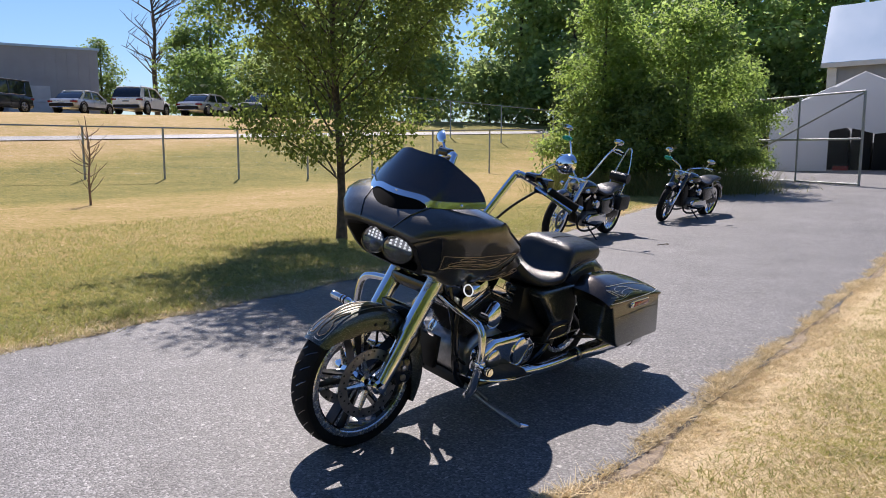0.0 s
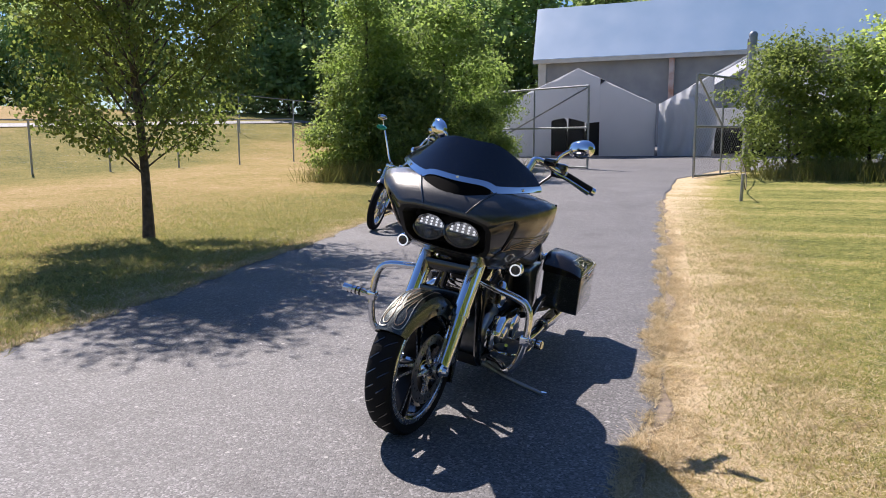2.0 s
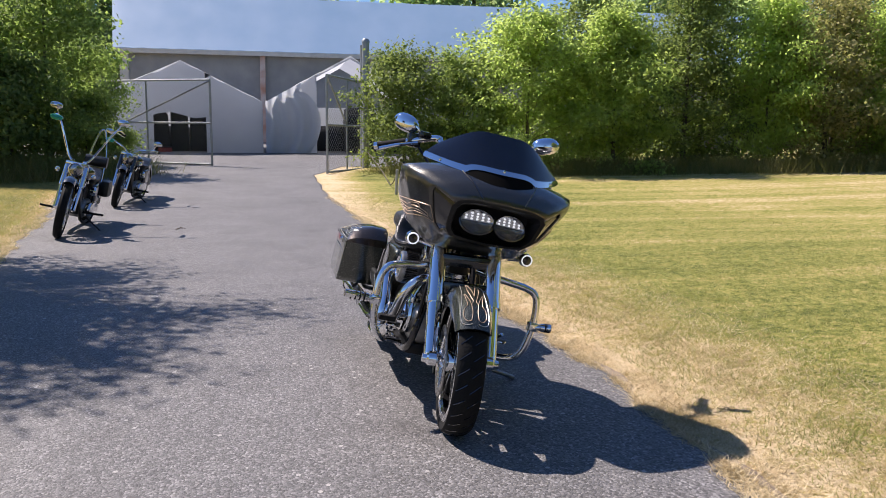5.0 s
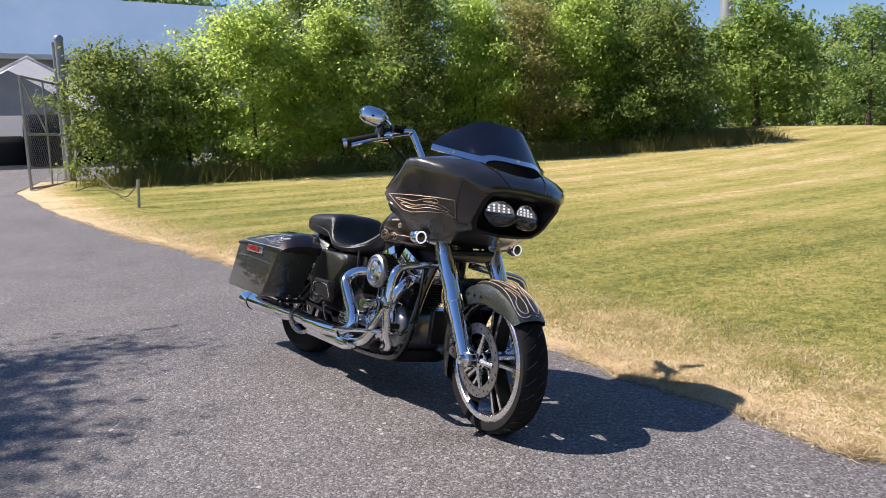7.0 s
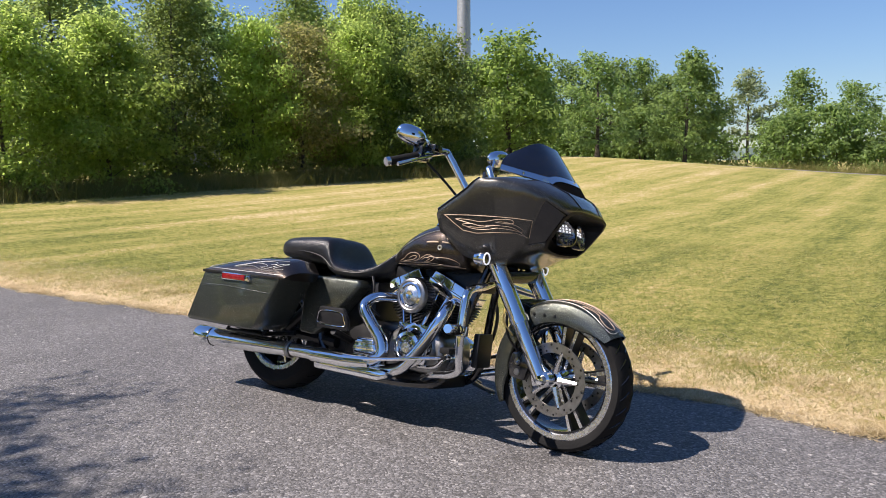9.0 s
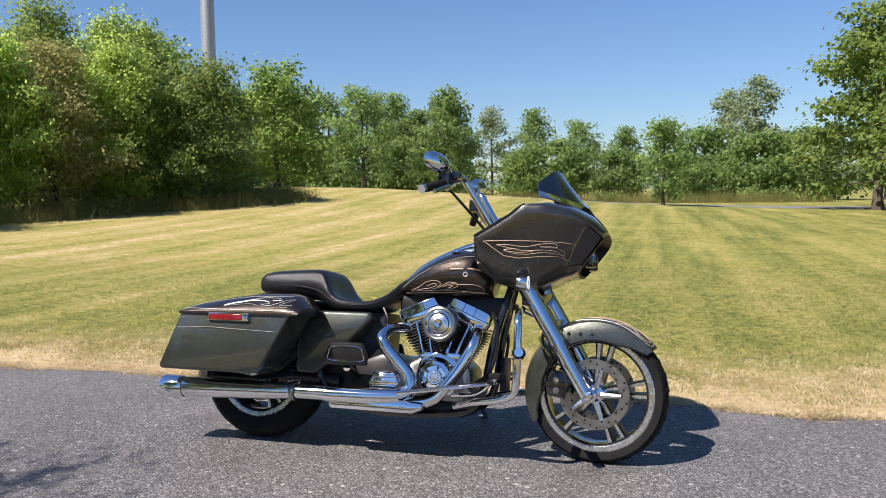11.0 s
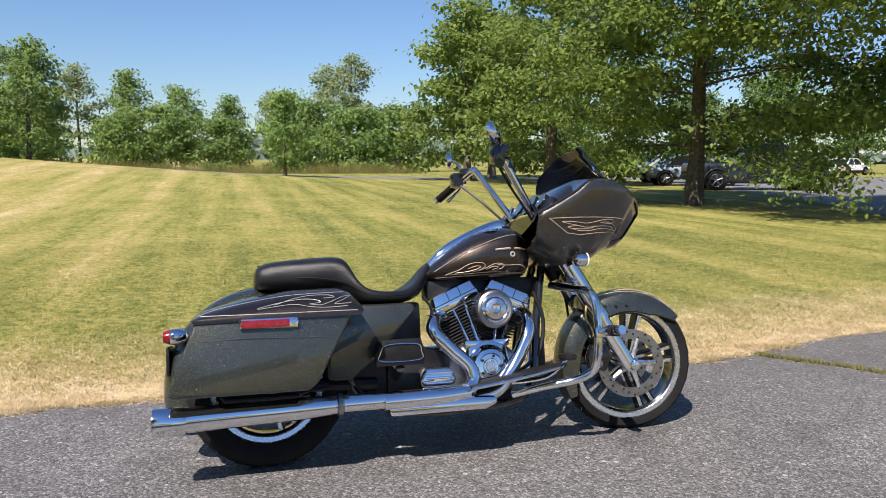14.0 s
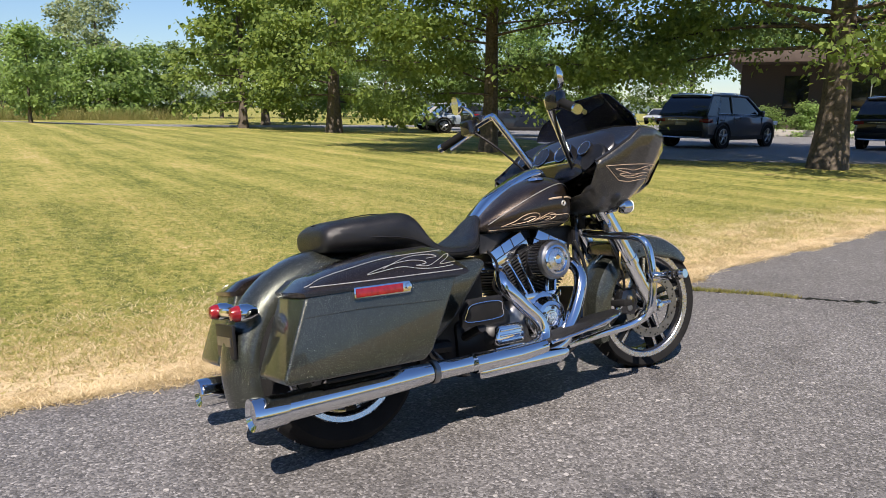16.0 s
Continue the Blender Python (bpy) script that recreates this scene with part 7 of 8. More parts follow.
    part("grip", Geo().tube([(0.106, s * 0.33, 1.16), (0.056, s * 0.452, 1.112)], 0.0185, 12), RUBBER, hb)
    part("grip_end", Geo().tube([(0.056, s * 0.452, 1.112), (0.049, s * 0.468, 1.106)], 0.0195, 12), CHROME, hb)
    part("switch_housing", Geo().box((0.075, s * 0.295 - 0.035, 1.14), (0.13, s * 0.295 + 0.035, 1.21), 0.014), GLOSS_BLACK, hb)
    part("reservoir", Geo().box((0.11, s * 0.255 - 0.03, 1.19), (0.165, s * 0.255 + 0.03, 1.225), 0.01), GLOSS_BLACK, hb)
    part("lever", Geo().tube([(0.14, s * 0.28, 1.165), (0.135, s * 0.36, 1.14), (0.1, s * 0.45, 1.1)], [0.009, 0.008, 0.01], 8, 4), CHROME, hb)
    part("bar_cable", Geo().tube([(0.11, s * 0.27, 1.15), (0.19, s * 0.2, 1.06), (0.3, s * 0.14, 0.93), (0.34, s * 0.1, 0.85)], 0.006, 6, 5), BLACK_METAL, hb)
    mi = part("mirror_stem", Geo().tube([(0.125, s * 0.27, 1.2), (0.12, s * 0.29, 1.245 if s > 0 else 1.235), (0.1, s * 0.325, 1.278 if s > 0 else 1.245)], 0.007, 8, 4), CHROME, hb)
    shell = Geo()
    mm = Matrix.Translation((0.095 if s > 0 else 0.075, 0.372 if s > 0 else -0.345, 1.292 if s > 0 else 1.25)) @ Matrix.Rotation(radians(-22 if s > 0 else -38), 4, "Z") @ Matrix.Rotation(radians(s * 14), 4, "X")
    rings_m = [[(x, 0.07 * k * math.copysign(abs(math.cos(a)) ** 0.8, math.cos(a)), 0.043 * k * math.sin(a)) for a in np.linspace(0, 2 * math.pi, 24, endpoint=False)] for x, k in ((0.026, 0.1), (0.0245, 0.45), (0.018, 0.75), (0.007, 0.95), (-0.005, 1.0))]
    ms = part("mirror_shell", shell.loft(rings_m, caps=False).moved(mm), CHROME, hb, "teardrop chrome mirror")
    part("mirror_glass", Geo().add(rings_m[-1], [tuple(range(24))]).moved(mm), CHROME, ms)
part("riser_clamp", Geo().box((0.3, -0.13, 0.935), (0.345, 0.13, 0.975), 0.012), CHROME, bike)
part("battery_box", Geo().box((-0.52, -0.11, 0.22), (-0.2, 0.11, 0.6), 0.02), BLACK_METAL, bike)
part("inner_fender", arc_shell(RW, 0.34, 10, 100, 0.12, 0.05), BLACK_METAL, bike)
part("under_tank_frame", Geo().box((-0.16, -0.05, 0.6), (0.36, 0.05, 0.69), 0.02), BLACK_METAL, bike)
part("oil_cooler", Geo().box((0.33, -0.06, 0.27), (0.36, 0.06, 0.42), 0.006), BLACK_METAL, bike)
part("brake_pedal", Geo().tube([(0.15, -0.2, 0.25), (0.28, -0.26, 0.27), (0.36, -0.29, 0.34)], 0.009, 8, 4), CHROME, bike)
part("pedal_pad", Geo().box((0.335, -0.33, 0.335), (0.385, -0.25, 0.36), 0.008), RUBBER, bike)
part("shift_lever", Geo().tube([(0.1, 0.23, 0.26), (0.25, 0.26, 0.3), (0.36, 0.28, 0.36)], 0.008, 8, 4), CHROME, bike)
part("side_stand", Geo().tube([(0.21, 0.14, 0.19), (0.19, 0.3, 0.142), (0.165, 0.462, 0.108)], [0.013, 0.012, 0.011], 10), STEEL, bike)
part("stand_foot", Geo().tube([(0.165, 0.455, 0.108), (0.13, 0.478, 0.104)], [0.014, 0.009], 8), CHROME, bike)
part("stand_spring", Geo().tube([(0.2, 0.17, 0.2), (0.19, 0.28, 0.165)], 0.008, 6), STEEL, bike)
part("wiring", Geo().tube([(-0.2, -0.16, 0.62), (-0.17, -0.175, 0.56), (-0.19, -0.165, 0.48), (-0.14, -0.15, 0.44)], 0.006, 6, 5), BLACK_METAL, bike)
part("yellow_cable", Geo().tube([(0.5, -0.14, 0.66), (0.53, -0.15, 0.6), (0.52, -0.15, 0.5), (0.56, -0.13, 0.44)], 0.004, 6, 5), pbr("amber_sleeve", (0.55, 0.38, 0.12), rough=0.5), bike)


# pinstripes and flames, laid on the paint
def laid(ob, pts, way, off=0.0022, shell=False):
    """Points dropped along a direction onto a part's surface."""
    me = ob.data
    tree_b = BVHTree.FromPolygons([v.co.copy() for v in me.vertices], [tuple(p.vertices) for p in me.polygons])
    out = []
    d = Vector(way).normalized()
    for p in pts:
        hit, nrm, _, _ = tree_b.ray_cast(Vector(p) - d * 0.6, d)
        if hit is not None:
            if nrm.dot(d) > 0:
                nrm = -nrm
            out.append(hit + nrm * off)
    return out


def stripe(ob, pts, way, r=0.0022, mat=None, closed=False):
    q = laid(ob, pts, way)
    if len(q) > 2:
        part("flame_stripe", Geo().tube(q, r, 5, closed=closed), mat or PIN, ob)


def dense(pts, steps=8):
    """Places along the straight sides of a closed (u, w) outline."""
    out = []
    for (u0, w0), (u1, w1) in zip(pts, pts[1:] + pts[:1]):
        out += [(u0 + (u1 - u0) * k / steps, 0, w0 + (w1 - w0) * k / steps) for k in range(steps)]
    return out


def flow(pts, steps=6):
    """A smooth run of (u, w) places through the given ones."""
    q, _ = spline([Vector((u, 0, w)) for u, w in pts], [0] * len(pts), steps)
    return [tuple(p) for p in q]


for s in (-1, 1):
    way = (0, -s, 0)
    side = [(0.293, 0.908), (0.45, 0.911), (0.6, 0.911), (0.69, 0.909), (0.672, 0.875), (0.655, 0.838), (0.6, 0.856), (0.52, 0.85), (0.44, 0.842), (0.38, 0.85), (0.335, 0.88), (0.308, 0.9)]
    stripe(fairing, dense(side), way, 0.0014, closed=True)
    # tongues of flame, each drawn as a line that runs out to a tip and back
    for l in (((0.635, 0.842), (0.6, 0.872), (0.55, 0.878), (0.47, 0.872), (0.42, 0.879), (0.35, 0.894), (0.41, 0.893), (0.46, 0.888), (0.5, 0.893), (0.545, 0.902), (0.59, 0.904), (0.6, 0.894), (0.58, 0.888), (0.53, 0.89)),
              ((0.53, 0.89), (0.56, 0.893), (0.6, 0.886), (0.625, 0.872), (0.62, 0.862), (0.585, 0.866), (0.54, 0.868), (0.49, 0.86), (0.44, 0.858), (0.4, 0.866), (0.45, 0.865), (0.5, 0.871)),
              ((0.4, 0.866), (0.38, 0.874), (0.43, 0.879))):
        stripe(fairing, flow(l), way, 0.0014)
    # flames on the tank: two looped tongues and a long tail
    for l in (((-0.085, 0.708), (-0.04, 0.722), (-0.012, 0.738), (0.025, 0.749), (0.06, 0.746), (0.068, 0.733), (0.048, 0.72), (0.02, 0.714)),
              ((0.02, 0.714), (0.055, 0.72), (0.085, 0.733), (0.115, 0.744), (0.145, 0.739), (0.146, 0.728), (0.118, 0.717), (0.085, 0.713)),
              ((0.12, 0.738), (0.17, 0.735), (0.215, 0.736), (0.25, 0.727), (0.258, 0.713), (0.235, 0.706), (0.17, 0.708), (0.1, 0.711), (0.0, 0.708), (-0.085, 0.708)),
              ((0.0, 0.726), (0.03, 0.736), (0.05, 0.733), (0.035, 0.724), (0.0, 0.716), (-0.05, 0.712)),
              ((0.075, 0.722), (0.105, 0.732), (0.125, 0.728), (0.1, 0.719))):
        stripe(tank, flow(l), way, 0.0014)
    stripe(tank, [(u, 0, 0.7 + 0.003 * math.sin(8 * u)) for u in np.linspace(-0.12, 0.27, 16)], way, 0.0016)
    stripe(tank, flow(((-0.13, 0.72), (-0.06, 0.765), (0.04, 0.815), (0.14, 0.85), (0.22, 0.86), (0.272, 0.835))), way, 0.0016, PIN_SILVER)
    # worn maker's mark, as plain bars over a small round badge
    for u0, u1 in ((0.112, 0.176), (0.194, 0.258)):
        stripe(tank, [(u, 0, 0.797 + 0.006 * (1 - ((u - 0.185) / 0.09) ** 2)) for u in np.linspace(u0, u1, 7)], way, 0.0042, PIN)
    stripe(tank, [(0.185 + 0.009 * math.cos(a), 0, 0.779 + 0.009 * math.sin(a)) for a in np.linspace(0, 6.283, 12, endpoint=False)], way, 0.0035, PIN_SILVER, True)
    for l in (((-0.545, 0.592), (-0.62, 0.589), (-0.68, 0.594), (-0.74, 0.604), (-0.86, 0.592), (-0.78, 0.612), (-0.71, 0.621), (-0.66, 0.618), (-0.64, 0.608), (-0.68, 0.603)),
              ((-0.68, 0.603), (-0.64, 0.598), (-0.6, 0.61), (-0.56, 0.625), (-0.53, 0.628), (-0.56, 0.614), (-0.59, 0.6), (-0.53, 0.602)),
              ((-0.8, 0.604), (-0.74, 0.622), (-0.68, 0.633), (-0.61, 0.633), (-0.59, 0.624), (-0.63, 0.622))):
        stripe(lids[s], flow(l), way, 0.0013, PIN_SILVER)
    stripe(lids[s], flow(((-1.06, 0.576), (-1.0, 0.596), (-0.9, 0.616), (-0.75, 0.637), (-0.55, 0.643))), way, 0.0014, PIN_SILVER)
    stripe(lids[s], [(u, 0, 0.575) for u in np.linspace(-1.05, -0.51, 12)], way, 0.0017, PIN_SILVER)
def fender_line(points, r=0.0014, mat=None):
    """A smooth line on the front fender through (degrees round the wheel, place across it)."""
    q, _ = spline([Vector((a, v, 0)) for a, v in points], [0] * len(points), 6)
    out = []
    for p in q:
        a = radians(p.x)
        at = (FW.x + 0.36 * math.cos(a), p.y, FW.z + 0.36 * math.sin(a))
        out += laid(front_fender, [at], Vector((FW.x - at[0], 0, FW.z - at[2])), 0.0016)
    if len(out) > 2:
        part("flame_stripe", Geo().tube(out, r, 5), mat or PIN, front_fender)


for sv in (-1, 1):
    fender_line([(43, sv * 0.012), (42, sv * 0.03), (44, sv * 0.05), (52, sv * 0.056), (64, sv * 0.05), (76, sv * 0.046), (92, sv * 0.044), (112, sv * 0.03), (130, sv * 0.012), (140, 0.0)], 0.0016, PIN_SILVER)
    fender_line([(46, sv * 0.014), (45, sv * 0.03), (49, sv * 0.044), (56, sv * 0.042), (60, sv * 0.03), (66, sv * 0.033), (74, sv * 0.038), (66, sv * 0.022), (60, sv * 0.014), (53, sv * 0.01), (46, sv * 0.014)])
    fender_line([(60, sv * 0.014), (64, sv * 0.006), (70, sv * 0.014), (82, sv * 0.024), (100, sv * 0.018), (86, sv * 0.012), (76, sv * 0.004), (70, 0.0)])

# the front end stands turned a little to its right on the steering axis
STEER_AT, STEER_AXIS = Vector((0.41, 0, 0.765)), Vector((-0.557, 0, 0.831))
STEER = Matrix.Translation((0, -0.014, 0)) @ Matrix.Translation(STEER_AT) @ Matrix.Rotation(radians(-8.5), 4, STEER_AXIS) @ Matrix.Translation(-STEER_AT)
FRONT_END = ("front_wheel", "front_fender", "fork_leg", "fork_cover", "fork_seal", "caliper", "brake_hose", "front_axle", "lower_clamp", "fork_bridge")
for ob in bike.children:
    kind_name = ob.name.split(".")[0]
    if kind_name in FRONT_END or (kind_name == "brake_disc" and ob.data.vertices[0].co.x > 0.3):
        ob.matrix_local = STEER


# ---- the two cruisers parked along the drive ----
SPOKE = pbr("spoke_chrome", (0.6, 0.6, 0.62), rough=0.15, metal=1.0)
TEAL = pbr("teal_mirror", (0.02, 0.3, 0.2), (0.05, 0.4, 0.28), 8, 0.25, 0.3)
BLACK_PAINT = pbr("black_lacquer", (0.008, 0.008, 0.009), (0.014, 0.014, 0.015), 4, 0.2, coat=1.0)


def cruiser(label, m, bars, front_r, whitewall, leanback, steer):
    """A slim cruiser on its stand: x forward, origin under the front tyre."""
    ob = thing("cruiser_motorcycle", label, "motorcycle", m)
    f, r = Vector((0, 0, front_r)), Vector((-1.6, 0, 0.32))
    for c, R, half, nm in ((f, front_r, 0.05, "front_wheel"), (r, 0.32, 0.075, "rear_wheel")):
        rim = R * 0.76
        w = part(nm, Geo().lathe([(rim, -half * 0.7), (rim + 0.02, -half * 0.95), (R - 0.02, -half * 0.8), (R, -half * 0.3), (R, half * 0.3), (R - 0.02, half * 0.8), (rim + 0.02, half * 0.95), (rim, half * 0.7)], c, "y", 40), RUBBER, ob)
        part("rim", Geo().lathe([(rim - 0.02, -half * 0.5), (rim + 0.004, -half * 0.72), (rim + 0.004, half * 0.72), (rim - 0.02, half * 0.5)], c, "y", 40, True), CHROME, w)
        n = 20 if whitewall else 9
        for k in range(n):
            a = 2 * math.pi * k / n
            d, s2 = Vector((math.cos(a), 0, math.sin(a))), (-1) ** k
            part("spoke", Geo().tube([c + d * 0.04 + Vector((0, s2 * 0.03, 0)), c + d * (rim - 0.01)], 0.004 if whitewall else 0.013, 5, caps=False), SPOKE if whitewall else BLACK_METAL, w)
        part("hub", Geo().lathe([(0.01, -0.06), (0.04, -0.05), (0.05, -0.02), (0.05, 0.02), (0.04, 0.05), (0.01, 0.06)], c, "y", 16), CHROME, w)
        part("brake_disc", Geo().lathe([(0.09, 0.055), (0.14, 0.055), (0.14, 0.06), (0.09, 0.06)], c, "y", 28, True), STEEL, w)
    head = Vector((-0.3 - leanback, 0, 0.86))
    for s in (-1, 1):
        part("fork_leg", Geo().tube([f + Vector((0.0, s * 0.09, 0.0)), f + (head - f) * 0.45 + Vector((0, s * 0.1, 0)), head + Vector((0, s * 0.1, 0))], [0.03, 0.024, 0.022], 10), CHROME, ob)
        top = head + Vector((-0.06, s * 0.13, 0.1))
        knee = head + Vector((-0.1, s * 0.32, bars))
        grip = knee + Vector((-0.2, s * 0.1, -0.02))
        hb = part("handlebar", Geo().tube([head + Vector((-0.02, s * 0.05, 0.04)), top, knee, grip], 0.013, 8, 5), CHROME, ob)
        part("grip", Geo().tube([knee.lerp(grip, 0.35), grip], 0.018, 8), RUBBER, hb)
        part("lever", Geo().tube([knee + Vector((0.02, 0, 0)), grip + Vector((0.06, 0, -0.02))], 0.006, 6), CHROME, hb)
        st = knee + Vector((0.0, s * 0.06, 0.13))
        part("mirror_stem", Geo().tube([knee, st], 0.006, 6), CHROME, hb)
        part("mirror", Geo().loft([ring(st.x + x, st.z, 0.07 * k, 0.04 * k, 2.2, 16, cv=st.y) for x, k in ((0.03, 0.3), (0.015, 0.9), (0.0, 1.0), (-0.005, 0.96))]), CHROME, hb)
        if s < 0:
            part("lever_cover", Geo().loft([ring(knee.x + x, knee.z - 0.01, 0.075 * k, 0.035 * k, 2.2, 14, cv=knee.y + s * 0.03) for x, k in ((0.06, 0.3), (0.04, 0.9), (0.0, 1.0), (-0.04, 0.8), (-0.06, 0.3))]), TEAL, hb, "green lever cover")
        part("turn_signal", Geo().lathe([(0.001, 0.02), (0.025, 0.012), (0.03, -0.02), (0.001, -0.04)], head + Vector((0.05, s * 0.2, -0.1)), "x", 12), CHROME, ob)
        part("rear_strut", Geo().tube([r + Vector((0, s * 0.12, 0)), r + Vector((0.32, s * 0.13, 0.36))], 0.024, 8), CHROME, ob)
        part("frame_tube", Geo().tube([head + Vector((-0.02, s * 0.03, -0.1)), Vector((-0.45, s * 0.12, 0.2)), Vector((-1.1, s * 0.13, 0.2)), Vector((-1.25, s * 0.12, 0.55))], 0.016, 8, 5), BLACK_METAL, ob)
        part("peg", Geo().tube([(-0.55, s * 0.12, 0.28), (-0.52, s * 0.36, 0.29)], 0.014, 8), RUBBER, ob)
    part("triple_clamp", Geo().box(tuple(head + Vector((-0.05, -0.13, -0.02))), tuple(head + Vector((0.04, 0.13, 0.03))), 0.012), CHROME, ob)
    hl = part("headlight", Geo().loft([ring(head.x + x, head.z - 0.05, 0.085 * k, 0.085 * k, 2.0, 20) for x, k in ((-0.02, 0.3), (0.0, 0.75), (0.05, 0.97), (0.11, 1.0), (0.12, 0.94))]), CHROME, ob)
    part("lens", Geo().loft([ring(head.x + x, head.z - 0.05, 0.078 * k, 0.078 * k, 2.0, 20) for x, k in ((0.118, 1.0), (0.13, 0.8), (0.136, 0.2))]), LAMP_BOWL, hl)
    part("front_fender", arc_shell(f, front_r + 0.03, 60, 165, 0.065, 0.05), BLACK_PAINT, ob)
    part("rear_fender", arc_shell(r, 0.37, 20, 175, 0.1, 0.07), BLACK_PAINT, ob)
    part("fuel_tank", Geo().loft(stations([-0.98, -0.85, -0.65, -0.48, -0.4], [0.72, 0.79, 0.86, 0.85, 0.76], [0.68, 0.67, 0.66, 0.67, 0.7], [0.06, 0.13, 0.17, 0.13, 0.06])), BLACK_PAINT, ob)
    part("seat", Geo().loft(stations([-1.75, -1.6, -1.35, -1.2, -1.05, -0.95], [0.76, 0.78, 0.76, 0.7, 0.69, 0.74], [0.7, 0.69, 0.66, 0.63, 0.63, 0.68], [0.08, 0.11, 0.14, 0.16, 0.13, 0.05], p=3)), LEATHER, ob)
    part("crankcase", Geo().prism([(-1.0, 0.2), (-0.6, 0.2), (-0.55, 0.32), (-0.65, 0.42), (-0.95, 0.42), (-1.05, 0.3)], -0.13, 0.13, bevel=0.03), STEEL, ob)
    for tilt in (-23, 23):
        mm = Matrix.Translation((-0.77, 0, 0.34)) @ Matrix.Rotation(radians(tilt), 4, "Y")
        g = Geo()
        g.box((-0.05, -0.05, 0.05), (0.05, 0.05, 0.26), 0.01)
        for i in range(9):
            g.box((-0.075, -0.08, 0.09 + i * 0.018), (0.075, 0.08, 0.098 + i * 0.018), 0.002)
        part("cylinder", g.moved(mm), BLACK_METAL, ob)
        part("rocker_cover", Geo().box((-0.08, -0.085, 0.265), (0.08, 0.085, 0.32), 0.02).moved(mm), CHROME, ob)
    part("air_cleaner", Geo().lathe([(0.001, -0.06), (0.06, -0.058), (0.075, -0.04), (0.075, 0.0)], (-0.75, -0.16, 0.58), "y", 24), CHROME, ob)
    part("primary_cover", Geo().prism([(-1.15, 0.25), (-0.6, 0.22), (-0.55, 0.32), (-0.62, 0.4), (-1.1, 0.4)], 0.13, 0.2, bevel=0.03), CHROME, ob)
    part("exhaust_pipe", Geo().tube([(-0.62, -0.1, 0.52), (-0.56, -0.18, 0.42), (-0.65, -0.2, 0.27), (-1.0, -0.2, 0.22), (-1.75, -0.21, 0.25)], [0.022, 0.024, 0.026, 0.035, 0.042], 12, 5), CHROME, ob)
    # black bodywork between the frame tubes, battery, luggage and back rest
    part("frame_cover", Geo().prism([(-1.18, 0.42), (-0.98, 0.4), (-0.95, 0.62), (-1.15, 0.66), (-1.3, 0.6)], -0.12, 0.12, bevel=0.03), BLACK_METAL, ob)
    part("radiator_cover", Geo().prism([(-0.52, 0.24), (-0.42, 0.26), (-0.36, 0.62), (-0.46, 0.66), (-0.55, 0.5)], -0.09, 0.09, bevel=0.02), BLACK_METAL, ob)
    for s in (-1, 1):
        part("fork_cover", Geo().tube([f + (head - f) * 0.5 + Vector((0, s * 0.1, 0)), head + Vector((0.01, s * 0.1, -0.02))], 0.034, 12), CHROME if whitewall else BLACK_PAINT, ob)
        if whitewall:
            part("saddlebag", Geo().box((-1.7, s * 0.2 - 0.06, 0.42), (-1.38, s * 0.2 + 0.06, 0.64), 0.045), LEATHER, ob)
    if whitewall:
        part("tool_roll", Geo().tube([(-1.72, -0.14, 0.86), (-1.72, 0.14, 0.86)], 0.075, 16), LEATHER, ob)
        part("sissy_bar", Geo().tube([(-1.56, -0.12, 0.58), (-1.74, -0.11, 0.9), (-1.84, -0.05, 1.22), (-1.86, 0.0, 1.3), (-1.84, 0.05, 1.22), (-1.74, 0.11, 0.9), (-1.56, 0.12, 0.58)], 0.011, 8, 4), CHROME, ob)
    part("tail_light", Geo().box((-1.99, -0.05, 0.5), (-1.95, 0.05, 0.57), 0.012), RED_LENS, ob)
    part("side_stand", Geo().tube([(-0.72, 0.14, 0.2), (-0.66, 0.34, 0.07)], 0.012, 8), BLACK_METAL, ob)
    # broad dark bodywork and luggage
    part("side_cover", Geo().prism([(-1.32, 0.36), (-1.02, 0.34), (-0.98, 0.6), (-1.3, 0.62)], -0.17, 0.17, bevel=0.04, seg=3), BLACK_PAINT, ob)
    part("belt_guard", Geo().prism([(-1.62, 0.3), (-1.05, 0.3), (-1.05, 0.36), (-1.6, 0.4)], 0.1, 0.15, bevel=0.015), BLACK_METAL, ob)
    part("horn_cover", Geo().lathe([(0.001, 0.05), (0.05, 0.045), (0.06, 0.02), (0.05, -0.02)], (-0.74, 0.16, 0.54), "y", 20), CHROME, ob)
    # the front end stands turned to the left
    up_axis = (head - f).normalized()
    turn = Matrix.Translation(head) @ Matrix.Rotation(radians(steer), 4, up_axis) @ Matrix.Translation(-head)
    for child in ob.children:
        if child.name.split(".")[0] in ("front_wheel", "fork_leg", "handlebar", "turn_signal", "triple_clamp", "headlight", "front_fender", "fork_cover"):
            child.matrix_local = turn
    return ob


def stand(x, y, deg, lean=11):
    return Matrix.Translation((x, y, float(height(x, y)) + 0.018)) @ Matrix.Rotation(radians(deg), 4, "Z") @ Matrix.Rotation(radians(-lean), 4, "X")


cruiser("black cruiser with ape-hanger bars and laced wheels on the drive", stand(-5.72, -3.28, 4, 12), 0.5, 0.35, True, 0.08, 6)
cruiser("black cruiser with short bars and cast wheels on the drive", stand(-9.3, -3.4, -2, 12), 0.16, 0.33, False, 0.02, 8)

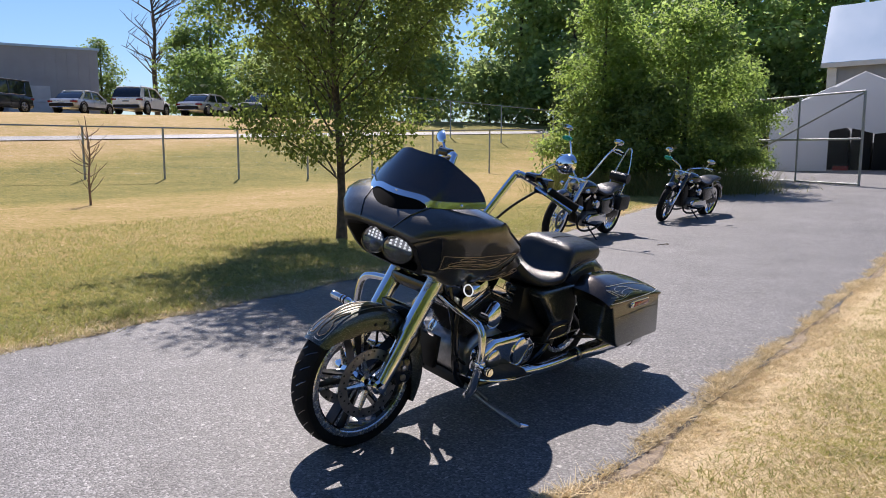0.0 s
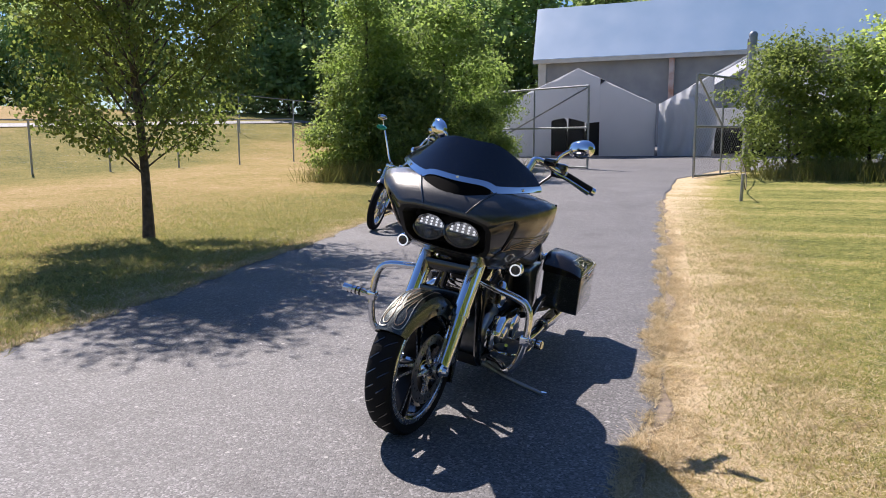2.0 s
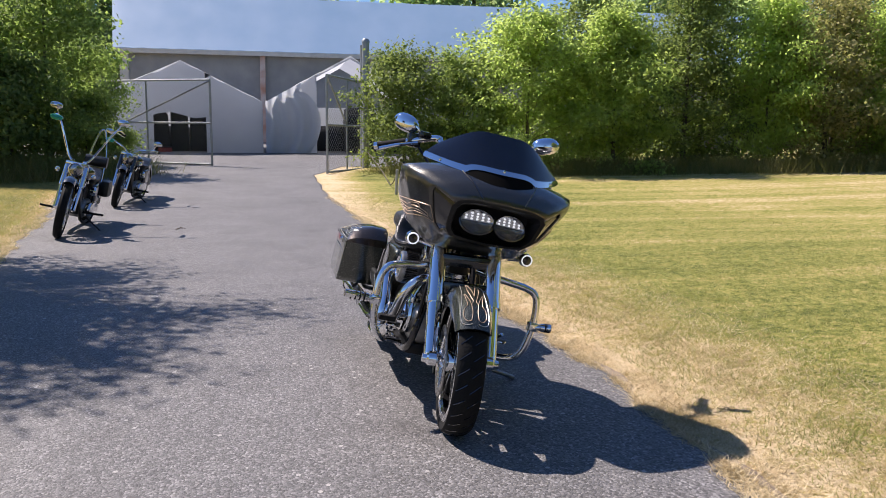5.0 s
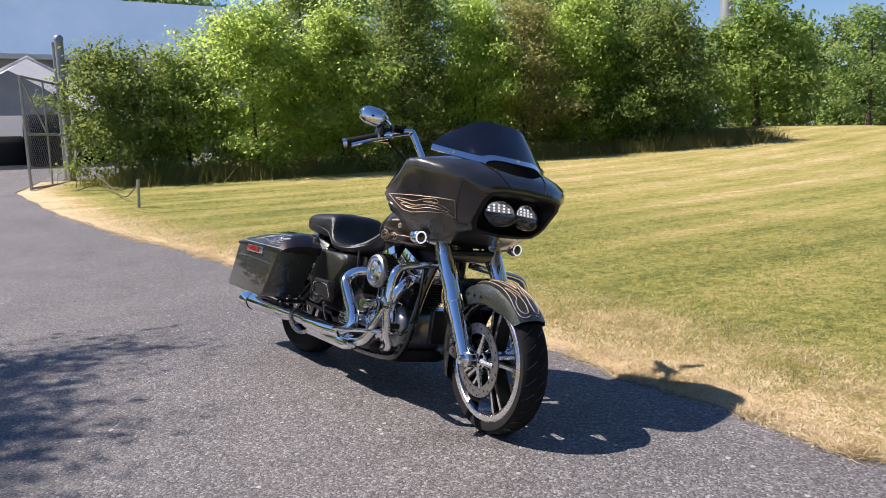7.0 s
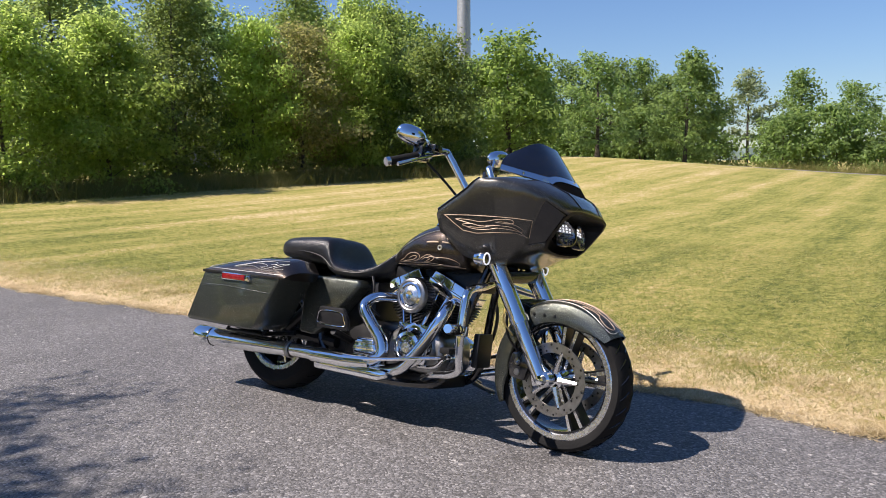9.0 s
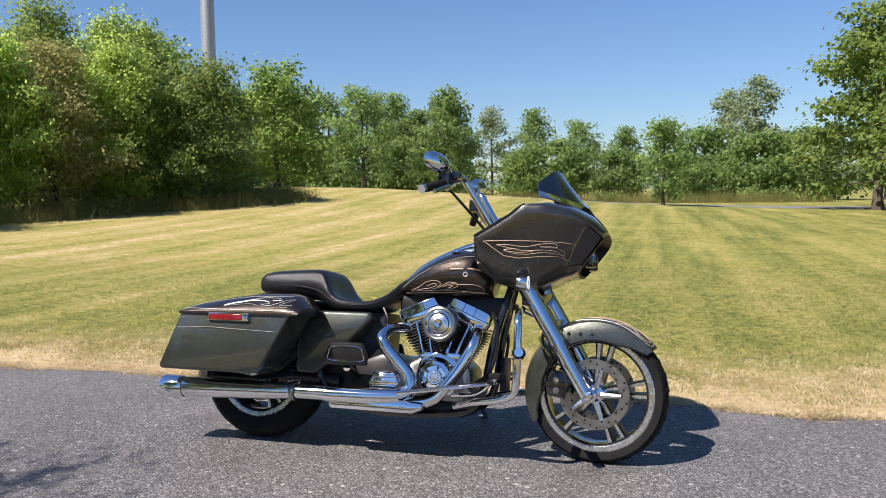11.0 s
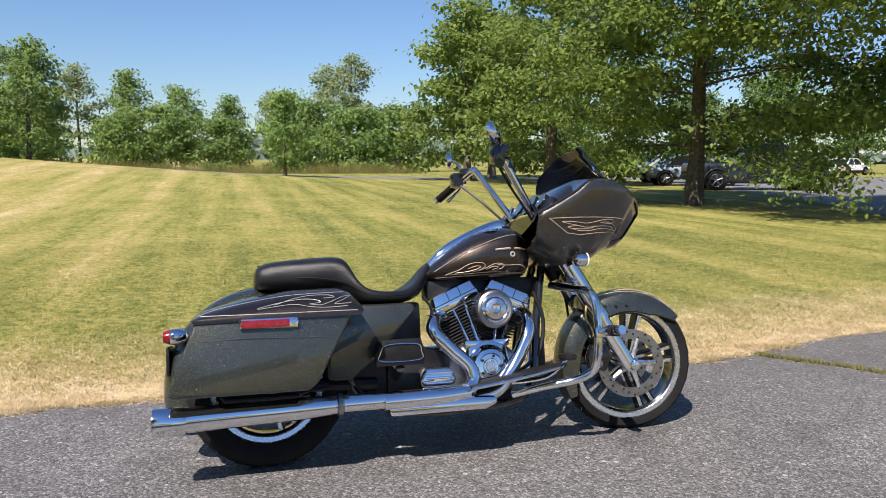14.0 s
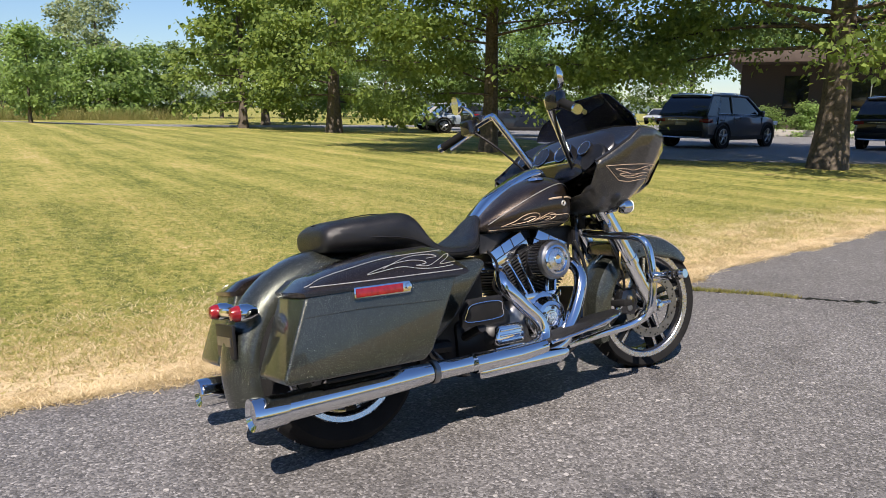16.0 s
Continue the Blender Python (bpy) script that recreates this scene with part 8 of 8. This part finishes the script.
# ---- small things ----
crack_pts = [(2.16, 0.96), (2.32, 0.78), (2.5, 0.6), (2.62, 0.42), (2.85, 0.2), (3.3, -0.15), (4.2, -0.5)]
rng = np.random.default_rng(5)
n = 1100
t = rng.uniform(0, 1, n) ** 1.4 * 0.5
x = np.interp(t, np.linspace(0, 1, 7), [p[0] for p in crack_pts]) + rng.normal(0, 0.014, n)
y = np.interp(t, np.linspace(0, 1, 7), [p[1] for p in crack_pts]) + rng.normal(0, 0.014, n)
h = rng.uniform(0.008, 0.03, n)
a = rng.uniform(0, 6.28, n)
tri = np.stack([np.stack([x - 0.004 * np.cos(a), y - 0.004 * np.sin(a), 0 * x - 0.003], 1), np.stack([x + 0.004 * np.cos(a), y + 0.004 * np.sin(a), 0 * x - 0.003], 1), np.stack([x + rng.normal(0, 0.012, n), y + rng.normal(0, 0.012, n), h], 1)], 1)
tagged(new("crack_grass", tris_np("crack_grass", tri, WEED)), "tufts of grass growing in a crack of the asphalt", "grass", kind="stuff")
cr = Geo()
for k in range(len(crack_pts) - 1):
    (x0, y0), (x1, y1) = crack_pts[k], crack_pts[k + 1]
    for j in range(6):
        u0, u1 = j / 6, (j + 1) / 6
        w0 = [(x0 + (x1 - x0) * u + rng.normal(0, 0.008), y0 + (y1 - y0) * u + rng.normal(0, 0.008)) for u in (u0, u1)]
        cr.box((min(w0[0][0], w0[1][0]) - 0.002, min(w0[0][1], w0[1][1]), -0.006), (max(w0[0][0], w0[1][0]), max(w0[0][1], w0[1][1]) + 0.003, 0.0005))
tagged(new("asphalt_crack", cr.mesh("asphalt_crack", BLACK_METAL, False)), "dark crack across the worn asphalt", "crack", kind="structure")

deb = thing("twig", "dark fallen twig on the asphalt", "twig", Matrix.Translation((-6.56, -2.05, 0.0)))
part("stem", Geo().tube([(-0.12, 0.0, 0.006), (0.0, 0.03, 0.012), (0.14, -0.02, 0.006)], 0.006, 5, 3).tube([(0.0, 0.03, 0.01), (0.05, 0.09, 0.008)], 0.004, 4), BARK, deb)
wire_post = thing("stub_post", "short leaning stub post beside the drive with a sagging wire", "post", Matrix.Translation((-11.4, 1.5, 0.06)))
part("post", Geo().tube([(0, 0, -0.05), (0.03, 0.02, 0.52)], 0.03, 8), GALV, wire_post)
part("wire", Geo().tube([(0.03, 0.02, 0.45), (-1.6, 0.1, 0.12), (-3.4, 0.12, 0.35), (-5.6, 0.0, 0.75)], 0.012, 5, 6), BARK, wire_post)
